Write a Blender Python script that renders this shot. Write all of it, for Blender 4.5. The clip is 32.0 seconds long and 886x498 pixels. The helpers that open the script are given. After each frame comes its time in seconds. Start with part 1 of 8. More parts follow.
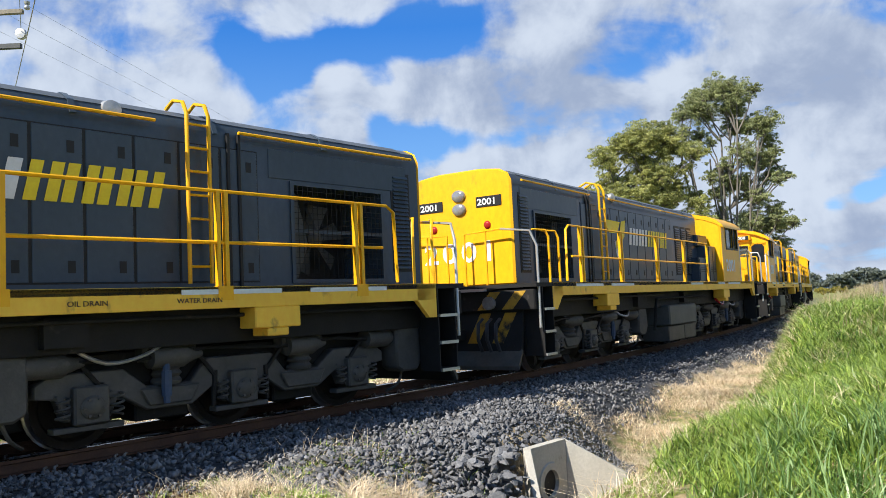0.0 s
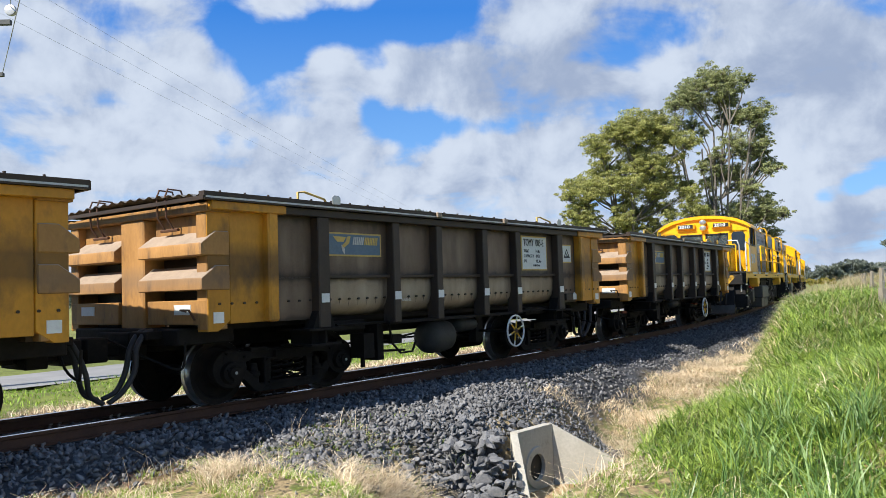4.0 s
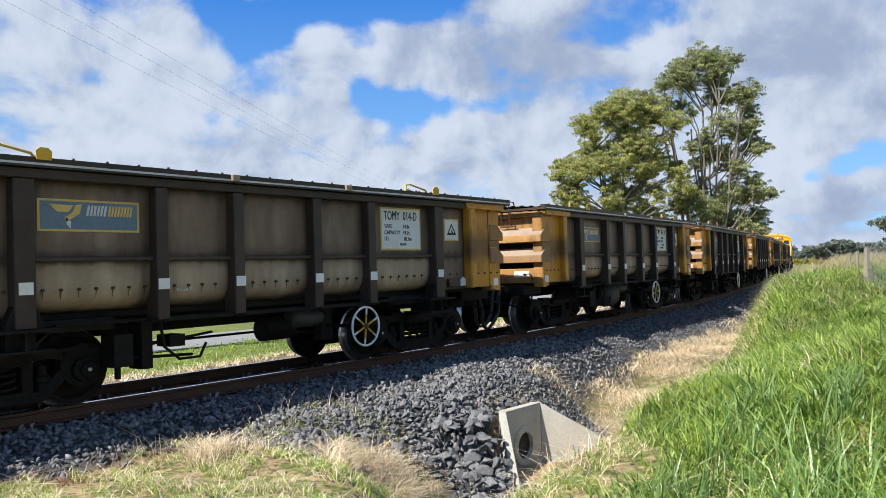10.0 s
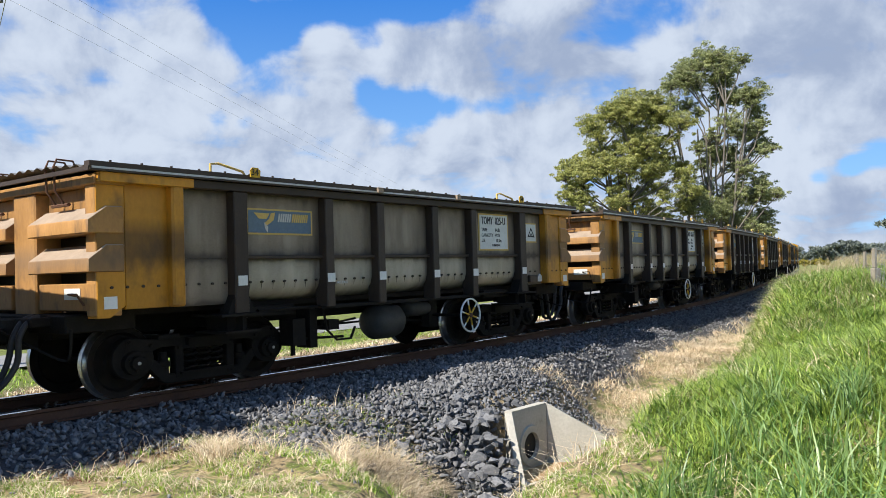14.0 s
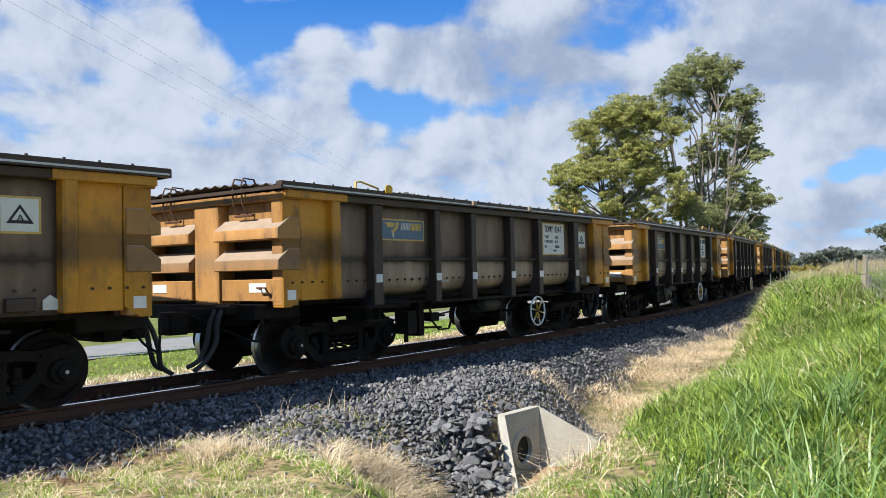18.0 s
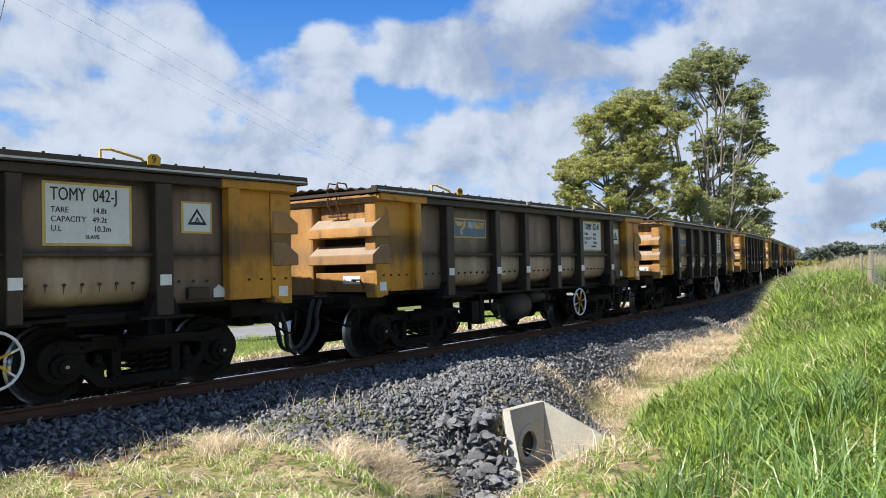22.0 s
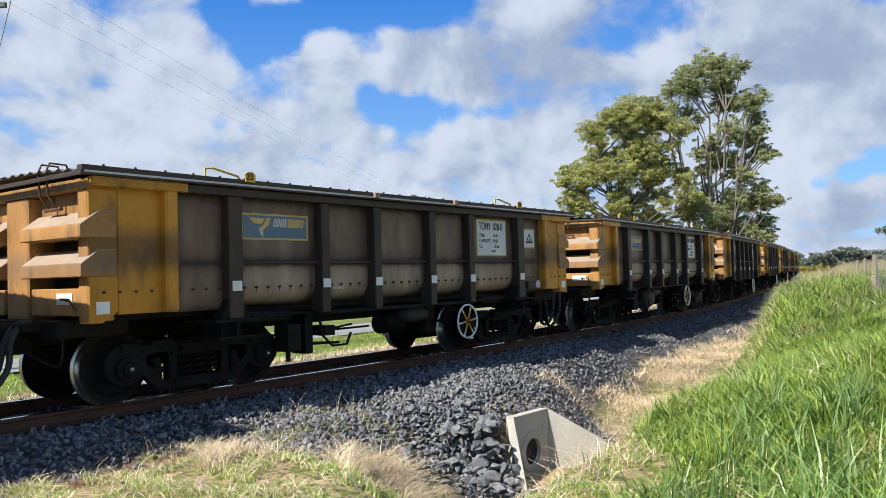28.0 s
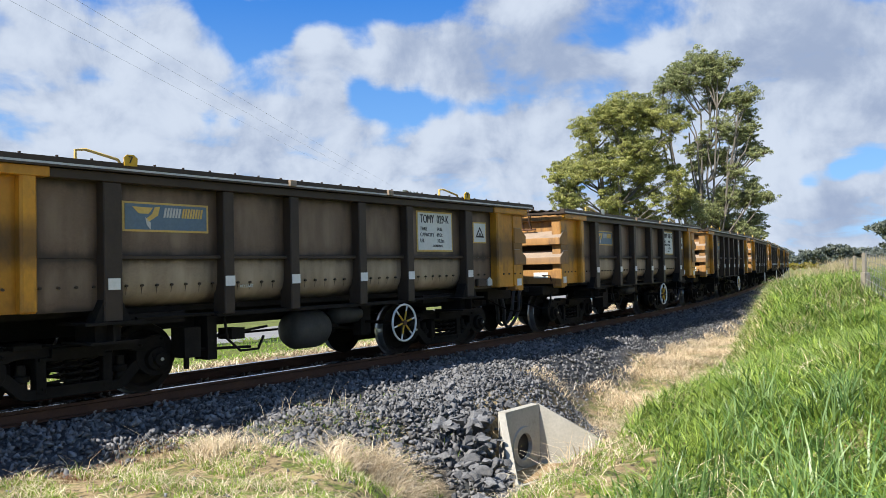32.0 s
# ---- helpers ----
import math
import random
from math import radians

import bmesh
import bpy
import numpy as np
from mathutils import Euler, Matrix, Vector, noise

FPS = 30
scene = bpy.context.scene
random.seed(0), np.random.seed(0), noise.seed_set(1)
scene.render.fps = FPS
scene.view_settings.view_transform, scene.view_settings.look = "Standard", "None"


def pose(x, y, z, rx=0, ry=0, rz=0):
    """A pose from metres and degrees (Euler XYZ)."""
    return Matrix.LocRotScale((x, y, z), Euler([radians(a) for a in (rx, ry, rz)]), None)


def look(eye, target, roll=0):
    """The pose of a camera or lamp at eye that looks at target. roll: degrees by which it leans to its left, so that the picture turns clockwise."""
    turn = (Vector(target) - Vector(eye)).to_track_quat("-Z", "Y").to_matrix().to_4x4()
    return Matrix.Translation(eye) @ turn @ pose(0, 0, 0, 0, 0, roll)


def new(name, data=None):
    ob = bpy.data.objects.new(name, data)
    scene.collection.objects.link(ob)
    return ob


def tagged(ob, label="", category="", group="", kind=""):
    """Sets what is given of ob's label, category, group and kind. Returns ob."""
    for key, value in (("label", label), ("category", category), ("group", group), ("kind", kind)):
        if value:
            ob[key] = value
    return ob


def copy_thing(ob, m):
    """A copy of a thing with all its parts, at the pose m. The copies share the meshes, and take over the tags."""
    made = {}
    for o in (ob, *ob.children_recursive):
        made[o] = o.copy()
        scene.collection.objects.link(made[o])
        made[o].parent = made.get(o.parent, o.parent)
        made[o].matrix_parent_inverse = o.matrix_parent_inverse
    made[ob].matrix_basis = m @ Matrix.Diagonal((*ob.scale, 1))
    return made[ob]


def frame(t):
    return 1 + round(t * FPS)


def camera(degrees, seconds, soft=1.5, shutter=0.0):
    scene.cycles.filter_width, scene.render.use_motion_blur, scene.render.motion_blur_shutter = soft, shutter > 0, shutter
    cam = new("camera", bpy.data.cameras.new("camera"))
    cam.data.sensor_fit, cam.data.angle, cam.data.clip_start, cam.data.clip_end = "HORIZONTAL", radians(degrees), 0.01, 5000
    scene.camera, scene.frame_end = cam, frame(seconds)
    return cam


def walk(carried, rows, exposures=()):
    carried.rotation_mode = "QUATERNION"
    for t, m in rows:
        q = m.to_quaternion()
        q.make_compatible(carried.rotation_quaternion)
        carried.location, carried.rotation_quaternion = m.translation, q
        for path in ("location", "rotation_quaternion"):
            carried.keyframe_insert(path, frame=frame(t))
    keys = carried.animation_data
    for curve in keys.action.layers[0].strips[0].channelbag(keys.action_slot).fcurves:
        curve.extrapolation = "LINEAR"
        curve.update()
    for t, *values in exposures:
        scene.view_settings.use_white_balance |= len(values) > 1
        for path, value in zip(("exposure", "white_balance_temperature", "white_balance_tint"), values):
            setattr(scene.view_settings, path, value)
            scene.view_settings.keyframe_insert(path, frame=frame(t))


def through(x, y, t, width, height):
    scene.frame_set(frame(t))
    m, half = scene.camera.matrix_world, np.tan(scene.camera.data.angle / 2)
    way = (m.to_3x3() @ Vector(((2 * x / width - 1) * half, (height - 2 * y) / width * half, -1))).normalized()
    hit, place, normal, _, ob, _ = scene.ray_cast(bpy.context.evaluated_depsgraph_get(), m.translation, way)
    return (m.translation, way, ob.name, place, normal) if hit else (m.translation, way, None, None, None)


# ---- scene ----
cam = camera(58.48, 32, 0.85)


def view(x, y, z, yaw, pitch, roll):
    """A pose from the eye, the turn to the right of +y, the rise and the roll, in degrees."""
    a, b = radians(yaw), radians(pitch)
    return look((x, y, z), (x + math.sin(a) * math.cos(b), y + math.cos(a) * math.cos(b), z + math.sin(b)), roll)


walk(cam, [
    (0, view(-0.007, 0.031, 1.214, -0.865, 4.148, -2.552)),
    (0.5, view(0.003, 0.005, 1.208, -0.747, 4.102, -2.591)),
    (1, view(0.014, -0.002, 1.201, -0.660, 4.027, -2.569)),
    (1.5, view(0.019, 0.005, 1.195, -0.577, 3.911, -2.466)),
    (2, view(0.017, 0.013, 1.197, -0.497, 3.762, -2.295)),
    (2.5, view(0.012, 0.015, 1.200, -0.432, 3.604, -2.126)),
    (3, view(0.006, 0.013, 1.199, -0.384, 3.452, -1.989)),
    (3.5, view(-0.001, 0.017, 1.196, -0.352, 3.301, -1.832)),
    (5.5, view(0.002, -0.003, 1.197, -0.025, 2.437, -1.514)),
    (6, view(0.008, 0.007, 1.192, 0.094, 2.318, -1.603)),
    (6.5, view(0.010, 0.010, 1.191, 0.171, 2.188, -1.684)),
    (7, view(0.007, 0.009, 1.193, 0.225, 2.041, -1.713)),
    (7.5, view(0.001, 0.007, 1.194, 0.278, 1.890, -1.721)),
    (8, view(-0.001, 0.002, 1.194, 0.342, 1.794, -1.765)),
    (8.5, view(0.003, -0.001, 1.194, 0.407, 1.748, -1.800)),
    (9, view(0.006, 0.002, 1.196, 0.451, 1.692, -1.794)),
    (9.5, view(0.008, 0.006, 1.197, 0.465, 1.645, -1.785)),
    (10, view(0.007, 0.004, 1.196, 0.464, 1.632, -1.761)),
    (10.5, view(0.003, 0.001, 1.195, 0.445, 1.640, -1.731)),
    (11, view(0.001, 0.002, 1.192, 0.368, 1.659, -1.740)),
    (11.5, view(0.002, 0.002, 1.191, 0.263, 1.658, -1.789)),
    (12, view(0.004, -0.001, 1.192, 0.180, 1.638, -1.823)),
    (12.5, view(0.003, -0.003, 1.195, 0.100, 1.640, -1.790)),
    (13, view(0.001, -0.001, 1.195, 0.028, 1.645, -1.727)),
    (13.5, view(-0.001, 0.001, 1.194, 0.015, 1.646, -1.684)),
    (14, view(-0.000, -0.003, 1.192, 0.061, 1.664, -1.673)),
    (14.5, view(0.002, -0.003, 1.189, 0.142, 1.689, -1.703)),
    (16.5, view(-0.012, -0.030, 1.197, 0.569, 1.837, -1.305)),
    (17, view(-0.010, -0.019, 1.195, 0.582, 1.853, -1.290)),
    (17.5, view(-0.017, -0.019, 1.194, 0.600, 1.874, -1.262)),
    (18, view(-0.025, -0.022, 1.195, 0.616, 1.880, -1.210)),
    (18.5, view(-0.030, -0.023, 1.195, 0.618, 1.851, -1.156)),
    (19, view(-0.032, -0.023, 1.195, 0.635, 1.778, -1.114)),
    (19.5, view(-0.033, -0.024, 1.196, 0.627, 1.690, -1.091)),
    (20, view(-0.030, -0.027, 1.195, 0.538, 1.636, -1.120)),
    (20.5, view(-0.026, -0.027, 1.193, 0.433, 1.599, -1.168)),
    (21, view(-0.024, -0.026, 1.194, 0.375, 1.563, -1.191)),
    (21.5, view(-0.026, -0.029, 1.195, 0.330, 1.550, -1.213)),
    (22, view(-0.030, -0.034, 1.195, 0.283, 1.544, -1.253)),
    (22.5, view(-0.034, -0.035, 1.197, 0.246, 1.542, -1.297)),
    (23, view(-0.034, -0.030, 1.197, 0.198, 1.564, -1.331)),
    (23.5, view(-0.032, -0.028, 1.196, 0.171, 1.586, -1.352)),
    (24, view(-0.025, -0.027, 1.194, 0.114, 1.613, -1.384)),
    (24.5, view(-0.018, -0.023, 1.190, -0.009, 1.676, -1.416)),
    (25, view(-0.021, -0.026, 1.190, -0.088, 1.755, -1.426)),
    (25.5, view(-0.026, -0.036, 1.196, -0.138, 1.832, -1.446)),
    (27.5, view(-0.022, -0.027, 1.192, -0.084, 2.085, -1.472)),
    (28, view(-0.027, -0.031, 1.195, 0.069, 2.057, -1.496)),
    (28.5, view(-0.033, -0.030, 1.195, 0.224, 2.024, -1.504)),
    (29, view(-0.040, -0.031, 1.195, 0.369, 1.963, -1.476)),
    (29.5, view(-0.045, -0.039, 1.198, 0.495, 1.863, -1.422)),
    (30, view(-0.045, -0.041, 1.199, 0.606, 1.760, -1.378)),
    (30.5, view(-0.042, -0.038, 1.196, 0.644, 1.703, -1.358)),
    (31, view(-0.039, -0.040, 1.195, 0.587, 1.689, -1.342)),
    (31.5, view(-0.038, -0.042, 1.196, 0.563, 1.700, -1.322)),
    (32, view(-0.040, -0.047, 1.197, 0.674, 1.718, -1.275)),
])

# ---- light ----
SUN_ELEVATION, SUN_AZIMUTH = 44.0, -137.5  # azimuth counted from +x towards +y
sun_way = Vector((math.cos(radians(SUN_ELEVATION)) * math.cos(radians(SUN_AZIMUTH)),
                  math.cos(radians(SUN_ELEVATION)) * math.sin(radians(SUN_AZIMUTH)), math.sin(radians(SUN_ELEVATION))))
sun_data = bpy.data.lights.new("sun", "SUN")
sun_data.energy, sun_data.angle, sun_data.color = 4.6, radians(0.53), (1.0, 0.94, 0.85)
sun = new("sun", sun_data)
sun.matrix_basis = look(sun_way * 60, (0, 0, 0))
scene.view_settings.exposure = 0.8

# openings in the cloud: bearing, height, width in degrees, depth
CLEAR_AT = ((-15.2, 18.6, 1.5, 0.40), (-13.0, 17.0, 1.7, 0.46), (-10.9, 17.7, 1.6, 0.46), (-8.4, 18.8, 1.5, 0.46), (-6.0, 18.8, 1.5, 0.46), (-3.5, 19.0, 1.5, 0.46), (-1.0, 19.3, 1.4, 0.44), (1.5, 19.8, 1.2, 0.32), (-13.8, 15.6, 0.9, 0.16),
            (-5.2, 13.1, 0.9, 0.38), (-3.2, 12.1, 1.1, 0.46), (-1.0, 12.1, 1.1, 0.46), (1.2, 11.8, 1.0, 0.44), (3.2, 11.7, 0.9, 0.40), (4.8, 11.6, 0.8, 0.32), (-15.6, 10.9, 0.9, 0.26), (-13.8, 10.9, 0.7, 0.2),
            (232, 42, 40, 0.8), (27.6, 6.1, 0.9, 0.44), (25.6, 5.5, 0.8, 0.34), (29.4, 6.6, 1.0, 0.44), (-5.0, 17.0, 1.0, 0.2), (-4.0, 15.9, 0.7, 0.16))
# heavier, greyer cloud
GREY_AT = ((4.6, 14.6, 3.6, 0.34), (10.5, 14.9, 4.0, 0.26), (0.5, 15.6, 2.2, 0.18), (26.5, 13.0, 3.6, 0.36), (21, 18.0, 4.5, 0.16), (-4.9, 10.4, 1.2, 0.22), (26.9, 3.6, 2.4, 0.26), (-11.9, 9.4, 1.8, 0.16), (30, 9.5, 2.0, 0.2), (-6.2, 12.2, 0.8, 0.18), (-9.6, 15.0, 0.9, 0.12))
# bright heaped cloud
HEAP_AT = ((-8.4, 16.0, 1.1, 0.36), (-7.2, 12.6, 1.3, 0.40), (-1.6, 15.0, 1.6, 0.26), (1.4, 9.6, 1.6, 0.16), (8.5, 9.4, 2.2, 0.14))


def world_sky():
    """Blue sky with broken cloud, thicker and greyer to the right, in the world's own shader."""
    w = bpy.data.worlds.new("sky")
    scene.world, w.use_nodes = w, True
    nt = w.node_tree
    nt.nodes.clear()
    L = nt.links.new

    def node(kind, **sets):
        n = nt.nodes.new(kind)
        for k, v in sets.items():
            n.inputs[k].default_value = v
        return n

    def calc(op, a, b=None):
        n = nt.nodes.new("ShaderNodeMath")
        n.operation = op
        for i, v in enumerate((a, b)):
            if v is None:
                continue
            if isinstance(v, (int, float)):
                n.inputs[i].default_value = v
            else:
                L(v, n.inputs[i])
        return n.outputs[0]

    sky = nt.nodes.new("ShaderNodeTexSky")
    sky.sky_type, sky.sun_disc = "NISHITA", False
    sky.sun_elevation, sky.sun_rotation = radians(SUN_ELEVATION), radians(90 - SUN_AZIMUTH)
    sky.air_density, sky.dust_density, sky.ozone_density = 1.0, 0.3, 2.5
    way = nt.nodes.new("ShaderNodeTexCoord").outputs["Generated"]
    sep = nt.nodes.new("ShaderNodeSeparateXYZ")
    L(way, sep.inputs[0])
    up = calc("ADD", calc("MAXIMUM", sep.outputs[2], 0.0), 0.22)
    flat = nt.nodes.new("ShaderNodeCombineXYZ")
    L(calc("DIVIDE", sep.outputs[0], up), flat.inputs[0])
    L(calc("DIVIDE", sep.outputs[1], up), flat.inputs[1])
    big = node("ShaderNodeTexNoise", Scale=1.1, Detail=5.0, Roughness=0.5, Distortion=0.3)
    L(flat.outputs[0], big.inputs["Vector"])
    fine = node("ShaderNodeTexNoise", Scale=3.4, Detail=6.0, Roughness=0.52, Distortion=0.4)
    L(flat.outputs[0], fine.inputs["Vector"])
    puff = node("ShaderNodeTexNoise", Scale=10.0, Detail=8.0, Roughness=0.56, Distortion=0.3)
    L(way, puff.inputs["Vector"])
    # the same billows a step towards the sun: where they thin out that way, the cloud is lit
    step = nt.nodes.new("ShaderNodeVectorMath")
    step.operation, step.inputs[1].default_value = "ADD", (-0.016, -0.008, 0.018)
    L(way, step.inputs[0])
    lee = node("ShaderNodeTexNoise", Scale=10.0, Detail=8.0, Roughness=0.56, Distortion=0.3)
    L(step.outputs[0], lee.inputs["Vector"])
    grain = calc("ADD", calc("ADD", calc("MULTIPLY", big.outputs[0], 0.9), calc("MULTIPLY", fine.outputs[0], 1.0)), calc("MULTIPLY", puff.outputs[0], 0.9))
    dens = calc("ADD", calc("SUBTRACT", grain, 1.4), 0.70)

    def spot(az, el, wide):
        v = (math.sin(radians(az)) * math.cos(radians(el)), math.cos(radians(az)) * math.cos(radians(el)), math.sin(radians(el)))
        dot = nt.nodes.new("ShaderNodeVectorMath")
        dot.operation = "DOT_PRODUCT"
        dot.inputs[1].default_value = v
        L(way, dot.inputs[0])
        return calc("POWER", 2.718, calc("MULTIPLY", calc("SUBTRACT", dot.outputs["Value"], 1.0), 1.0 / (1.0 - math.cos(radians(wide)))))

    # the cloud opens overhead, above the view, to lower the fill light
    overhead = node("ShaderNodeMapRange")
    overhead.interpolation_type = "SMOOTHSTEP"
    for i, v in ((1, 0.42), (2, 0.75), (3, 0.0), (4, 0.62)):
        overhead.inputs[i].default_value = v
    L(sep.outputs[2], overhead.inputs[0])
    dens = calc("SUBTRACT", dens, overhead.outputs[0])
    # and it thins out behind the camera, unseen, for deeper shadows
    behind = node("ShaderNodeMapRange")
    behind.interpolation_type = "SMOOTHSTEP"
    for i, v in ((1, 0.45), (2, -0.35), (3, 0.0), (4, 0.12)):
        behind.inputs[i].default_value = v
    L(sep.outputs[1], behind.inputs[0])
    dens = calc("SUBTRACT", dens, behind.outputs[0])
    for az, el, wide, much in CLEAR_AT:
        dens = calc("SUBTRACT", dens, calc("MULTIPLY", spot(az, el, wide * 1.08), much * 1.25))
    for az, el, wide, much in HEAP_AT:
        dens = calc("ADD", dens, calc("MULTIPLY", spot(az, el, wide), much))
    mask = node("ShaderNodeMapRange")
    mask.interpolation_type = "SMOOTHSTEP"
    for i, v in ((1, 0.35), (2, 0.66), (3, 0.0), (4, 1.0)):
        mask.inputs[i].default_value = v
    L(dens, mask.inputs[0])
    heavy = calc("ADD", calc("MULTIPLY", calc("SUBTRACT", grain, 1.4), -0.35), calc("MULTIPLY", calc("SUBTRACT", lee.outputs[0], puff.outputs[0]), 1.25))
    for az, el, wide, much in GREY_AT:
        heavy = calc("ADD", heavy, calc("MULTIPLY", spot(az, el, wide), much))
    for az, el, wide, much in HEAP_AT:
        heavy = calc("SUBTRACT", heavy, calc("MULTIPLY", spot(az, el, wide), much * 0.5))
    thick = node("ShaderNodeMapRange")
    thick.interpolation_type = "SMOOTHSTEP"
    for i, v in ((1, -0.22), (2, 0.44), (3, 0.0), (4, 1.0)):
        thick.inputs[i].default_value = v
    L(heavy, thick.inputs[0])
    tone = nt.nodes.new("ShaderNodeMixRGB")
    tone.inputs[1].default_value, tone.inputs[2].default_value = (0.75, 0.845, 1.0, 1), (0.405, 0.50, 0.70, 1)
    L(thick.outputs[0], tone.inputs[0])
    # the blue between: deep overhead, paler towards the horizon, with the sky model's own gradient in it
    ramp = nt.nodes.new("ShaderNodeValToRGB")
    ramp.color_ramp.elements[0].position, ramp.color_ramp.elements[0].color = 0.03, (0.16, 0.33, 0.56, 1)
    ramp.color_ramp.elements[1].position, ramp.color_ramp.elements[1].color = 0.34, (0.016, 0.12, 0.40, 1)
    # greyer above the view, so that the fill light is less blue
    high = ramp.color_ramp.elements.new(0.62)
    high.color = (0.085, 0.15, 0.28, 1)
    L(sep.outputs[2], ramp.inputs[0])
    tint = nt.nodes.new("ShaderNodeMixRGB")
    tint.blend_type, tint.inputs[0].default_value = "ADD", 0.010
    L(ramp.outputs[0], tint.inputs[1])
    L(sky.outputs[0], tint.inputs[2])
    back = node("ShaderNodeBackground", Strength=1.0)
    L(tint.outputs[0], back.inputs[0])
    cloud = node("ShaderNodeBackground", Strength=0.505)
    L(tone.outputs[0], cloud.inputs[0])
    mix = nt.nodes.new("ShaderNodeMixShader")
    L(mask.outputs[0], mix.inputs[0])
    L(back.outputs[0], mix.inputs[1])
    L(cloud.outputs[0], mix.inputs[2])
    L(mix.outputs[0], nt.nodes.new("ShaderNodeOutputWorld").inputs[0])


world_sky()


# ---- materials ----
def surface(name, colour, second=None, rough=0.6, metal=0.0, grain=30.0, blotch=2.5, amount=0.5, bump=0.15, bump_scale=60.0,
            third=None, third_low=0.58, third_high=0.7, third_scale=4.0, by_object=0.0, by_island=0.0, spread=(1, 1, 1), belt=None):
    """A procedural material: a base colour, a second one in blotches and grain, a third as sparse wear, fine relief.
    belt: (z low, z high, colour, strength) a belt of another colour round the thing at its own height."""
    m = bpy.data.materials.new(name)
    m.use_nodes = True
    nt = m.node_tree
    L = nt.links.new
    bsdf = nt.nodes["Principled BSDF"]
    bsdf.inputs["Roughness"].default_value, bsdf.inputs["Metallic"].default_value = rough, metal
    bsdf.inputs["Specular IOR Level"].default_value = 0.5 if metal > 0.3 else 0.28
    co = nt.nodes.new("ShaderNodeTexCoord").outputs["Object"]
    if spread != (1, 1, 1):
        mp = nt.nodes.new("ShaderNodeMapping")
        mp.inputs["Scale"].default_value = spread
        L(co, mp.inputs[0])
        co = mp.outputs[0]

    def cloud(scale, detail=5.0):
        n = nt.nodes.new("ShaderNodeTexNoise")
        n.inputs["Scale"].default_value, n.inputs["Detail"].default_value, n.inputs["Roughness"].default_value = scale, detail, 0.6
        L(co, n.inputs["Vector"])
        return n.outputs[0]

    def ramp(value, low, high):
        r = nt.nodes.new("ShaderNodeMapRange")
        r.inputs[1].default_value, r.inputs[2].default_value = low, high
        L(value, r.inputs[0])
        return r.outputs[0]

    def mixed(fac, a, b, kind="MIX"):
        n = nt.nodes.new("ShaderNodeMixRGB")
        n.blend_type = kind
        for i, v in ((0, fac), (1, a), (2, b)):
            if isinstance(v, tuple):
                n.inputs[i].default_value = (*v[:3], 1)
            elif isinstance(v, float):
                n.inputs[i].default_value = v
            else:
                L(v, n.inputs[i])
        return n.outputs[0]

    second = second or tuple(c * 0.75 for c in colour)
    out = mixed(ramp(cloud(blotch), 0.5 - amount * 0.4, 0.5 + amount * 0.4), tuple(colour), tuple(second))
    out = mixed(0.35, out, mixed(cloud(grain), (0.25, 0.25, 0.25), (0.95, 0.95, 0.95)), "OVERLAY")
    if third:
        out = mixed(ramp(cloud(third_scale, 8.0), third_low, third_high), out, tuple(third))
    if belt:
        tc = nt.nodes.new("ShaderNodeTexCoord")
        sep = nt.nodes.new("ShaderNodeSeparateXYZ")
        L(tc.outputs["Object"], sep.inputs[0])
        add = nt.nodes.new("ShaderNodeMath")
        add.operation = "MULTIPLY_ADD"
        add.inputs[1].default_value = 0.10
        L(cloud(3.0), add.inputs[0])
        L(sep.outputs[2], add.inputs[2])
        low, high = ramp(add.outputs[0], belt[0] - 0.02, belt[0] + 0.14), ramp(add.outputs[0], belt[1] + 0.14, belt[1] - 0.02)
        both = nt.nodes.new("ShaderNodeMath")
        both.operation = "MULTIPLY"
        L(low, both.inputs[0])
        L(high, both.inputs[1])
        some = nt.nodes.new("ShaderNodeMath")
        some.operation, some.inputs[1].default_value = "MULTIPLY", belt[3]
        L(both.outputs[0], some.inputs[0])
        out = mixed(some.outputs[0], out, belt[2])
    for much, node_kind, socket in ((by_object, "ShaderNodeObjectInfo", "Random"), (by_island, "ShaderNodeNewGeometry", "Random Per Island")):
        if much:
            rnd = nt.nodes.new(node_kind).outputs[socket]
            lo, hi = 1.0 - much, 1.0 + much
            r = nt.nodes.new("ShaderNodeMapRange")
            r.inputs[3].default_value, r.inputs[4].default_value = lo, hi
            L(rnd, r.inputs[0])
            n = nt.nodes.new("ShaderNodeVectorMath")
            n.operation = "SCALE"
            L(out, n.inputs[0])
            L(r.outputs[0], n.inputs["Scale"])
            out = n.outputs[0]
    L(out, bsdf.inputs["Base Color"])
    if bump:
        b = nt.nodes.new("ShaderNodeBump")
        b.inputs["Strength"].default_value, b.inputs["Distance"].default_value = bump, 0.02
        L(cloud(bump_scale, 6.0), b.inputs["Height"])
        L(b.outputs[0], bsdf.inputs["Normal"])
    return m


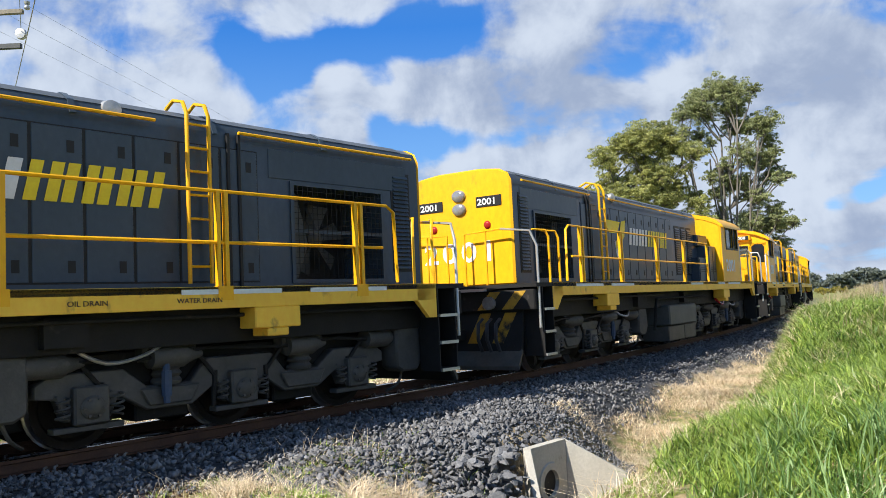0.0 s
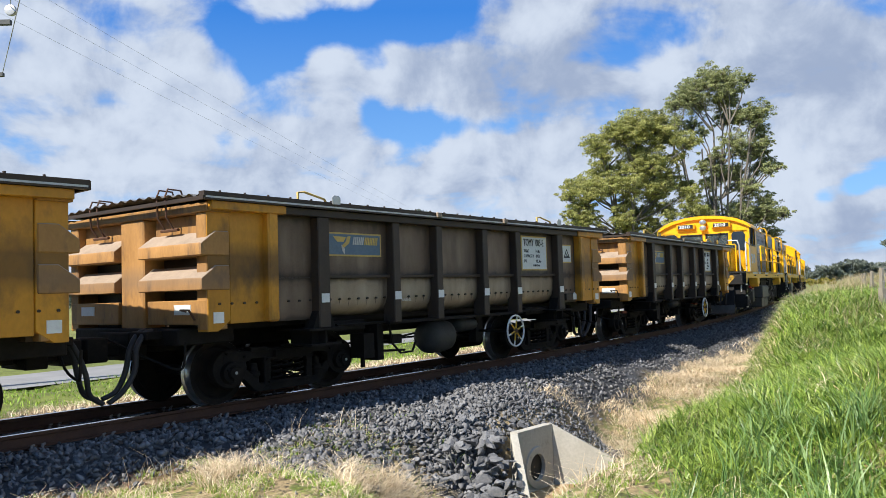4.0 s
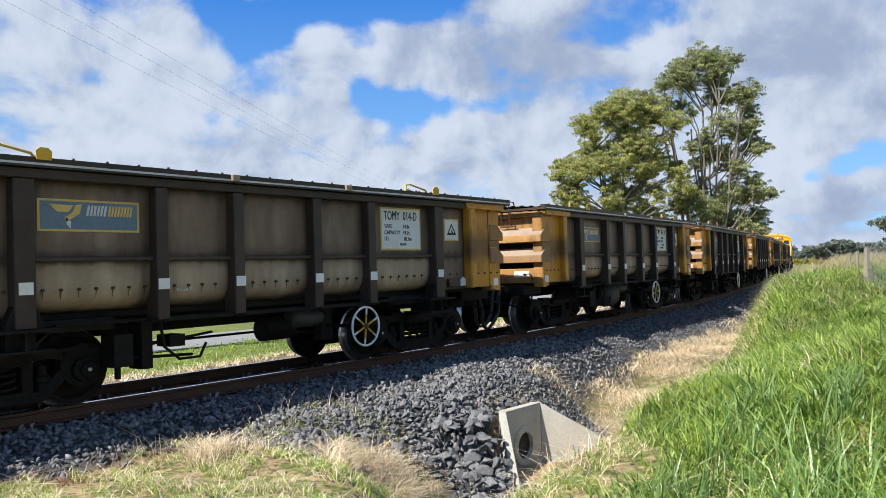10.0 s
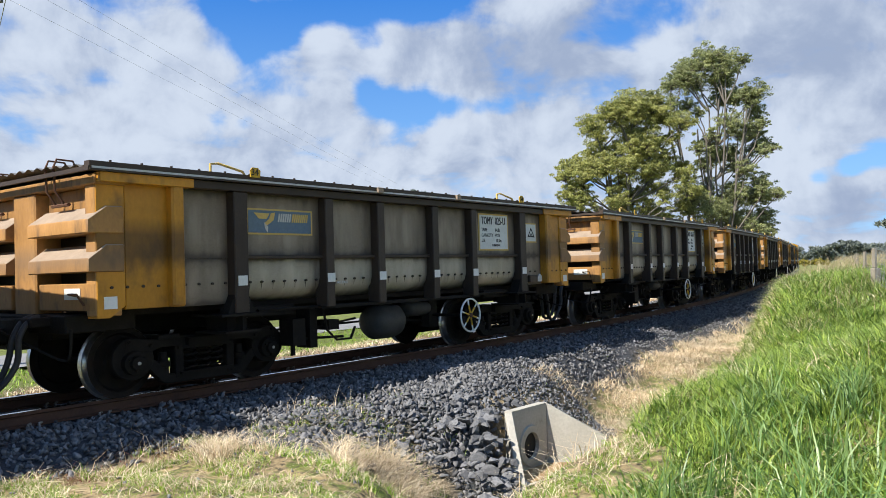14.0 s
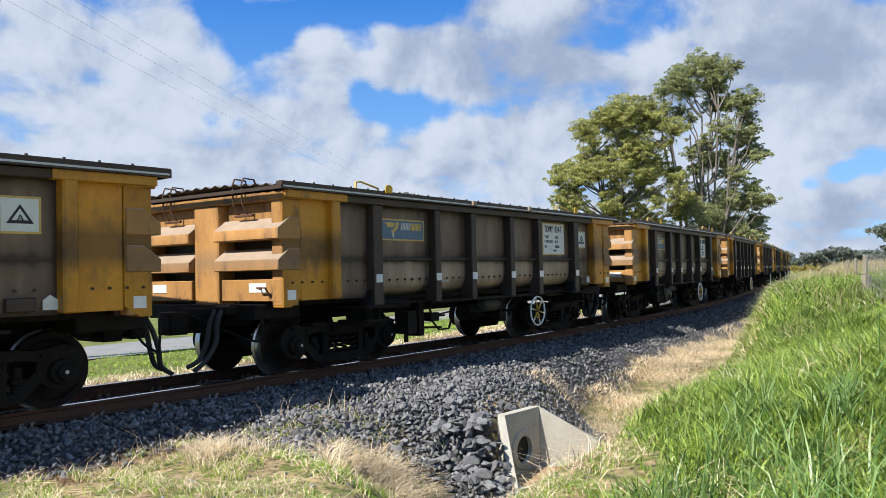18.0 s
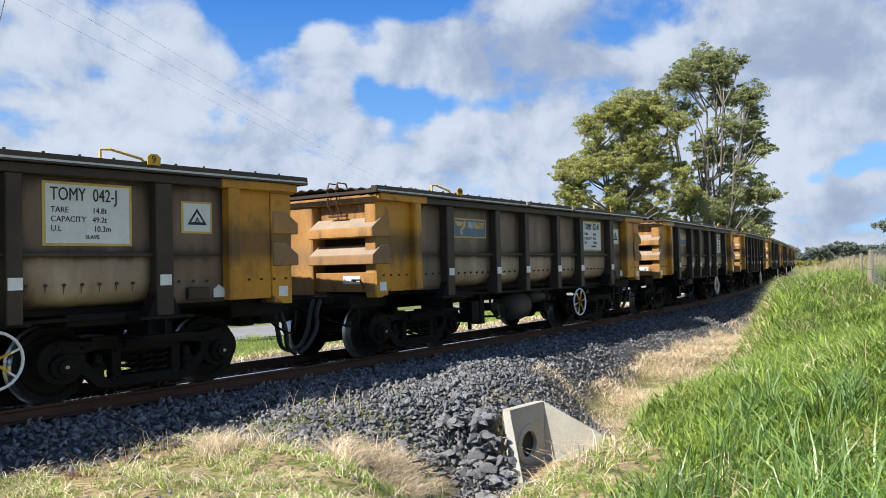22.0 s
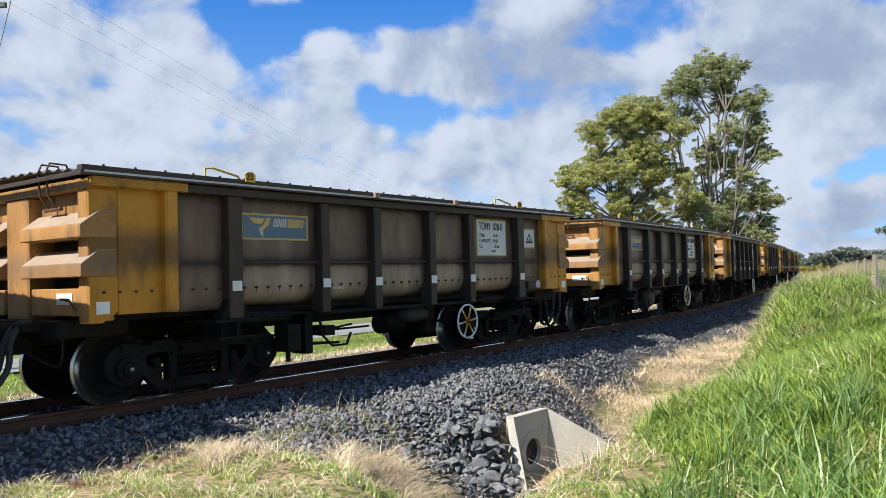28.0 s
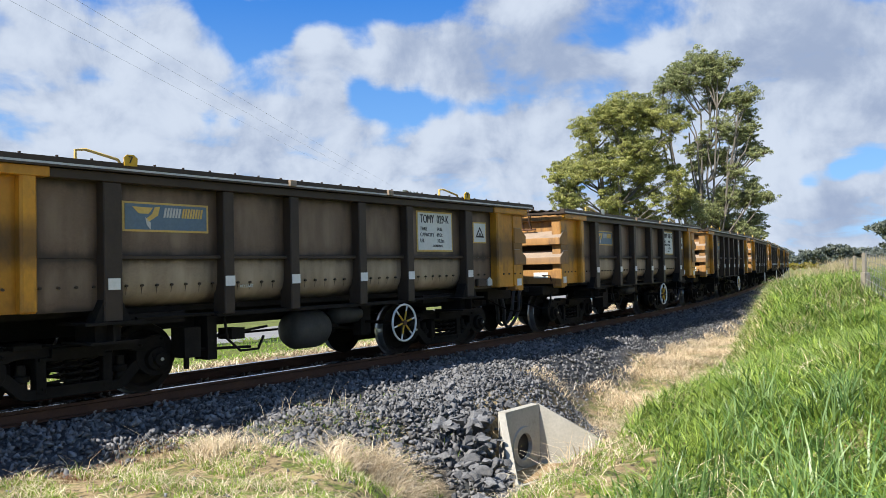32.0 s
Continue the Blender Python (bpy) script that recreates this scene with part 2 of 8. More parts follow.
def soiled(name, soot, mid, dust):
    """Wagon plate: soot streaked in from its edges, dull paint, pale ore dust clinging to the middle of the plate."""
    m = surface(name, mid, tuple(c * 0.8 for c in mid), 0.42, 0, 40, 1.4, 0.6, 0.10, 45, spread=(1, 1, 1.6), by_object=0.10)
    nt = m.node_tree
    L = nt.links.new
    bsdf = nt.nodes["Principled BSDF"]
    base = bsdf.inputs["Base Color"].links[0].from_socket
    tc = nt.nodes.new("ShaderNodeTexCoord")
    sep = nt.nodes.new("ShaderNodeSeparateXYZ")
    L(tc.outputs["Generated"], sep.inputs[0])
    noise = nt.nodes.new("ShaderNodeTexNoise")
    noise.inputs["Scale"].default_value, noise.inputs["Detail"].default_value = 2.6, 8.0
    runs = nt.nodes.new("ShaderNodeMapping")
    runs.inputs["Scale"].default_value = (2.2, 1.0, 0.5)
    L(tc.outputs["Object"], runs.inputs[0])
    L(runs.outputs[0], noise.inputs["Vector"])

    def calc(op, a, b):
        n = nt.nodes.new("ShaderNodeMath")
        n.operation = op
        for i, v in enumerate((a, b)):
            if isinstance(v, (int, float)):
                n.inputs[i].default_value = v
            else:
                L(v, n.inputs[i])
        return n.outputs[0]

    def blend(fac, a, colour):
        n = nt.nodes.new("ShaderNodeMixRGB")
        L(fac, n.inputs[0])
        L(a, n.inputs[1])
        n.inputs[2].default_value = (*colour, 1)
        return n.outputs[0]

    # 1 in the middle of the plate, 0 at its edges
    ex = calc("SUBTRACT", 1.0, calc("POWER", calc("ABSOLUTE", calc("SUBTRACT", calc("MULTIPLY", sep.outputs[0], 2.0), 1.0), 0.0), 3.0))
    ez = calc("SUBTRACT", 1.0, calc("POWER", calc("ABSOLUTE", calc("SUBTRACT", calc("MULTIPLY", sep.outputs[2], 2.0), 1.0), 0.0), 4.0))
    middle = calc("MULTIPLY", ex, ez)
    ragged = calc("ADD", middle, calc("MULTIPLY", calc("SUBTRACT", noise.outputs[0], 0.5), 1.3))
    for lo, hi, colour, flip in ((0.16, 0.78, soot, True), (0.74, 1.25, dust, False)):
        r = nt.nodes.new("ShaderNodeMapRange")
        r.interpolation_type = "SMOOTHSTEP"
        for i, v in ((1, lo), (2, hi), (3, 0.9 if flip else 0.0), (4, 0.0 if flip else 0.85)):
            r.inputs[i].default_value = v
        L(ragged, r.inputs[0])
        base = blend(r.outputs[0], base, colour)
    L(base, bsdf.inputs["Base Color"])
    return m


def leaf_surface(name, a, b, island=0.35, rough=0.55, through=0.35, tuft_scale=3.0):
    """Thin leaves or blades: two greens by island, some light passing through."""
    m = bpy.data.materials.new(name)
    m.use_nodes = True
    nt = m.node_tree
    L = nt.links.new
    bsdf = nt.nodes["Principled BSDF"]
    bsdf.inputs["Roughness"].default_value = rough
    rnd = nt.nodes.new("ShaderNodeNewGeometry").outputs["Random Per Island"]
    mix = nt.nodes.new("ShaderNodeMixRGB")
    mix.inputs[1].default_value, mix.inputs[2].default_value = (*a, 1), (*b, 1)
    co = nt.nodes.new("ShaderNodeTexCoord").outputs["Object"]
    tuft = nt.nodes.new("ShaderNodeTexNoise")
    tuft.inputs["Scale"].default_value, tuft.inputs["Detail"].default_value = tuft_scale, 3.0
    L(co, tuft.inputs["Vector"])
    both = nt.nodes.new("ShaderNodeMath")
    both.operation, both.use_clamp = "MULTIPLY_ADD", True
    both.inputs[1].default_value = 1.2
    L(tuft.outputs[0], both.inputs[0])
    shift = nt.nodes.new("ShaderNodeMath")
    shift.operation, shift.inputs[1].default_value = "MULTIPLY_ADD", 1.0
    shift.inputs[2].default_value = -0.6
    L(rnd, shift.inputs[0])
    L(shift.outputs[0], both.inputs[2])
    L(both.outputs[0], mix.inputs[0])
    n = nt.nodes.new("ShaderNodeTexNoise")
    n.inputs["Scale"].default_value = 0.8
    L(co, n.inputs["Vector"])
    r = nt.nodes.new("ShaderNodeMapRange")
    r.inputs[1].default_value, r.inputs[2].default_value, r.inputs[3].default_value, r.inputs[4].default_value = 0.3, 0.7, 1 - island, 1 + island
    L(n.outputs[0], r.inputs[0])
    v = nt.nodes.new("ShaderNodeVectorMath")
    v.operation = "SCALE"
    L(mix.outputs[0], v.inputs[0])
    L(r.outputs[0], v.inputs["Scale"])
    L(v.outputs[0], bsdf.inputs["Base Color"])
    if through:
        t = nt.nodes.new("ShaderNodeBsdfTranslucent")
        L(v.outputs[0], t.inputs[0])
        ms = nt.nodes.new("ShaderNodeMixShader")
        ms.inputs[0].default_value = through
        L(bsdf.outputs[0], ms.inputs[1])
        L(t.outputs[0], ms.inputs[2])
        L(ms.outputs[0], nt.nodes["Material Output"].inputs[0])
    return m


def glass_surface(name, tint=(0.30, 0.37, 0.38)):
    m = bpy.data.materials.new(name)
    m.use_nodes = True
    b = m.node_tree.nodes["Principled BSDF"]
    b.inputs["Base Color"].default_value = (*tint, 1)
    b.inputs["Roughness"].default_value, b.inputs["Transmission Weight"].default_value, b.inputs["IOR"].default_value = 0.03, 0.9, 1.3
    return m


M_BROWN = soiled("wagon paint, brown with sooty edges and ore dust", (0.038, 0.026, 0.019), (0.150, 0.101, 0.066), (0.24, 0.177, 0.120))
M_BELLY = soiled("wagon paint, dusty lower side with sooty edges", (0.052, 0.037, 0.027), (0.30, 0.232, 0.158), (0.44, 0.355, 0.25))
M_PALE = {"upper_panel": soiled("wagon paint, brown under a coat of pale dust", (0.058, 0.045, 0.034), (0.22, 0.175, 0.125), (0.34, 0.29, 0.215)),
          "lower_panel": soiled("wagon paint, lower side under a coat of pale dust", (0.075, 0.060, 0.046), (0.38, 0.34, 0.26), (0.52, 0.47, 0.37)),
          "flat_panel": soiled("wagon paint, end bay under a coat of pale dust", (0.058, 0.045, 0.034), (0.22, 0.175, 0.125), (0.34, 0.29, 0.215))}
M_POST = surface("wagon paint, dark brown post", (0.032, 0.023, 0.017), (0.058, 0.041, 0.029), 0.5, 0, 40, 2, 0.6, 0.12, 60, by_object=0.15)
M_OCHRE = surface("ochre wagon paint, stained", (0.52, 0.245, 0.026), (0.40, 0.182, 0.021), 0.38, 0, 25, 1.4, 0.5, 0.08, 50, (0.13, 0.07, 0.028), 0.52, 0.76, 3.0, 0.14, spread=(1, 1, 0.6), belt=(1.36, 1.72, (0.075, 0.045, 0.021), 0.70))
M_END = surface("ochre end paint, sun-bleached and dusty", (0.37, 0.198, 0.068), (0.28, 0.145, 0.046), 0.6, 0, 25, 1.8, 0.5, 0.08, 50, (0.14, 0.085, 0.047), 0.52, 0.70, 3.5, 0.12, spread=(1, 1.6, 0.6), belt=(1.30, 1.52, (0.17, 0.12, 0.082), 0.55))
M_RIB_TOP = surface("ore dust on the ribs", (0.34, 0.265, 0.20), (0.25, 0.195, 0.145), 0.85, 0, 30, 3, 0.5, 0.2, 60)
M_LID = surface("grey fibreglass lid", (0.17, 0.16, 0.15), (0.11, 0.105, 0.095), 0.6, 0, 30, 2, 0.6, 0.1, 40)
M_BOGIE = surface("black greasy steel", (0.009, 0.008, 0.007), (0.020, 0.017, 0.014), 0.72, 0.0, 30, 4, 0.6, 0.3, 40, (0.045, 0.036, 0.028), 0.64, 0.82, 6)
M_WHEEL = surface("grimy wheel steel", (0.012, 0.011, 0.010), (0.028, 0.021, 0.016), 0.7, 0.0, 30, 5, 0.6, 0.2, 50)
M_TREAD = surface("polished wheel rim", (0.55, 0.54, 0.52), (0.42, 0.4, 0.38), 0.28, 0.9, 60, 8, 0.4, 0.03)
for m in (M_BOGIE, M_WHEEL):
    m.node_tree.nodes["Principled BSDF"].inputs["Specular IOR Level"].default_value = 0.12
M_WHITE = surface("white enamel", (0.80, 0.80, 0.77), (0.66, 0.65, 0.60), 0.5, 0, 30, 6, 0.5, 0.04)
M_SIGN = surface("off-white sign paint", (0.66, 0.69, 0.66), (0.58, 0.60, 0.56), 0.55, 0, 30, 5, 0.5, 0.03)
M_SIGNEDGE = surface("buff sign border", (0.62, 0.43, 0.13), (0.5, 0.34, 0.11), 0.55, 0, 30, 5, 0.5, 0.03)
M_BLUE = surface("slate blue sign paint", (0.105, 0.16, 0.22), (0.13, 0.18, 0.22), 0.5, 0, 30, 5, 0.5, 0.03)
M_INK = surface("black sign ink", (0.02, 0.02, 0.022), (0.035, 0.035, 0.04), 0.5, 0, 30, 5, 0.5, 0.0)
M_TAG = surface("yellow number tag", (0.60, 0.36, 0.03), (0.50, 0.28, 0.03), 0.5, 0, 30, 5, 0.5, 0.03)
M_GALV = surface("galvanised steel", (0.50, 0.50, 0.48), (0.40, 0.40, 0.38), 0.42, 0.6, 60, 6, 0.5, 0.05)
M_RUBBER = surface("black rubber hose", (0.03, 0.03, 0.032), (0.045, 0.045, 0.045), 0.6, 0, 40, 6, 0.5, 0.1)
M_TANK = surface("dusty black air tank", (0.05, 0.048, 0.044), (0.10, 0.095, 0.085), 0.55, 0.1, 30, 3, 0.6, 0.1)
M_RUST = surface("rail steel, rusty web", (0.115, 0.058, 0.034), (0.075, 0.04, 0.028), 0.75, 0.1, 40, 3, 0.6, 0.25, 60)
M_RAILTOP = surface("polished rail head", (0.60, 0.60, 0.60), (0.5, 0.48, 0.46), 0.22, 1.0, 60, 3, 0.4, 0.02)
M_SLEEPER = surface("weathered timber sleeper", (0.13, 0.105, 0.085), (0.08, 0.065, 0.052), 0.85, 0, 60, 5, 0.6, 0.4, 30, spread=(1, 5, 1))
M_CLIP = surface("grey spring clip", (0.34, 0.31, 0.27), (0.22, 0.18, 0.15), 0.6, 0.3, 60, 8, 0.5, 0.1)
M_BALLAST = surface("blue-grey crushed stone", (0.105, 0.106, 0.112), (0.205, 0.206, 0.210), 0.85, 0, 30, 6, 0.6, 0.3, 40, by_island=0.5)
M_ROCK = surface("blue-grey broken rock", (0.105, 0.110, 0.118), (0.20, 0.20, 0.205), 0.82, 0, 16, 4, 0.6, 0.6, 10, (0.22, 0.19, 0.14), 0.62, 0.80, 5, by_object=0.4)
M_CONCRETE = surface("pale precast concrete", (0.47, 0.45, 0.395), (0.38, 0.36, 0.31), 0.8, 0, 30, 2.5, 0.5, 0.12, 60, (0.24, 0.21, 0.16), 0.60, 0.78, 5)
M_MUD = surface("brown silt on concrete", (0.36, 0.24, 0.12), (0.28, 0.19, 0.10), 0.9, 0, 30, 4, 0.6, 0.2, 50)
M_TIMBER = surface("grey weathered fence timber", (0.30, 0.27, 0.21), (0.19, 0.165, 0.13), 0.85, 0, 60, 4, 0.6, 0.4, 30, spread=(4, 4, 0.6))
M_WIRE = surface("dull galvanised wire", (0.22, 0.235, 0.25), None, 0.5, 0.5, 30, 6, 0.4, 0)
M_CABLE = surface("weathered aluminium power cable", (0.42, 0.44, 0.47), None, 0.6, 0, 30, 6, 0.4, 0)
M_ROAD = surface("grey chip-seal road", (0.25, 0.25, 0.25), (0.20, 0.20, 0.20), 0.9, 0, 60, 1.5, 0.5, 0.2, 90)
M_YELLOW = surface("yellow locomotive paint", (0.84, 0.41, 0.008), (0.76, 0.36, 0.010), 0.36, 0, 14, 1.2, 0.5, 0.03, 60, (0.26, 0.16, 0.05), 0.62, 0.80, 3.0, spread=(1, 1, 0.6))
M_CHARCOAL = surface("charcoal locomotive paint", (0.040, 0.058, 0.080), (0.060, 0.080, 0.104), 0.28, 0, 14, 1.0, 0.5, 0.05, 6, (0.13, 0.135, 0.135), 0.64, 0.82, 3.0, spread=(1, 1, 0.6))
M_CHARCOAL.node_tree.nodes["Principled BSDF"].inputs["Specular IOR Level"].default_value = 0.22
M_ROOF = surface("dusty grey roof paint", (0.085, 0.10, 0.118), (0.06, 0.073, 0.09), 0.6, 0, 20, 1.5, 0.6, 0.06, 40)
M_FRAME = surface("sooty underframe black", (0.009, 0.009, 0.009), (0.018, 0.017, 0.016), 0.75, 0.0, 30, 3, 0.6, 0.25, 40, (0.07, 0.06, 0.05), 0.64, 0.82, 5)
M_TRUCK = surface("grey-black bogie casting", (0.044, 0.044, 0.043), (0.090, 0.086, 0.080), 0.55, 0.0, 30, 3, 0.6, 0.25, 40, (0.13, 0.12, 0.11), 0.62, 0.80, 5)
M_FUEL = surface("grey painted tank", (0.060, 0.066, 0.066), (0.095, 0.098, 0.094), 0.55, 0.1, 30, 2, 0.5, 0.08)
M_LETTER_W = surface("white lettering", (0.70, 0.72, 0.72), (0.60, 0.62, 0.62), 0.45, 0, 30, 4, 0.5, 0.02)
M_LETTER_Y = surface("yellow lettering", (0.80, 0.60, 0.02), (0.72, 0.52, 0.03), 0.45, 0, 30, 4, 0.5, 0.02)
M_BLACK = surface("black panel", (0.012, 0.012, 0.013), (0.02, 0.02, 0.02), 0.5, 0, 30, 4, 0.5, 0.02)
# shade inside the cab and the pipe is put into this colour
M_DARK = surface("unlit interior", (0.02, 0.02, 0.022), (0.03, 0.03, 0.03), 0.7, 0, 30, 4, 0.5, 0.05)
M_PRIMER = surface("rust-red primer", (0.30, 0.075, 0.040), (0.20, 0.055, 0.035), 0.6, 0, 30, 5, 0.6, 0.1)
M_TINT = surface("dark tinted glass", (0.012, 0.016, 0.02), (0.016, 0.02, 0.024), 0.05, 0, 30, 4, 0.4, 0)
M_TINT.node_tree.nodes["Principled BSDF"].inputs["Specular IOR Level"].default_value = 0.6
M_HAZARD = surface("dirty yellow stripe paint", (0.50, 0.29, 0.02), (0.25, 0.15, 0.03), 0.6, 0, 20, 3.0, 0.6, 0.06, 40, (0.03, 0.028, 0.025), 0.5, 0.62, 5)
M_SILL = surface("faded and chipped yellow sill paint", (0.88, 0.50, 0.06), (0.76, 0.42, 0.04), 0.5, 0, 14, 1.6, 0.6, 0.04, 60, (0.20, 0.11, 0.05), 0.60, 0.74, 4.0, spread=(1, 1, 0.6))
M_DAMPER = surface("dirty blue paint", (0.035, 0.065, 0.13), (0.06, 0.08, 0.12), 0.5, 0, 30, 5, 0.6, 0.1)
M_GLASS = glass_surface("window glass")
M_LENS = surface("clear lamp lens over a bright bowl", (0.42, 0.42, 0.40), (0.25, 0.25, 0.24), 0.10, 0.5, 30, 14, 0.6, 0.05)
M_RED = surface("red lamp lens", (0.35, 0.02, 0.015), (0.25, 0.02, 0.02), 0.2, 0, 30, 9, 0.5, 0)
M_BARK = surface("grey eucalypt bark", (0.21, 0.19, 0.165), (0.10, 0.085, 0.07), 0.8, 0, 8, 1.5, 0.6, 0.2, 12, spread=(1, 1, 0.4))
M_LEAF = leaf_surface("olive eucalypt leaves", (0.145, 0.175, 0.07), (0.43, 0.455, 0.21), 0.2, 0.5, 0.35, 0.6)
M_LEAF_TOP = leaf_surface("yellow-olive eucalypt leaves", (0.175, 0.205, 0.052), (0.52, 0.51, 0.18), 0.2, 0.5, 0.35, 0.6)
# haze of the distance is mixed into this leaf colour
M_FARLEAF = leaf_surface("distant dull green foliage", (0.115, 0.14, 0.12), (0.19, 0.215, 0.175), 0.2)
M_GORSE = leaf_surface("yellow flowering shrub", (0.35, 0.28, 0.03), (0.25, 0.24, 0.05), 0.2)
M_GRASS = leaf_surface("lush green grass", (0.050, 0.135, 0.010), (0.36, 0.455, 0.085), 0.2, 0.4, 0.14, 4.0)
M_BROAD = leaf_surface("broad blue-green grass blades", (0.09, 0.19, 0.045), (0.25, 0.36, 0.13), 0.2, 0.4, 0.25, 3.0)
M_LAWN = leaf_surface("short mixed grass", (0.15, 0.30, 0.02), (0.38, 0.52, 0.065), 0.25, 0.6, 0.25, 5.0)
M_STRAW = leaf_surface("dry straw-coloured grass", (0.47, 0.345, 0.20), (0.95, 0.82, 0.60), 0.2, 0.7, 0.1, 5.0)
M_SEED = leaf_surface("seeding grass heads", (0.36, 0.30, 0.16), (0.52, 0.42, 0.26), 0.2, 0.7, 0.25)
M_HERB = leaf_surface("reddish low herb", (0.28, 0.10, 0.09), (0.22, 0.16, 0.06), 0.3)
# the blue of far-off haze is put into the hills' own colour
M_HILL = surface("hazy blue hills", (0.10, 0.16, 0.26), (0.12, 0.18, 0.27), 0.95, 0, 0.01, 0.004, 0.5, 0)


# ---- mesh tools ----
class Shape:
    """Collects vertices and faces of one part."""

    def __init__(self):
        self.v, self.f = [], []

    def add(self, verts, faces):
        n = len(self.v)
        self.v += [tuple(p) for p in verts]
        self.f += [tuple(i + n for i in f) for f in faces]
        return self

    def box(self, x0, x1, y0, y1, z0, z1):
        return self.add([(x, y, z) for x in (x0, x1) for y in (y0, y1) for z in (z0, z1)],
                        [(0, 1, 3, 2), (4, 6, 7, 5), (0, 4, 5, 1), (2, 3, 7, 6), (0, 2, 6, 4), (1, 5, 7, 3)])

    def prism(self, pts, low, high, axis="y"):
        """A closed outline (two coordinates in the order of the axes left) drawn out along an axis."""
        place = {"x": lambda a, b, c: (c, a, b), "y": lambda a, b, c: (a, c, b), "z": lambda a, b, c: (a, b, c)}[axis]
        n = len(pts)
        return self.add([place(a, b, low) for a, b in pts] + [place(a, b, high) for a, b in pts],
                        [tuple(range(n)), tuple(range(n, 2 * n))[::-1]] + [(i, (i + 1) % n, n + (i + 1) % n, n + i) for i in range(n)])

    def rod(self, a, b, r, seg=8, r2=None, caps=True):
        a, b = Vector(a), Vector(b)
        d = (b - a).normalized()
        u = d.orthogonal().normalized()
        w = d.cross(u)
        r2 = r if r2 is None else r2
        ring = [(math.cos(2 * math.pi * i / seg), math.sin(2 * math.pi * i / seg)) for i in range(seg)]
        verts = [a + (u * c + w * s) * r for c, s in ring] + [b + (u * c + w * s) * r2 for c, s in ring]
        faces = [(i, (i + 1) % seg, seg + (i + 1) % seg, seg + i) for i in range(seg)]
        if caps:
            faces += [tuple(range(seg)), tuple(range(seg, 2 * seg))]
        return self.add(verts, faces)

    def tube(self, pts, r, seg=6, closed=False):
        pts = [Vector(p) for p in pts]
        n, verts, faces, up = len(pts), [], [], None
        for i, p in enumerate(pts):
            d = (pts[(i + 1) % n] - pts[i - 1]) if closed else (pts[min(i + 1, n - 1)] - pts[max(i - 1, 0)])
            d.normalize()
            up = d.orthogonal().normalized() if up is None else (up - d * up.dot(d)).normalized()
            w = d.cross(up)
            verts += [p + (up * math.cos(2 * math.pi * k / seg) + w * math.sin(2 * math.pi * k / seg)) * r for k in range(seg)]
        for i in range(n if closed else n - 1):
            j = (i + 1) % n
            faces += [(i * seg + k, i * seg + (k + 1) % seg, j * seg + (k + 1) % seg, j * seg + k) for k in range(seg)]
        if not closed:
            faces += [tuple(range(seg)), tuple(range((n - 1) * seg, n * seg))]
        return self.add(verts, faces)

    def turned(self, profile, centre, seg=24, axis="y"):
        """Rows of (radius, place along the axis), turned round it."""
        verts, faces, n = [], [], len(profile)
        for r, h in profile:
            for k in range(seg):
                a = 2 * math.pi * k / seg
                c, s = r * math.cos(a), r * math.sin(a)
                p = {"y": (c, h, s), "x": (h, c, s), "z": (c, s, h)}[axis]
                verts.append((p[0] + centre[0], p[1] + centre[1], p[2] + centre[2]))
        for i in range(n - 1):
            faces += [(i * seg + k, i * seg + (k + 1) % seg, (i + 1) * seg + (k + 1) % seg, (i + 1) * seg + k) for k in range(seg)]
        faces += [tuple(range(seg)), tuple(range((n - 1) * seg, n * seg))]
        return self.add(verts, faces)

    def pierced(self, xs, zs, y0, y1, holes):
        """A plate in the x-z plane on the grid xs, zs, with the cells in holes left out."""
        n, m = len(xs), len(zs)
        solid = {(i, k) for i in range(n - 1) for k in range(m - 1)} - set(holes)
        verts = [(x, y, z) for y in (y0, y1) for z in zs for x in xs]
        def at(i, k, b):
            return b * n * m + k * n + i
        faces = []
        for i, k in solid:
            for b in (0, 1):
                faces.append((at(i, k, b), at(i + 1, k, b), at(i + 1, k + 1, b), at(i, k + 1, b)))
            for (di, dk), (p, q) in (((-1, 0), ((0, 0), (0, 1))), ((1, 0), ((1, 0), (1, 1))), ((0, -1), ((0, 0), (1, 0))), ((0, 1), ((0, 1), (1, 1)))):
                if (i + di, k + dk) not in solid:
                    faces.append((at(i + p[0], k + p[1], 0), at(i + q[0], k + q[1], 0), at(i + q[0], k + q[1], 1), at(i + p[0], k + p[1], 1)))
        return self.add(verts, faces)

    def sheet(self, rows):
        """A grid of points, row by row, joined into quads."""
        n = len(rows[0])
        return self.add([p for row in rows for p in row],
                        [(i * n + k, i * n + k + 1, (i + 1) * n + k + 1, (i + 1) * n + k) for i in range(len(rows) - 1) for k in range(n - 1)])

    def mesh(self, name, material, bevel=0.0, smooth=35.0):
        me = bpy.data.meshes.new(name)
        bm = bmesh.new()
        vs = [bm.verts.new(p) for p in self.v]
        for f in self.f:
            try:
                bm.faces.new([vs[i] for i in f])
            except ValueError:
                pass
        bmesh.ops.recalc_face_normals(bm, faces=bm.faces[:])
        if bevel:
            edges = [e for e in bm.edges if len(e.link_faces) == 2 and e.calc_face_angle(0) > radians(40)]
            bmesh.ops.bevel(bm, geom=edges, offset=bevel, segments=1, affect="EDGES", clamp_overlap=True)
        for f in bm.faces:
            f.smooth = True
        for e in bm.edges:
            e.smooth = len(e.link_faces) == 2 and e.calc_face_angle(0) < radians(smooth)
        bm.to_mesh(me)
        bm.free()
        me.materials.append(material)
        return me


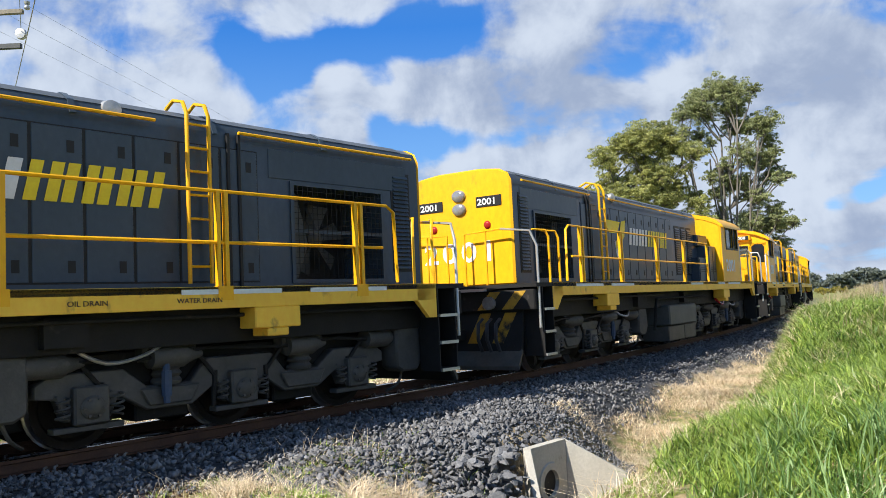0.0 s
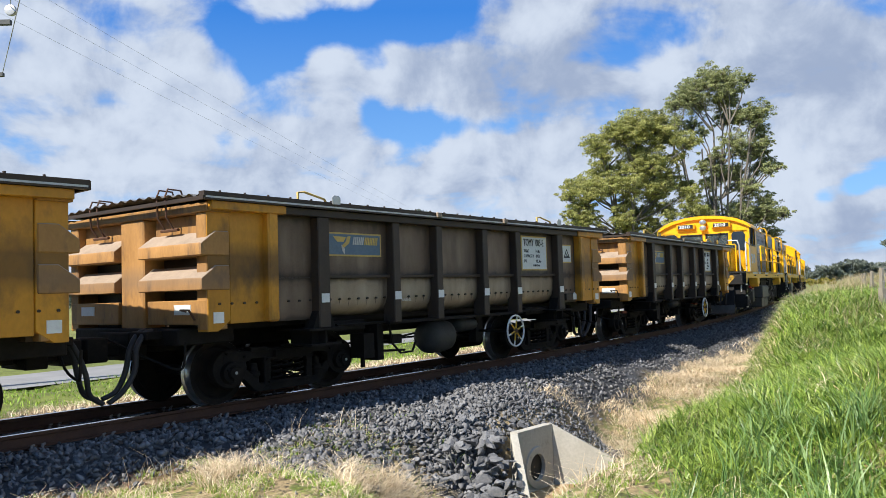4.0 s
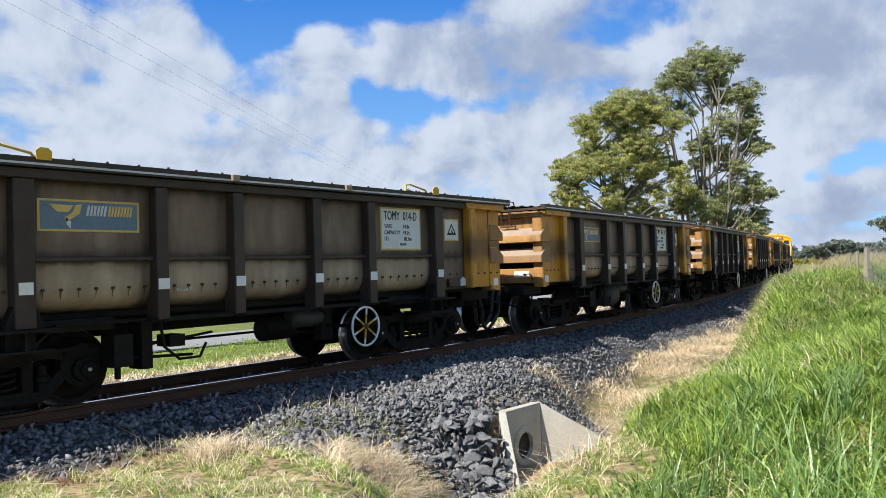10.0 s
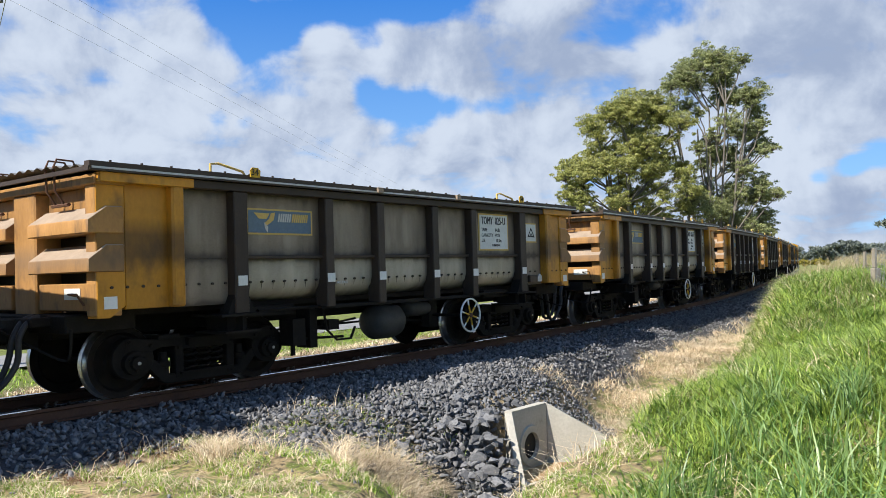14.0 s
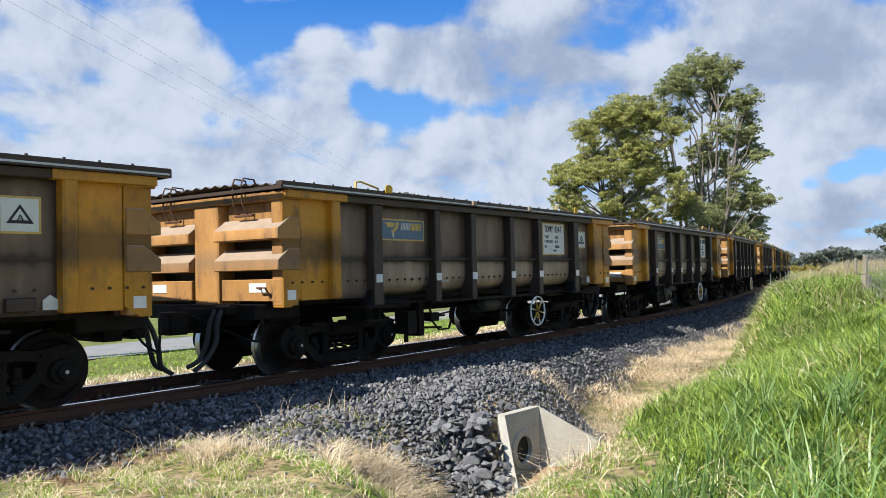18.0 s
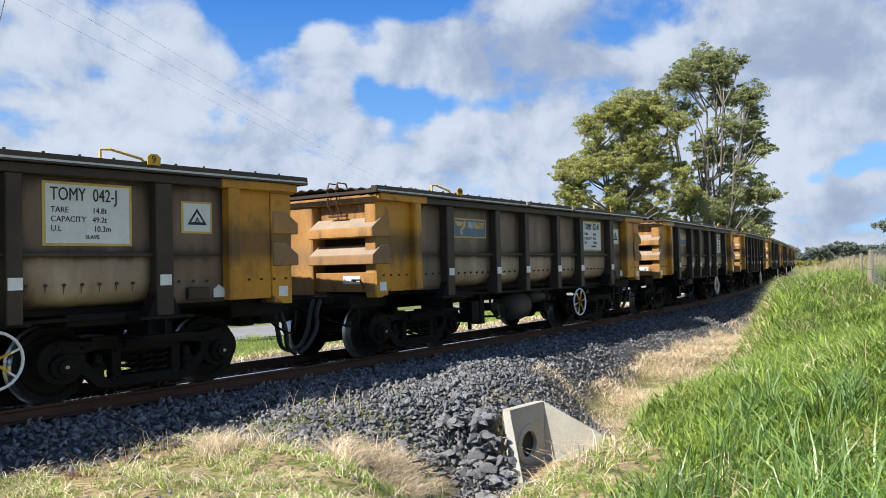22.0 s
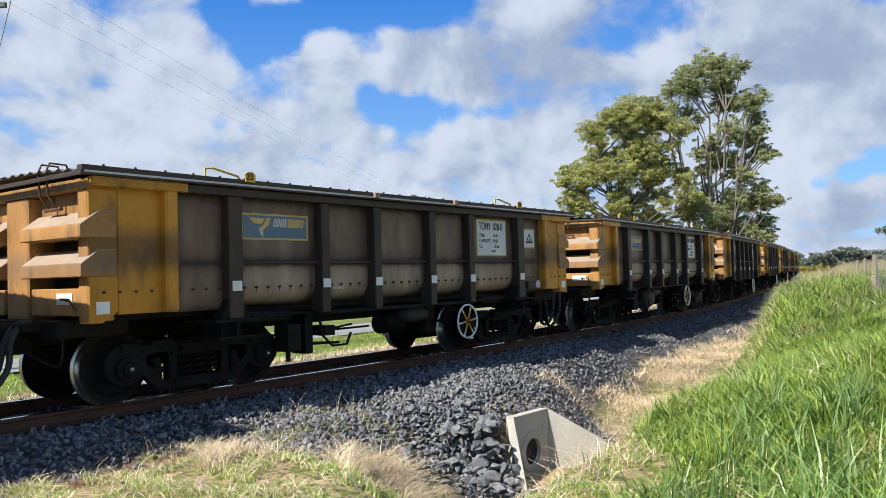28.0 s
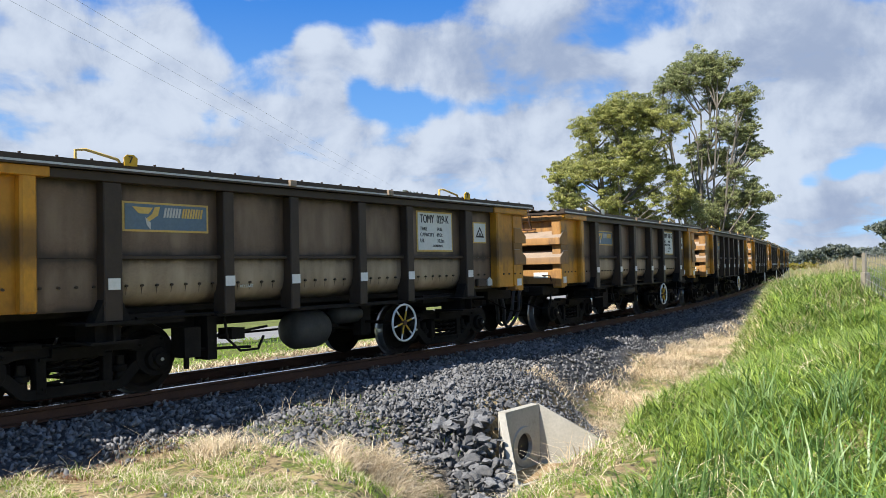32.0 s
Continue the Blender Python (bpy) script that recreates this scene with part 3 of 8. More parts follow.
def part(name, shape, material, parent, label="", bevel=0.0, smooth=35.0):
    """Links a Shape, or a mesh already made, as one mesh object under a thing or a part."""
    ob = new(name, shape.mesh(name, material, bevel, smooth) if isinstance(shape, Shape) else shape)
    ob.parent = parent
    if label:
        ob["label"] = label
    return ob


def thing(name, label, category, group="", kind=""):
    return tagged(new(name), label, category, group, kind)


def lettering(text, size, material, slant=0.0, wide=1.0, bold=0.0):
    """Flat letters in the x-z plane, face towards -y, lower left corner at the origin, as a mesh."""
    cu = bpy.data.curves.new("lettering", "FONT")
    cu.body, cu.size, cu.extrude, cu.shear, cu.offset, cu.resolution_u = text, size, 0.002, slant, bold, 3
    ob = bpy.data.objects.new("lettering", cu)
    scene.collection.objects.link(ob)
    me = bpy.data.meshes.new_from_object(ob.evaluated_get(bpy.context.evaluated_depsgraph_get()))
    bpy.data.objects.remove(ob)
    me.transform(Matrix(((wide, 0, 0, 0), (0, 0, -1, 0), (0, 1, 0, 0), (0, 0, 0, 1))))
    me.materials.clear()
    me.materials.append(material)
    return me


def cloud_mesh(name, verts, faces_per, material):
    """A mesh from arrays: verts (n, 3), faces_per (m, 3 or 4)."""
    me = bpy.data.meshes.new(name)
    k = faces_per.shape[1]
    me.vertices.add(len(verts))
    me.vertices.foreach_set("co", np.ascontiguousarray(verts, dtype=np.float32).ravel())
    me.loops.add(faces_per.size)
    me.loops.foreach_set("vertex_index", np.ascontiguousarray(faces_per, dtype=np.int32).ravel())
    me.polygons.add(len(faces_per))
    me.polygons.foreach_set("loop_start", np.arange(0, faces_per.size, k, dtype=np.int32))
    me.update(calc_edges=True)
    me.validate()
    me.materials.append(material)
    return me


# ---- the line of the track ----
# curvature by distance along the line; s = 0 lies abreast of the view's axis, s grows the way the train goes
KNOTS, BENDS = (-60, -34, -14, 10, 34, 60, 110), (0, 0.0061, 0.0061, 0.00836, 0.00065, 0.00084, 0.0008)
S = np.arange(-340, 420.01, 0.5)
_h = np.concatenate([[0], np.cumsum(np.interp(S[1:] - 0.25, KNOTS, BENDS) * 0.5)])
_h = _h - np.interp(0, S, _h) + 0.9239
_m = (_h[1:] + _h[:-1]) / 2
_x = np.concatenate([[0], np.cumsum(np.cos(_m) * 0.5)])
_y = np.concatenate([[0], np.cumsum(np.sin(_m) * 0.5)])
SIDE = 1.439  # from the wagons' near side to the middle of the track
TX, TY, TH = _x - np.interp(0, S, _x) - 0.0281 - math.sin(0.9239) * SIDE, _y - np.interp(0, S, _y) + 11.1762 + math.cos(0.9239) * SIDE, _h


def line(s, d=0.0):
    """Place and heading at s along the track, d metres to the train's right, rail-top height."""
    x, y, h = np.interp(s, S, TX), np.interp(s, S, TY), np.interp(s, S, TH)
    return x + np.sin(h) * d, y - np.cos(h) * d, 0.0027 * np.clip(s, -40, 40), h


def along(x, y):
    """Track coordinates s, d of points of the plan."""
    x, y = np.asarray(x, float).ravel(), np.asarray(y, float).ravel()
    cs = np.arange(0, len(S), 4)
    best = np.empty(len(x), int)
    for a in range(0, len(x), 4000):
        dx, dy = x[a:a + 4000, None] - TX[cs], y[a:a + 4000, None] - TY[cs]
        best[a:a + 4000] = cs[np.argmin(dx * dx + dy * dy, 1)]
    dx, dy, h = x - TX[best], y - TY[best], TH[best]
    s, d = S[best] + dx * np.cos(h) + dy * np.sin(h), dx * np.sin(h) - dy * np.cos(h)
    return s, d


def rise(a, b, v):
    t = np.clip((v - a) / (b - a), 0, 1)
    return t * t * (3 - 2 * t)


def bank_toe(s):
    """How far from the track the grassy bank begins."""
    return 4.72 - 1.35 * rise(1.0, 9.0, s)


def ground(x, y):
    """Height of the ground: ballast bed, verge, ditch with the drain, grassy bank, fields."""
    s, d = along(x, y)
    g = 0.0027 * np.clip(s, -40, 40)
    shoulder = 1.36 + 0.94 * rise(-6.5, 0, s) - 0.30 * rise(0.3, 2.2, s)
    z = np.where(d > 0, -0.17 - 0.16 * rise(shoulder - 0.3, shoulder + 0.6, d), -0.17 - 0.25 * rise(1.5, 2.6, -d))
    toe = bank_toe(s)
    fall = rise(0.3, 2.5, s)
    nearer = 1.5 * rise(3.5, 5.3, d)
    ditch = rise(-4.4 - nearer, -2.4 - nearer, s)
    z = z - ditch * (0.86 - 0.62 * rise(0.5, 6.5, s)) * rise(shoulder + 0.25 - 0.35 * fall, 3.7 - 0.9 * fall, d) * (1 - rise(toe - 0.25, toe + 0.85, d))
    z = z + 0.06 * np.exp(-((s + 0.1) / 1.2) ** 2 - ((d - 2.1) / 0.45) ** 2)
    # hollow that holds the drain's apron, cut so that the camera sees it
    u, w = (np.ravel(x) - CULVERT.x) * CUL_U.x + (np.ravel(y) - CULVERT.y) * CUL_U.y, (np.ravel(x) - CULVERT.x) * CUL_N.x + (np.ravel(y) - CULVERT.y) * CUL_N.y
    hollow = rise(-0.42, -0.24, w) * (1 - rise(1.5, 2.4, w)) * rise(-0.9, -0.7, u + 0.7 * w) * (1 - rise(0.5, 0.85, u - 0.6 * w))
    z = z * (1 - hollow) + np.minimum(z, -1.24 - 0.08 * np.clip(w, 0, 1.5)) * hollow
    bank = rise(-5.4, -1.2, s)
    tall = rise(0.5, 5.5, s)
    z = z + bank * ((0.34 + 0.72 * tall) * rise(toe - 0.1, toe + 0.95, d) + (0.60 - 0.42 * tall) * rise(toe + 0.5, toe + 3.4, d)) * (1 - rise(60, 120, s))
    z = z + (1 - bank) * 0.12 * rise(5, 9, d)
    z = z - 0.10 * rise(3.2, 5.0, -d) + 0.15 * rise(12, 30, -d)
    x, y = np.ravel(x), np.ravel(y)
    near = np.exp(-(x * x + y * y) / 900)
    z = z + near * (np.abs(d) > 1.9) * 0.025 * (np.sin(x * 3.1 + 1.3 * np.sin(y * 2.3)) + np.sin(y * 4.3 + x * 1.7))
    far = np.hypot(x, y)
    return z + g - 0.4 * rise(40, 160, far)


# ---- ground and track ----
def spaced(lo, hi, fine_lo, fine_hi, step, grow=1.12):
    out = list(np.arange(fine_lo, fine_hi + 1e-6, step))
    a, g = fine_hi, step
    while a < hi:
        g *= grow
        a += g
        out.append(a)
    a, g = fine_lo, step
    while a > lo:
        g *= grow
        a -= g
        out.insert(0, a)
    return np.array(out)


def ground_material():
    """Earth under the grass: its cover (stone, straw, green, earth), darkened for shade under bank grass and ballast,
    is read from the sheet's own attributes.
    """
    m = bpy.data.materials.new("earth, stone, straw and turf")
    m.use_nodes = True
    nt = m.node_tree
    L = nt.links.new
    bsdf = nt.nodes["Principled BSDF"]
    bsdf.inputs["Roughness"].default_value = 0.95
    at = nt.nodes.new("ShaderNodeAttribute")
    at.attribute_name = "cover"
    mat = nt.nodes.new("ShaderNodeAttribute")
    mat.attribute_name = "matted"
    co = nt.nodes.new("ShaderNodeTexCoord").outputs["Object"]

    def cloud(scale, low, high, to_low, to_high, detail=6.0):
        n = nt.nodes.new("ShaderNodeTexNoise")
        n.inputs["Scale"].default_value, n.inputs["Detail"].default_value = scale, detail
        L(co, n.inputs["Vector"])
        r = nt.nodes.new("ShaderNodeMapRange")
        r.inputs[1].default_value, r.inputs[2].default_value, r.inputs[3].default_value, r.inputs[4].default_value = low, high, to_low, to_high
        L(n.outputs[0], r.inputs[0])
        return r.outputs[0]

    outs = [cloud(scale, 0.25, 0.75, 0.6, 1.4) for scale in (0.35, 3.0, 25.0)]

    def blend(fac, a, b):
        n = nt.nodes.new("ShaderNodeMixRGB")
        L(fac, n.inputs[0])
        for i, v in ((1, a), (2, b)):
            if isinstance(v, tuple):
                n.inputs[i].default_value = (*v, 1)
            else:
                L(v, n.inputs[i])
        return n.outputs[0]

    # matted verge: dead straw and green shoots in small patches, dark flecks between them
    turf = blend(cloud(7.0, 0.44, 0.56, 0, 1), (0.36, 0.27, 0.145), (0.13, 0.17, 0.025))
    turf = blend(cloud(18.0, 0.52, 0.66, 0, 1), turf, (0.055, 0.043, 0.026))
    col = blend(mat.outputs["Fac"], at.outputs["Color"], turf)
    for o in outs:
        v = nt.nodes.new("ShaderNodeVectorMath")
        v.operation = "SCALE"
        L(col, v.inputs[0])
        L(o, v.inputs["Scale"])
        col = v.outputs[0]
    L(col, bsdf.inputs["Base Color"])
    b = nt.nodes.new("ShaderNodeBump")
    b.inputs["Strength"].default_value, b.inputs["Distance"].default_value = 0.6, 0.03
    L(outs[2], b.inputs["Height"])
    L(b.outputs[0], bsdf.inputs["Normal"])
    return m


def build_ground():
    xs, ys = spaced(-3500, 3500, -7, 8, 0.15, 1.10), spaced(-3500, 3500, 2.0, 16, 0.15, 1.10)
    X, Y = np.meshgrid(xs, ys)
    x, y = X.ravel(), Y.ravel()
    z = ground(x, y)
    s, d = along(x, y)
    n, k = len(ys), len(xs)
    idx = np.arange(n * k).reshape(n, k)
    faces = np.stack([idx[:-1, :-1], idx[:-1, 1:], idx[1:, 1:], idx[1:, :-1]], -1).reshape(-1, 4)
    me = cloud_mesh("ground", np.stack([x, y, z], 1), faces, ground_material())
    # stone is darker than the ballast: shade between the stones is painted in
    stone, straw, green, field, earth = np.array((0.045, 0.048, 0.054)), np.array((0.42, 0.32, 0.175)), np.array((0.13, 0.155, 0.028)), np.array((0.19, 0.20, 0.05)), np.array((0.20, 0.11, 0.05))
    wob = 0.25 * np.sin(x * 2.1 + np.sin(y * 1.7) * 2) + 0.2 * np.sin(y * 3.3 + x)
    shoulder = 1.36 + 0.94 * rise(-6.5, 0, s) - 0.30 * rise(0.3, 2.2, s)

    def lay(c, col, w):
        return c * (1 - w[:, None]) + col * w[:, None]

    c = np.tile(field, (len(x), 1))
    c = lay(c, green, 1 - rise(25, 60, np.hypot(x, y)))
    # near-black green paints in the shade between the bank's tufts
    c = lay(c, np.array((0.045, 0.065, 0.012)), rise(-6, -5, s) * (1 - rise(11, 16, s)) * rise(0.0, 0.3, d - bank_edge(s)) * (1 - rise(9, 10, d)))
    c = lay(c, straw, rise(1.6 + 0.8 * rise(0, 2, s), 2.2 + 0.6 * rise(0, 2, s), d + wob * 0.6) * (1 - rise(-0.1, 0.2, d - bank_edge(s))))
    c = lay(c, np.array((0.17, 0.125, 0.078)), rise(-0.5, 0.8, s) * (1 - rise(12, 20, s)) * rise(1.8, 2.3, d + wob * 0.4) * (1 - rise(4.4, 4.9, d + wob)))
    v = 0.5 + 0.25 * np.sin(x * 2.3 + 1.9 * np.sin(y * 1.1)) + 0.25 * np.sin(y * 3.1 + 1.3 * np.sin(x * 1.9)) + 0.08 * np.sin(x * 9 + y * 7) + 0.08 * np.sin(y * 11 - x * 5)
    verge = (1 - rise(-3.2, -1.6, s + wob)) * rise(1.5, 2.5, d) * (1 - rise(9, 14, d)) * 0.9
    c = lay(c, np.array((0.19, 0.135, 0.075)), verge)
    c = lay(c, green, verge * (1 - rise(0.36, 0.52, v)))
    c = lay(c, straw * 0.9, verge * rise(0.52, 0.66, v))
    c = lay(c, earth, rise(2.2, 3.0, s) * (1 - rise(5.5, 6.5, s)) * rise(3.2, 3.6, d + wob * 0.5) * (1 - rise(4.3, 4.7, d + wob * 0.5)) * 0.8)
    c = lay(c, np.array((0.15, 0.10, 0.055)), rise(2.4, 3.0, -d + wob * 0.5) * (1 - rise(4.3, 5.1, -d + wob)))
    u, w = (x - CULVERT.x) * CUL_U.x + (y - CULVERT.y) * CUL_U.y, (x - CULVERT.x) * CUL_N.x + (y - CULVERT.y) * CUL_N.y
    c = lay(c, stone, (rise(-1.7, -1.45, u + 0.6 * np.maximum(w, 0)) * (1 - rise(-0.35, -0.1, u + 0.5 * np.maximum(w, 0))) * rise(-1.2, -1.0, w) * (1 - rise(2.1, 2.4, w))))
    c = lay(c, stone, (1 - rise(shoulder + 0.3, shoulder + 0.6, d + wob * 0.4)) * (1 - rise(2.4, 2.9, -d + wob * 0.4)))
    matted = verge * (1 - rise(0.0, 0.5, (1 - rise(shoulder + 0.3, shoulder + 0.6, d + wob * 0.4))))
    matted = np.maximum(matted, 0.7 * rise(0.6, 1.6, s) * (1 - rise(12, 20, s)) * rise(2.35, 2.7, d + wob * 0.4) * (1 - rise(4.4, 4.9, d + wob)))
    me.attributes.new("matted", "FLOAT", "POINT").data.foreach_set("value", matted.astype(np.float32))
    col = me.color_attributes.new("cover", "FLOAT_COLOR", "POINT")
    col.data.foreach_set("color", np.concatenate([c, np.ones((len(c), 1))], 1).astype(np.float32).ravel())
    for p in me.polygons:
        p.use_smooth = True
    tagged(new("ground", me), "grassy ground with a ballast bed and a shallow ditch", "ground", kind="structure")


RAIL = [(-0.035, 0.0), (-0.035, -0.028), (-0.009, -0.04), (-0.009, -0.115), (-0.06, -0.125), (-0.06, -0.14), (0.06, -0.14), (0.06, -0.125), (0.009, -0.115), (0.009, -0.04), (0.035, -0.028), (0.035, 0.0)]
SLEEPER_STEP, SLEEPER_AT = 0.685, -1.13


def build_track():
    for d0 in (0.5685, -0.5685):
        rail = thing("rail", "rusty steel rail with a polished running surface", "rail", "rails of the line", "structure")
        ss = np.concatenate([np.arange(-200, -20, 4.0), np.arange(-20, 60, 1.0), np.arange(60, 300, 6.0)])
        web, top = Shape(), Shape()
        rows, head = [], []
        for s in ss:
            ring = []
            for a, b in RAIL:
                x, y, z, h = line(s, d0 + a)
                ring.append((x, y, z + b))
            rows.append(ring)
            x0, y0, z, h = line(s, d0 - 0.028)
            x1, y1, z, h = line(s, d0 + 0.028)
            head.append([(x0, y0, z + 0.002), (x1, y1, z + 0.002)])
        n = len(RAIL)
        web.add([p for r in rows for p in r], [(i * n + k, i * n + (k + 1) % n, (i + 1) * n + (k + 1) % n, (i + 1) * n + k) for i in range(len(rows) - 1) for k in range(n)])
        part("rail_web", web, M_RUST, rail)
        part("rail_head", top.sheet(head), M_RAILTOP, rail, "polished rail head")
    body, plate, clip = Shape(), Shape(), Shape()
    body.box(-0.115, 0.115, -1.07, 1.07, -0.15, 0.0)
    mesh = body.mesh("sleeper", M_SLEEPER, 0.012)
    for y0 in (-0.5685, 0.5685):
        plate.box(-0.08, 0.08, y0 - 0.14, y0 + 0.14, 0.0, 0.014)
    for y0 in (-0.5685, 0.5685):
        for e in (-1, 1):
            for f in (-0.05, 0.05):
                clip.tube([(f, y0 + e * 0.07, 0.02), (f + 0.02, y0 + e * 0.10, 0.05), (f - 0.02, y0 + e * 0.135, 0.05), (f - 0.02, y0 + e * 0.15, 0.015)], 0.011, 5)
    fastening = plate.mesh("rail_fastening", M_RUST)
    first_clip = len(fastening.polygons)
    bm = bmesh.new()
    bm.from_mesh(fastening)
    bm.from_mesh(clip.mesh("rail_clips", M_CLIP))
    bm.faces.ensure_lookup_table()
    for f in bm.faces[first_clip:]:
        f.material_index = 1
    bm.to_mesh(fastening)
    bm.free()
    fastening.materials.append(M_CLIP)
    for i in range(-24, 74):
        s = SLEEPER_AT + i * SLEEPER_STEP
        x, y, z, h = line(s)
        sl = thing("sleeper", "weathered timber sleeper bedded in stone", "sleeper", "sleepers under the rails", "structure")
        sl.matrix_basis = pose(x, y, z - 0.156, 0, 0, math.degrees(h) + random.uniform(-0.6, 0.6))
        part("beam", mesh, None, sl)
        part("rail_fastening", fastening, None, sl)


def stone_kinds(n, seed, flat=0.7, points=9):
    """A few angular stones of unit size: convex hulls of random points."""
    rng = random.Random(seed)
    out = []
    for _ in range(n):
        bm = bmesh.new()
        for _ in range(points):
            v = Vector((rng.gauss(0, 1), rng.gauss(0, 1), rng.gauss(0, 1))).normalized() * rng.uniform(0.8, 1.0)
            bm.verts.new((v.x, v.y * 0.85, v.z * flat))
        r = bmesh.ops.convex_hull(bm, input=bm.verts[:])
        bmesh.ops.delete(bm, geom=[e for e in r["geom_interior"] if isinstance(e, bmesh.types.BMVert)], context="VERTS")
        bmesh.ops.triangulate(bm, faces=bm.faces[:])
        bm.verts.index_update()
        out.append((np.array([v.co[:] for v in bm.verts]), np.array([[v.index for v in f.verts] for f in bm.faces]), bm))
    return out


def scatter(kinds, places, sizes, rng, squash=1.0):
    """Many turned copies of the kinds as arrays."""
    V, F, n = [], [], 0
    pick = rng.integers(0, len(kinds), len(places))
    for k, (v, f, _) in enumerate(kinds):
        sel = np.where(pick == k)[0]
        if not len(sel):
            continue
        q = rng.normal(size=(len(sel), 4))
        q /= np.linalg.norm(q, axis=1)[:, None]
        w, x, y, z = q.T
        R = np.stack([1 - 2 * (y * y + z * z), 2 * (x * y - z * w), 2 * (x * z + y * w), 2 * (x * y + z * w), 1 - 2 * (x * x + z * z), 2 * (y * z - x * w), 2 * (x * z - y * w), 2 * (y * z + x * w), 1 - 2 * (x * x + y * y)], 1).reshape(-1, 3, 3)
        P = np.einsum("nij,kj->nki", R, v) * sizes[sel][:, None, None] + places[sel][:, None, :]
        V.append(P.reshape(-1, 3))
        F.append((f[None] + (np.arange(len(sel)) * len(v))[:, None, None]).reshape(-1, 3) + n)
        n += len(sel) * len(v)
    return np.concatenate(V), np.concatenate(F)


def build_ballast():
    rng = np.random.default_rng(3)
    kinds = stone_kinds(12, 5, 0.5, 8)
    P, Z = [], []
    # close stretch, then coarser further along
    for s0, s1, d0, d1, per, size in ((-10, 4, 0.6, 3.7, 500, 0.045), (-10, 4, -2.7, 0.6, 230, 0.037), (4, 13, 0.6, 3.7, 330, 0.038), (4, 13, -2.7, 0.6, 110, 0.042), (13, 30, -2.7, 3.7, 80, 0.05), (30, 60, -2.7, 3.7, 26, 0.08)):
        n = int((s1 - s0) * (d1 - d0) * per)
        s, d = rng.uniform(s0, s1, n), rng.uniform(d0, d1, n)
        shoulder = 1.36 + 0.94 * rise(-6.5, 0, s) - 0.30 * rise(0.3, 2.2, s)
        keep = (d < shoulder + 0.4 + rng.normal(0, 0.16, n)) & (np.abs(np.abs(d) - 0.5685) > 0.10)
        s, d = s[keep], d[keep]
        x, y, z, h = line(s, d)
        P.append(np.stack([x, y, ground(x, y) + rng.uniform(-0.02, 0.04, len(x))], 1))
        Z.append(size * rng.uniform(0.6, 1.3, len(x)))
    # smaller stone between the rocks at the drain, and thinly beyond it
    for n, u0, u1, w0, w1, size in ((7500, -3.4, 0.3, -1.2, 1.8, 0.05), (1500, 0.25, 2.3, -0.9, 0.05, 0.036)):
        u, w = rng.uniform(u0, u1, n), rng.uniform(w0, w1, n)
        x, y = CULVERT.x + CUL_U.x * u + CUL_N.x * w, CULVERT.y + CUL_U.y * u + CUL_N.y * w
        ok = ~in_drain(x, y) & ((w < -0.1) | (u > 0.3) | ((u < -0.44 - 1.0 * np.maximum(w, 0)) & (u > -1.45 - 1.1 * np.maximum(w, 0))))
        x, y = x[ok], y[ok]
        P.append(np.stack([x, y, ground(x, y) + rng.uniform(-0.01, 0.03, len(x))], 1))
        Z.append(size * rng.uniform(0.6, 1.4, len(x)))
    # spill over the verge
    n = 450
    s, d = rng.uniform(-9, 6, n), rng.uniform(2, 4.5, n)
    x, y, z, h = line(s, d)
    P.append(np.stack([x, y, ground(x, y) + 0.005], 1))
    Z.append(0.028 * rng.uniform(0.6, 1.3, n))
    v, f = scatter(kinds, np.concatenate(P), np.concatenate(Z), rng)
    tagged(new("ballast", cloud_mesh("ballast", v, f, M_BALLAST)), "blue-grey crushed stone ballast along the track", "ballast", kind="stuff")


def build_rocks():
    """Larger broken rock tipped round the drain's headwall."""
    rng = random.Random(11)
    meshes = []
    for v, f, bm in stone_kinds(8, 21, 0.5):
        me = bpy.data.meshes.new("rock")
        bmesh.ops.bevel(bm, geom=bm.edges[:], offset=0.035, segments=1, affect="EDGES", clamp_overlap=True)
        bm.to_mesh(me)
        me.materials.append(M_ROCK)
        meshes.append(me)
    pile = thing("rock_pile", "loose pile of broken blue-grey rock beside the drain", "rock pile")
    count = 0
    while count < 300:
        # tipped to one side of the headwall, thinning out towards the verge, and heaped behind it
        u, w = rng.uniform(-2.9, 0.75), rng.uniform(-1.0, 1.6)
        bay = -0.44 - 1.05 * max(w, 0)
        r = rng.uniform(0.06, 0.125) * (0.7 if w < -0.4 else 1.0)
        if (w > -0.16 and u > bay - r) or (w > 0 and u < bay - 0.95) or (w <= 0 and u > 0.75 + w * 0.5):
            continue
        x, y = CULVERT.x + CUL_U.x * u + CUL_N.x * w, CULVERT.y + CUL_U.y * u + CUL_N.y * w
        gz = float(ground(x, y)[0])
        if -1.3 < u < 0.75 and w < 0:
            gz = max(gz, -0.56 - 0.1 * w)
        elif w >= 0:
            gz = max(gz, -0.62 - 0.42 * w - 0.25 * abs(u - bay + 0.5))
        o = part("rock", meshes[rng.randrange(8)], None, pile)
        o.matrix_basis = Matrix.Translation((x, y, gz + r * 0.25 + rng.uniform(0, 0.05))) @ Euler((rng.uniform(-0.5, 0.5), rng.uniform(-0.5, 0.5), rng.uniform(0, 6.3))).to_matrix().to_4x4() @ Matrix.Diagonal((r, r, r, 1))
        count += 1


CULVERT = Vector((0.985, 9.47, 0))   # middle of the headwall, in the plan
CUL_U, CUL_N = Vector((0.64, 0.768, 0)), Vector((0.768, -0.64, 0))


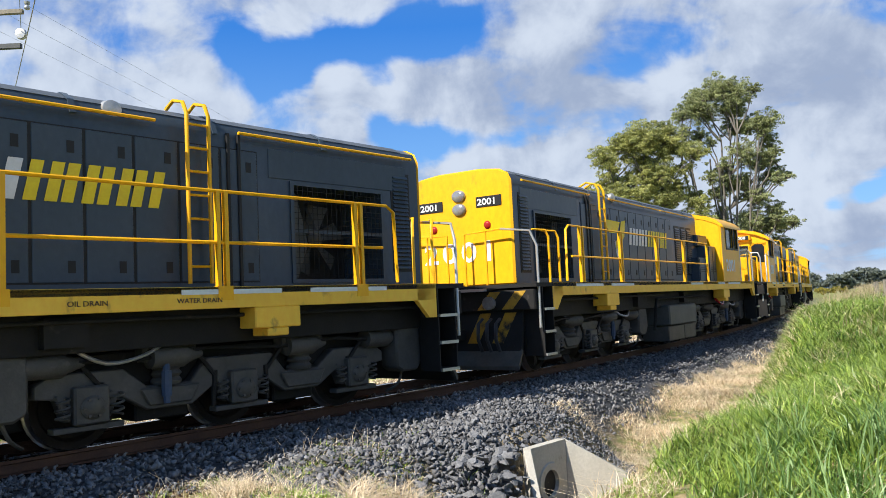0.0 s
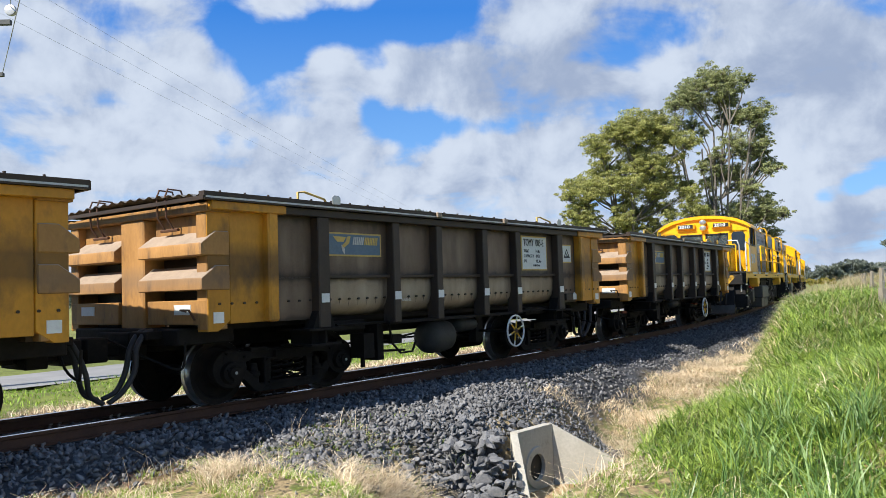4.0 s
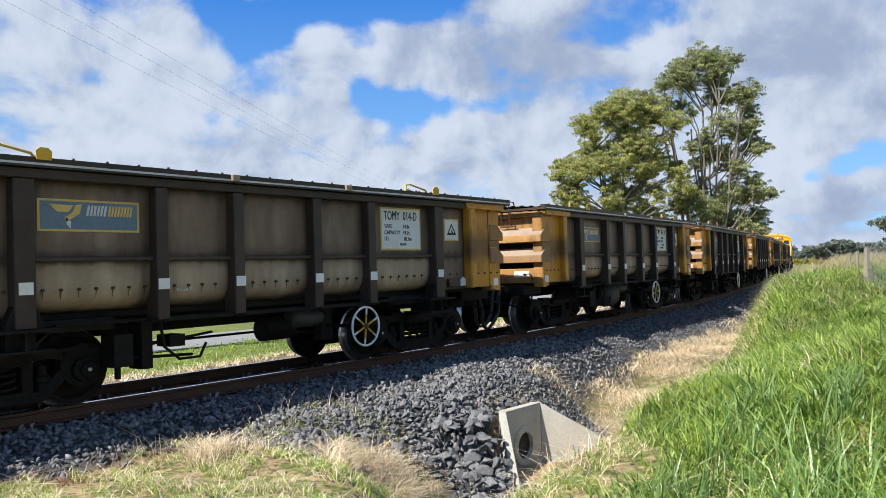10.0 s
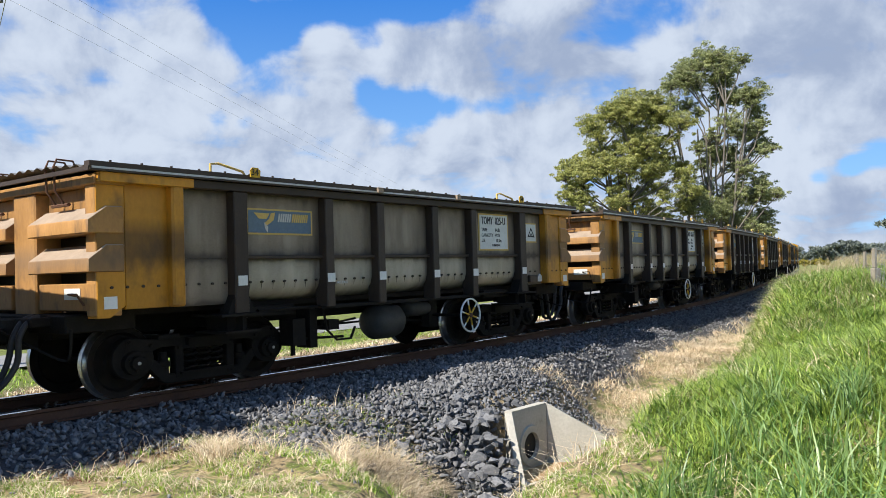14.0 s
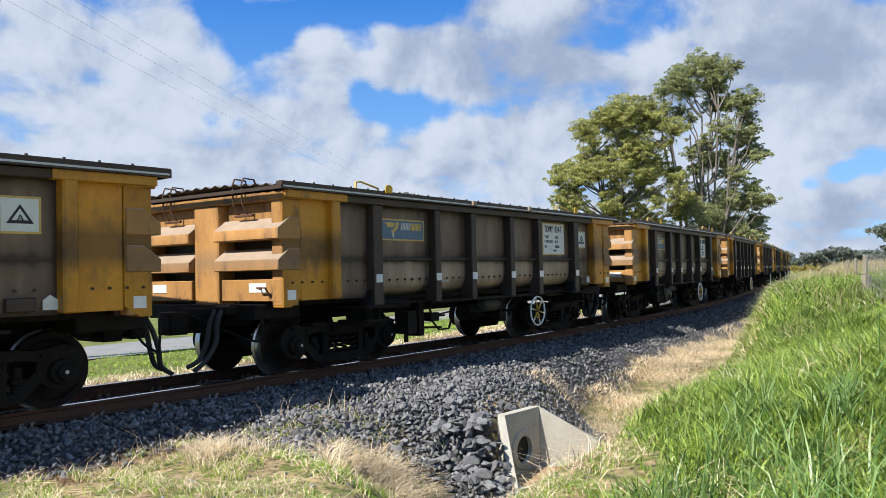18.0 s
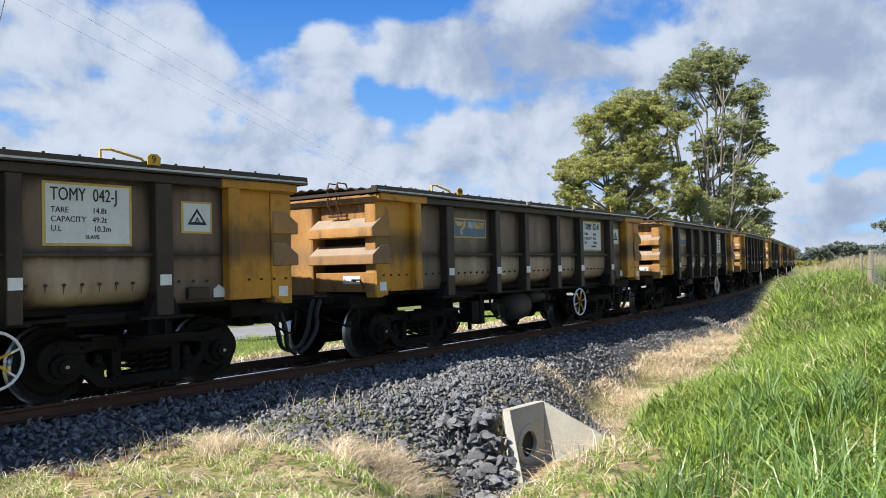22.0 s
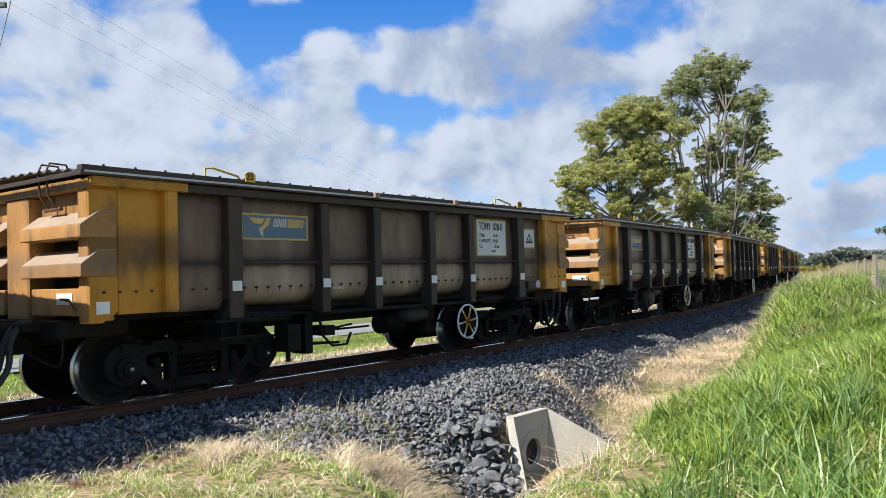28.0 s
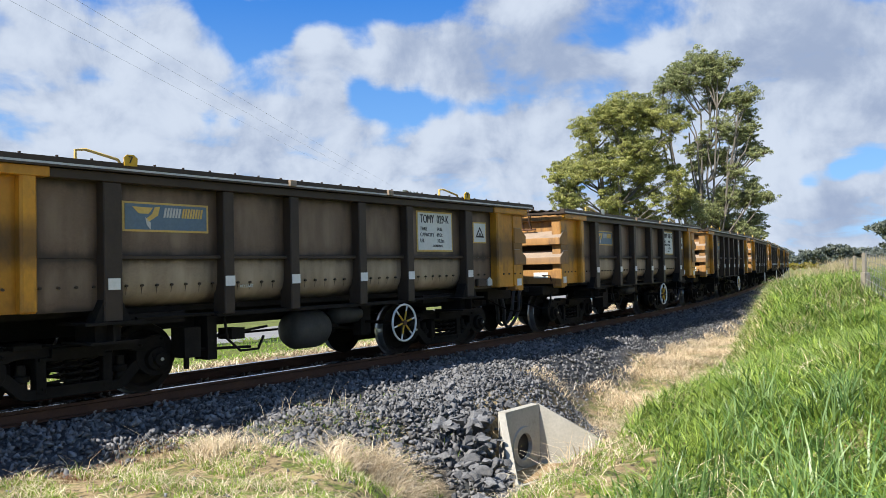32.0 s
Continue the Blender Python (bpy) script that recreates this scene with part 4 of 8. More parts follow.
def build_culvert():
    """Precast drain outlet: headwall with a pipe, two splayed wings, an apron."""
    t = thing("drain_headwall", "pale precast concrete drain outlet with a round pipe", "drain outlet")
    t.matrix_basis = Matrix(((CUL_U.x, -CUL_N.x, 0, CULVERT.x), (CUL_U.y, -CUL_N.y, 0, CULVERT.y), (0, 0, 1, -1.17), (0, 0, 0, 1)))
    # local: x along the wall, -y out of the wall, z from the apron
    top, w, hole, hz, seg = 0.725, 0.36, 0.172, 0.27, 24
    wall = Shape()
    ring = [(hole * math.cos(2 * math.pi * k / seg + math.pi / 4), hz + hole * math.sin(2 * math.pi * k / seg + math.pi / 4)) for k in range(seg)]
    edge = []
    for k in range(seg):
        a = 2 * math.pi * k / seg + math.pi / 4
        c, sn = math.cos(a), math.sin(a)
        m = max(abs(c), abs(sn))
        px, pz = c / m, sn / m
        edge.append((px * w, hz + (pz * (top - hz) if pz > 0 else pz * (hz + 0.1))))
    verts = [(x, y, z) for y in (0.0, 0.11) for ps in (ring, edge) for x, z in ps]
    faces = []
    for k in range(seg):
        j = (k + 1) % seg
        faces += [(k, j, seg + j, seg + k), (2 * seg + k, 3 * seg + k, 3 * seg + j, 2 * seg + j), (k, 2 * seg + k, 2 * seg + j, j), (seg + k, seg + j, 3 * seg + j, 3 * seg + k)]
    part("headwall", wall.add(verts, faces), M_CONCRETE, t)
    pipe = Shape()
    around = [2 * math.pi * k / 28 for k in range(29)]
    pipe.sheet([[(r * math.cos(a), y, hz + r * math.sin(a)) for a in around] for r, y in ((0.160, 0.08), (0.158, -0.018), (0.235, -0.018), (0.245, 0.003))])
    part("pipe", pipe, M_CONCRETE, t, "grey concrete pipe collar")
    # a dark disc closes the pipe; the shade inside is painted in
    part("pipe_end", Shape().sheet([[(r * math.cos(a), y, hz + r * math.sin(a)) for a in around] for r, y in ((0.163, 0.01), (0.163, 0.035), (0.004, 0.035))]), M_DARK, t, "dark disc with the pipe's shade in its colour")
    for side, ang, length, low in ((-1, 40, 0.50, 0.02), (1, 42, 0.72, 0.30)):
        a = radians(ang)
        wx, wy = side * math.sin(a), -math.cos(a)
        nx, ny = side * math.cos(a) * 0.09, math.sin(a) * 0.09
        x0 = side * w
        sh = Shape()
        base = [(x0, 0.0), (x0 + wx * length, wy * length), (x0 + wx * length + nx, wy * length + ny), (x0 + nx, ny)]
        zs = [top, low, low, top]
        sh.add([(x, y, -0.1) for x, y in base] + [(x, y, z) for (x, y), z in zip(base, zs)], [(0, 1, 2, 3), (4, 5, 6, 7), (0, 1, 5, 4), (1, 2, 6, 5), (2, 3, 7, 6), (3, 0, 4, 7)])
        part("wing_wall", sh, M_CONCRETE, t, bevel=0.008)
    ap = Shape().prism([(-w, 0), (w, 0), (w + 0.48, -0.53), (-w - 0.32, -0.38)], -0.1, 0.0, "z")
    part("apron", ap, M_CONCRETE, t)
    part("silt", Shape().prism([(-w * 0.9, -0.02), (w * 0.8, -0.02), (w + 0.30, -0.48), (0.1, -0.44), (-w - 0.2, -0.36)], 0.004, 0.012, "z"), M_MUD, t, "film of brown silt")


def blades(P, height, width, lean, rng, segs=2, droop=0.5):
    """Curved tapering blades at the places P, as arrays of quads."""
    n = len(P)
    a = rng.uniform(0, 2 * math.pi, n)
    h, w, l = height * rng.uniform(0.6, 1.25, n), width * rng.uniform(0.7, 1.3, n), lean * rng.uniform(0.3, 1.5, n)
    out, across = np.stack([np.cos(a), np.sin(a), 0 * a], 1), np.stack([-np.sin(a), np.cos(a), 0 * a], 1)
    tw = rng.uniform(-1.2, 1.2, n)
    across = across * np.cos(tw)[:, None] + out * np.sin(tw)[:, None]
    rows = []
    for i in range(segs + 1):
        t = i / segs
        c = P + out * (h * l * t * t)[:, None] + np.stack([0 * a, 0 * a, h * (t - droop * l * t ** 3 * 0.5)], 1)
        half = (w * 0.5 * (1 - t ** 1.6) + 0.0006)[:, None]
        rows += [c - across * half, c + across * half]
    V = np.stack(rows, 1).reshape(-1, 3)
    k = 2 * (segs + 1)
    f = np.array([(2 * i, 2 * i + 1, 2 * i + 3, 2 * i + 2) for i in range(segs)])
    F = (f[None] + (np.arange(n) * k)[:, None, None]).reshape(-1, 4)
    return V, F


def grass_bed(name, label, material, spots, seed):
    """spots: rows of (s0, s1, d0, d1, count, height, width, lean, keep)."""
    rng = np.random.default_rng(seed)
    V, F, n = [], [], 0
    for s0, s1, d0, d1, count, height, width, lean, keep in spots:
        s, d = rng.uniform(s0, s1, count), rng.uniform(d0, d1, count)
        x, y, z, h = line(s, d)
        if keep:
            ok = keep(s, d, x, y, rng)
            x, y = x[ok], y[ok]
        ok = (np.hypot(x, y) > 0.9) & ~in_drain(x, y) & ~(in_rocks(x, y) & (rng.random(len(x)) < 0.94))
        x, y = x[ok], y[ok]
        P = np.stack([x, y, ground(x, y) - 0.01], 1)
        v, f = blades(P, height, width, lean, rng)
        V.append(v)
        F.append(f + n)
        n += len(v)
    tagged(new(name, cloud_mesh(name, np.concatenate(V), np.concatenate(F), material)), label, "grass", kind="stuff")


def in_drain(x, y):
    u, w = (x - CULVERT.x) * CUL_U.x + (y - CULVERT.y) * CUL_U.y, (x - CULVERT.x) * CUL_N.x + (y - CULVERT.y) * CUL_N.y
    return ((w > -0.12) & (w < 0.62) & (u > -0.5 - 0.75 * w) & (u < 0.42 + 0.78 * w)) | ((w >= 0.62) & (w < 1.25) & (u > -1.1) & (u < 0.75))


def in_rocks(x, y):
    """The stones tipped round the drain and behind it."""
    u, w = (x - CULVERT.x) * CUL_U.x + (y - CULVERT.y) * CUL_U.y, (x - CULVERT.x) * CUL_N.x + (y - CULVERT.y) * CUL_N.y
    return ((w > -1.5) & (w <= 0.2) & (u > -1.7) & (u < 0.9)) | ((w > 0) & (w < 1.8) & (u > -1.6 - 1.1 * w) & (u < -0.35 - 1.1 * w))


def bank_edge(s):
    return bank_toe(s) + 0.03 + 0.14 * np.sin(s * 1.3) + 0.12 * np.sin(s * 3.1) + 1.5 * (1 - rise(-4.5, -0.8, s))


def on_bank(s, d, x, y, rng):
    return (d > bank_edge(s) + rng.normal(0, 0.10, len(s)))


def patchy(low, high, scale=1.0):
    def keep(s, d, x, y, rng):
        v = 0.5 + 0.25 * np.sin(x * 2.3 * scale + 1.9 * np.sin(y * 1.1 * scale)) + 0.25 * np.sin(y * 3.1 * scale + 1.3 * np.sin(x * 1.9 * scale))
        return (v + rng.normal(0, 0.1, len(s)) > low) & (v < high)
    return keep


def clump(cs, cd, r):
    def keep(s, d, x, y, rng):
        return np.hypot(s - cs, (d - cd) * 1.2) < r * (0.7 + 0.3 * np.sin(s * 9 + d * 7)) + rng.normal(0, 0.08, len(s))
    return keep


def tufted(r, keep=None):
    """Keeps blades where they gather in tufts."""
    def wanted(s, d, x, y, rng):
        v = np.sin(x * 7.3 + 2.1 * np.sin(y * 5.1)) + np.sin(y * 8.9 + 1.7 * np.sin(x * 6.3)) + 0.6 * np.sin(x * 17 + y * 13)
        ok = v + rng.normal(0, 0.5, len(s)) > r
        return ok & keep(s, d, x, y, rng) if keep else ok
    return wanted


def build_grass():
    grass_bed("bank_grass", "lush green grass thick on the bank", M_GRASS, [
        (-6.0, -1, 4.6, 8.6, 52000, 0.13, 0.0105, 1.0, on_bank), (-1, 3, 4.5, 8.6, 46000, 0.13, 0.0115, 1.0, on_bank), (3, 11, 3.4, 9.5, 60000, 0.16, 0.013, 1.0, on_bank),
        (-6.0, 3, 4.6, 8.6, 62000, 0.21, 0.0115, 0.95, tufted(0.75, on_bank)), (3, 11, 3.4, 9.5, 26000, 0.24, 0.013, 0.95, tufted(0.8, on_bank)),
        (11, 25, 3.2, 12, 30000, 0.25, 0.018, 0.9, on_bank), (25, 60, 3.2, 16, 12000, 0.40, 0.04, 0.8, on_bank)], 1)
    grass_bed("broad_grass", "tall broad-bladed blue-green grass", M_BROAD, [
        (-5.4, -2.6, 6.5, 8.4, 2600, 0.42, 0.011, 0.7, tufted(0.5, on_bank)), (-4.6, -0.5, 7.2, 8.6, 1800, 0.44, 0.013, 0.7, tufted(0.5, on_bank)), (1, 9, 5.6, 9, 1500, 0.30, 0.011, 0.8, tufted(1.3, on_bank))], 6)
    grass_bed("seed_grass", "pale seeding grass stems among the green", M_SEED, [
        (2, 12, 5.6, 9.5, 2600, 0.40, 0.005, 0.5, tufted(0.5)), (9, 40, 3.8, 9, 6500, 0.50, 0.008, 0.5, None), (40, 60, 4.0, 12, 1500, 0.7, 0.02, 0.4, None)], 2)
    grass_bed("dry_grass", "bleached dry grass in the ditch and verge", M_STRAW, [
        (0.7, 10, 2.4, 4.8, 27000, 0.15, 0.007, 1.9, patchy(0.46, 9, 1.3)), (0.9, 10, 2.4, 3.8, 5500, 0.2, 0.005, 1.5, patchy(0.55, 9, 2.1)), (10, 30, 2.3, 4.0, 7500, 0.2, 0.010, 1.5, patchy(0.3, 9)),
        (-4.8, -1.6, 2.2, 4.4, 34000, 0.25, 0.0065, 1.5, clump(-3.2, 3.25, 0.62)), (-5.6, -3.4, 2.2, 3.4, 7000, 0.2, 0.005, 1.2, clump(-4.5, 2.6, 0.42)), (-2.2, -0.2, 4.2, 5.8, 8000, 0.11, 0.005, 1.6, patchy(0.45, 9)),
        (-9, -1.6, 1.9, 6.0, 30000, 0.085, 0.006, 1.7, tufted(0.1)), (-9, -2.0, 1.9, 6.0, 12000, 0.14, 0.0045, 2.0, tufted(0.5)), (-5.5, -2.4, 1.9, 2.5, 160, 0.3, 0.004, 0.5, patchy(0.5, 9)),
        (0.4, 1.8, 4.1, 4.9, 3000, 0.16, 0.005, 1.5, None), (-1.3, 0.8, 3.7, 5.0, 5500, 0.15, 0.006, 1.5, None), (-30, 40, -4.9, -2.7, 22000, 0.17, 0.012, 1.5, patchy(0.30, 9, 0.5)),
        (-5.5, 3, 5.0, 8.4, 3000, 0.22, 0.006, 1.5, patchy(0.62, 9)), (3, 12, 4.0, 9, 3500, 0.26, 0.008, 1.3, patchy(0.55, 9))], 3)
    grass_bed("verge_grass", "short patchy green grass on the verge", M_LAWN, [
        (-9, -1.6, 1.9, 7.5, 82000, 0.07, 0.006, 0.9, tufted(0.2)), (-9, -1.8, 1.9, 6.0, 7000, 0.10, 0.0055, 0.8, tufted(1.0)), (-4.2, -1.8, 2.6, 5.2, 3500, 0.11, 0.006, 0.8, tufted(0.8)),
        (0.3, 9, 2.2, 4.6, 4000, 0.07, 0.005, 0.9, tufted(0.9)), (-30, 45, -9, -4.3, 26000, 0.09, 0.02, 1.0, None)], 4)
    grass_bed("red_herb", "low reddish weeds along the stone's edge", M_HERB, [(-6.6, -4.2, 1.75, 2.35, 1800, 0.06, 0.008, 1.4, patchy(0.45, 9, 2.0))], 5)


def build_road():
    """Narrow sealed road beyond the line, running alongside it."""
    sh = Shape()
    L, R = [], []
    for s in np.arange(-120, 200, 3.0):
        for d, row in ((-8.4, L), (-11.6, R)):
            x, y, z, h = line(s, d)
            row.append((float(x), float(y), float(ground(x, y)[0]) + 0.03))
    tagged(new("road", sh.sheet([L, R]).mesh("road", M_ROAD)), "narrow grey sealed road beside the railway", "road", kind="structure")


def build_fence():
    fence = thing("fence", "old timber post and wire mesh fence along the bank", "fence")
    tops = []
    # the posts are lined up along one line of sight, to fit the camera's view
    for i, (x, y) in enumerate(((4.75, 7.6), (6.55, 12.0), (8.75, 16.4), (11.0, 21.0), (13.3, 25.5))):
        z = float(ground(x, y)[0])
        post, tilt = Shape(), random.uniform(-2, 2)
        top = 1.36 - z
        post.prism([(-0.065, -0.045), (0.06, -0.05), (0.07, 0.035), (-0.05, 0.05)], -0.3, top - 0.30, "z")
        post.prism([(-0.05, -0.03), (0.012, -0.035), (0.016, 0.015), (-0.045, 0.025)], top - 0.30, top, "z")
        p = part("post", post, M_TIMBER, fence, bevel=0.01)
        p.matrix_basis = pose(x, y, z, tilt, 1.5, 20)
        tops.append((x, y, z))
    for k in range(6):
        pts = [(x, y, z + 0.06 + 0.1 * k) for x, y, z in tops]
        part("wire", Shape().tube(pts, 0.0025, 4), M_WIRE, fence)
    pickets = Shape()
    for (x0, y0, z0), (x1, y1, z1) in zip(tops[:1], tops[1:2]):
        n = int(math.hypot(x1 - x0, y1 - y0) / 0.15)
        for i in range(n):
            a = i / n
            pickets.rod((x0 + (x1 - x0) * a, y0 + (y1 - y0) * a, z0 + (z1 - z0) * a + 0.05), (x0 + (x1 - x0) * a, y0 + (y1 - y0) * a, z0 + (z1 - z0) * a + 0.6), 0.002, 3, caps=False)
    part("mesh", pickets, M_WIRE, fence)


# ---- trees and distance ----
def tree(name, label, base, height, crowns, seed, leaf_mat, leaves=16000, leaf=0.34, trunks=3, spread=1.0, airy=0.0):
    """A eucalypt: several leaning trunks, limbs to each clump of the crown, small leaves round the clumps.
    crowns: (across, along, up, radius, height of clump) in metres from the base."""
    rng = np.random.default_rng(seed)
    r = random.Random(seed)
    t = thing(name, label, "tree")
    t.matrix_basis = Matrix.Translation(base)
    stems = [Vector((r.uniform(-0.6, 0.6) * spread, r.uniform(-0.6, 0.6) * spread, 0)) for _ in range(trunks)]
    heads = [Vector((s.x * 4 + r.uniform(-1, 1), s.y * 4, height * r.uniform(0.62, 0.8))) for s in stems]
    wood = Shape()

    def limb(a, b, r0, r1, sag):
        pts, prev = [], None
        for i in range(6):
            f = i / 5
            p = a.lerp(b, f) + Vector((r.uniform(-1, 1), r.uniform(-1, 1), 0)) * sag * math.sin(f * math.pi) * 0.5 + Vector((0, 0, -sag)) * math.sin(f * math.pi) * 0.5
            pts.append((p, r0 + (r1 - r0) * f))
        for (p, q), (p2, q2) in zip(pts, pts[1:]):
            wood.rod(p, p2, q, 6, q2, caps=False)
        return pts

    trunk = Shape()
    lines = []
    for s, h in zip(stems, heads):
        keep, wood = wood, trunk
        lines.append(limb(s, h, height * (0.013 - 0.0075 * airy), height * 0.0035, 0.5))
        trunk, wood = wood, keep
    P, N = [], []
    total = sum(c[3] ** 2 for c in crowns)
    for cx, cy, cz, cr, ch in crowns:
        c = Vector((cx, cy, cz))
        stem = min(lines, key=lambda l: min((p - c).length for p, _ in l))
        a = min((p for p, _ in stem if p.z < cz - 0.1 * height), key=lambda p: (p - c).length, default=stem[2][0])
        limb(a, c, height * (0.005 - 0.001 * airy), height * 0.0018, 0.06 * (c - a).length)
        m = max(4, int((34 if leaves > 9000 else 5) * cr))
        for _ in range(m):
            # sub-clumps lie on the outer and upper shell of their clump, like small domes
            w = Vector((r.gauss(0, 1), r.gauss(0, 1), r.gauss(0.25, 0.9))).normalized() * r.uniform(0.25, 1.12)
            q = c + Vector((w.x * cr, w.y * cr, w.z * ch))
            wood.rod(c - Vector((0, 0, ch * 0.4)), q, height * 0.0012, 3, height * 0.0005, caps=False)
            k = int(leaves * cr * cr / total / m)
            rad = cr * r.uniform(0.15, 0.36) if leaves > 9000 else cr * r.uniform(0.25, 0.45)
            o = rng.normal(size=(k, 3))
            o /= np.linalg.norm(o, axis=1)[:, None] + 1e-6
            o[:, 2] = np.where(rng.random(k) < 0.6, np.abs(o[:, 2]), o[:, 2])
            N.append(o.copy())
            o *= (rng.uniform(0.25, 1, (k, 1)) ** 0.5) * rad
            o[:, 2] *= 0.62
            P.append(o + np.array(q))
    part("trunk", trunk, M_BARK, t)
    if leaves > 9000:
        part("limb_work", wood, M_BARK, t)
    P = np.concatenate(P)
    n = len(P)
    # leaves face roughly outwards from their dome
    face = np.concatenate(N) + rng.normal(0, 0.9, (n, 3))
    face /= np.linalg.norm(face, axis=1)[:, None] + 1e-6
    a = np.cross(face, rng.normal(size=(n, 3)))
    a /= np.linalg.norm(a, axis=1)[:, None] + 1e-6
    b = np.cross(face, a)
    size = leaf * rng.uniform(0.5, 1.2, n)[:, None]
    V = np.stack([P - a * size, P + b * size * 0.36, P + a * size, P - b * size * 0.36], 1).reshape(-1, 3)
    part("crown", cloud_mesh("crown", V, np.arange(4 * n).reshape(-1, 4), leaf_mat), None, t)
    return t


def at_view(across, depth, z):
    """A place at a depth along the view, by its sideways tangent."""
    return Vector((across * depth, depth, z))


# clumps of the crowns: across, height, radius
BROAD = ((1.3, 20.6, 2.6), (-0.9, 19.6, 2.4), (3.8, 19.8, 2.5), (-3.1, 18.4, 2.1), (5.8, 18.2, 1.8), (1.3, 17.6, 2.7), (3.4, 16.2, 2.4), (-1.9, 16.2, 2.1), (-5.2, 14.4, 1.7), (-6.4, 12.6, 1.5), (-5.6, 10.6, 1.6),
         (-4.4, 13.0, 2.1), (-2.5, 13.6, 2.1), (0.0, 13.6, 2.3), (2.8, 13.2, 2.3), (5.3, 14.8, 1.9), (7.2, 13.3, 1.7), (4.7, 11.0, 1.7), (1.6, 10.4, 2.0), (-1.2, 9.8, 1.8), (-4.6, 9.9, 1.7), (-5.4, 9.0, 1.3), (0.6, 8.2, 1.8), (3.8, 8.4, 1.8), (-2.8, 8.2, 1.5), (6.5, 10.4, 1.8))
TALL_TOP = ((0.0, 27.0, 2.1), (-1.9, 26.0, 2.1), (1.9, 26.6, 2.0), (3.4, 26.0, 1.4), (-3.1, 24.6, 1.9), (-5.0, 23.6, 1.7), (-0.6, 24.6, 2.0), (1.9, 24.4, 2.0), (3.8, 22.8, 1.9), (5.6, 22.8, 1.9), (6.9, 21.2, 1.2), (6.5, 20.0, 1.2), (-6.2, 23.0, 1.2), (2.5, 22.4, 1.7), (-2.5, 21.4, 1.4),
            (1.9, 18.8, 1.8), (4.7, 18.2, 1.4), (6.3, 18.4, 1.2), (7.0, 18.0, 1.2), (8.0, 17.0, 0.9), (7.6, 15.8, 0.9), (6.3, 16.2, 1.5), (3.1, 15.6, 1.9), (0.6, 15.0, 1.6))
TALL_LOW = ((1.2, 17.2, 1.6), (-1.2, 16.2, 1.3), (3.8, 13.8, 1.7), (6.4, 11.8, 1.8), (7.8, 10.0, 1.3), (7.6, 7.6, 1.5), (6.2, 10.0, 1.9), (4.4, 11.2, 2.0), (2.5, 10.0, 1.7), (0.0, 11.2, 2.0), (5.6, 7.2, 2.0), (3.1, 6.8, 2.0), (1.2, 8.0, 2.0), (-1.2, 8.8, 2.0), (7.5, 6.2, 1.4), (4.4, 5.6, 1.8), (-0.5, 6.0, 2.0), (-3.0, 9.5, 1.8))


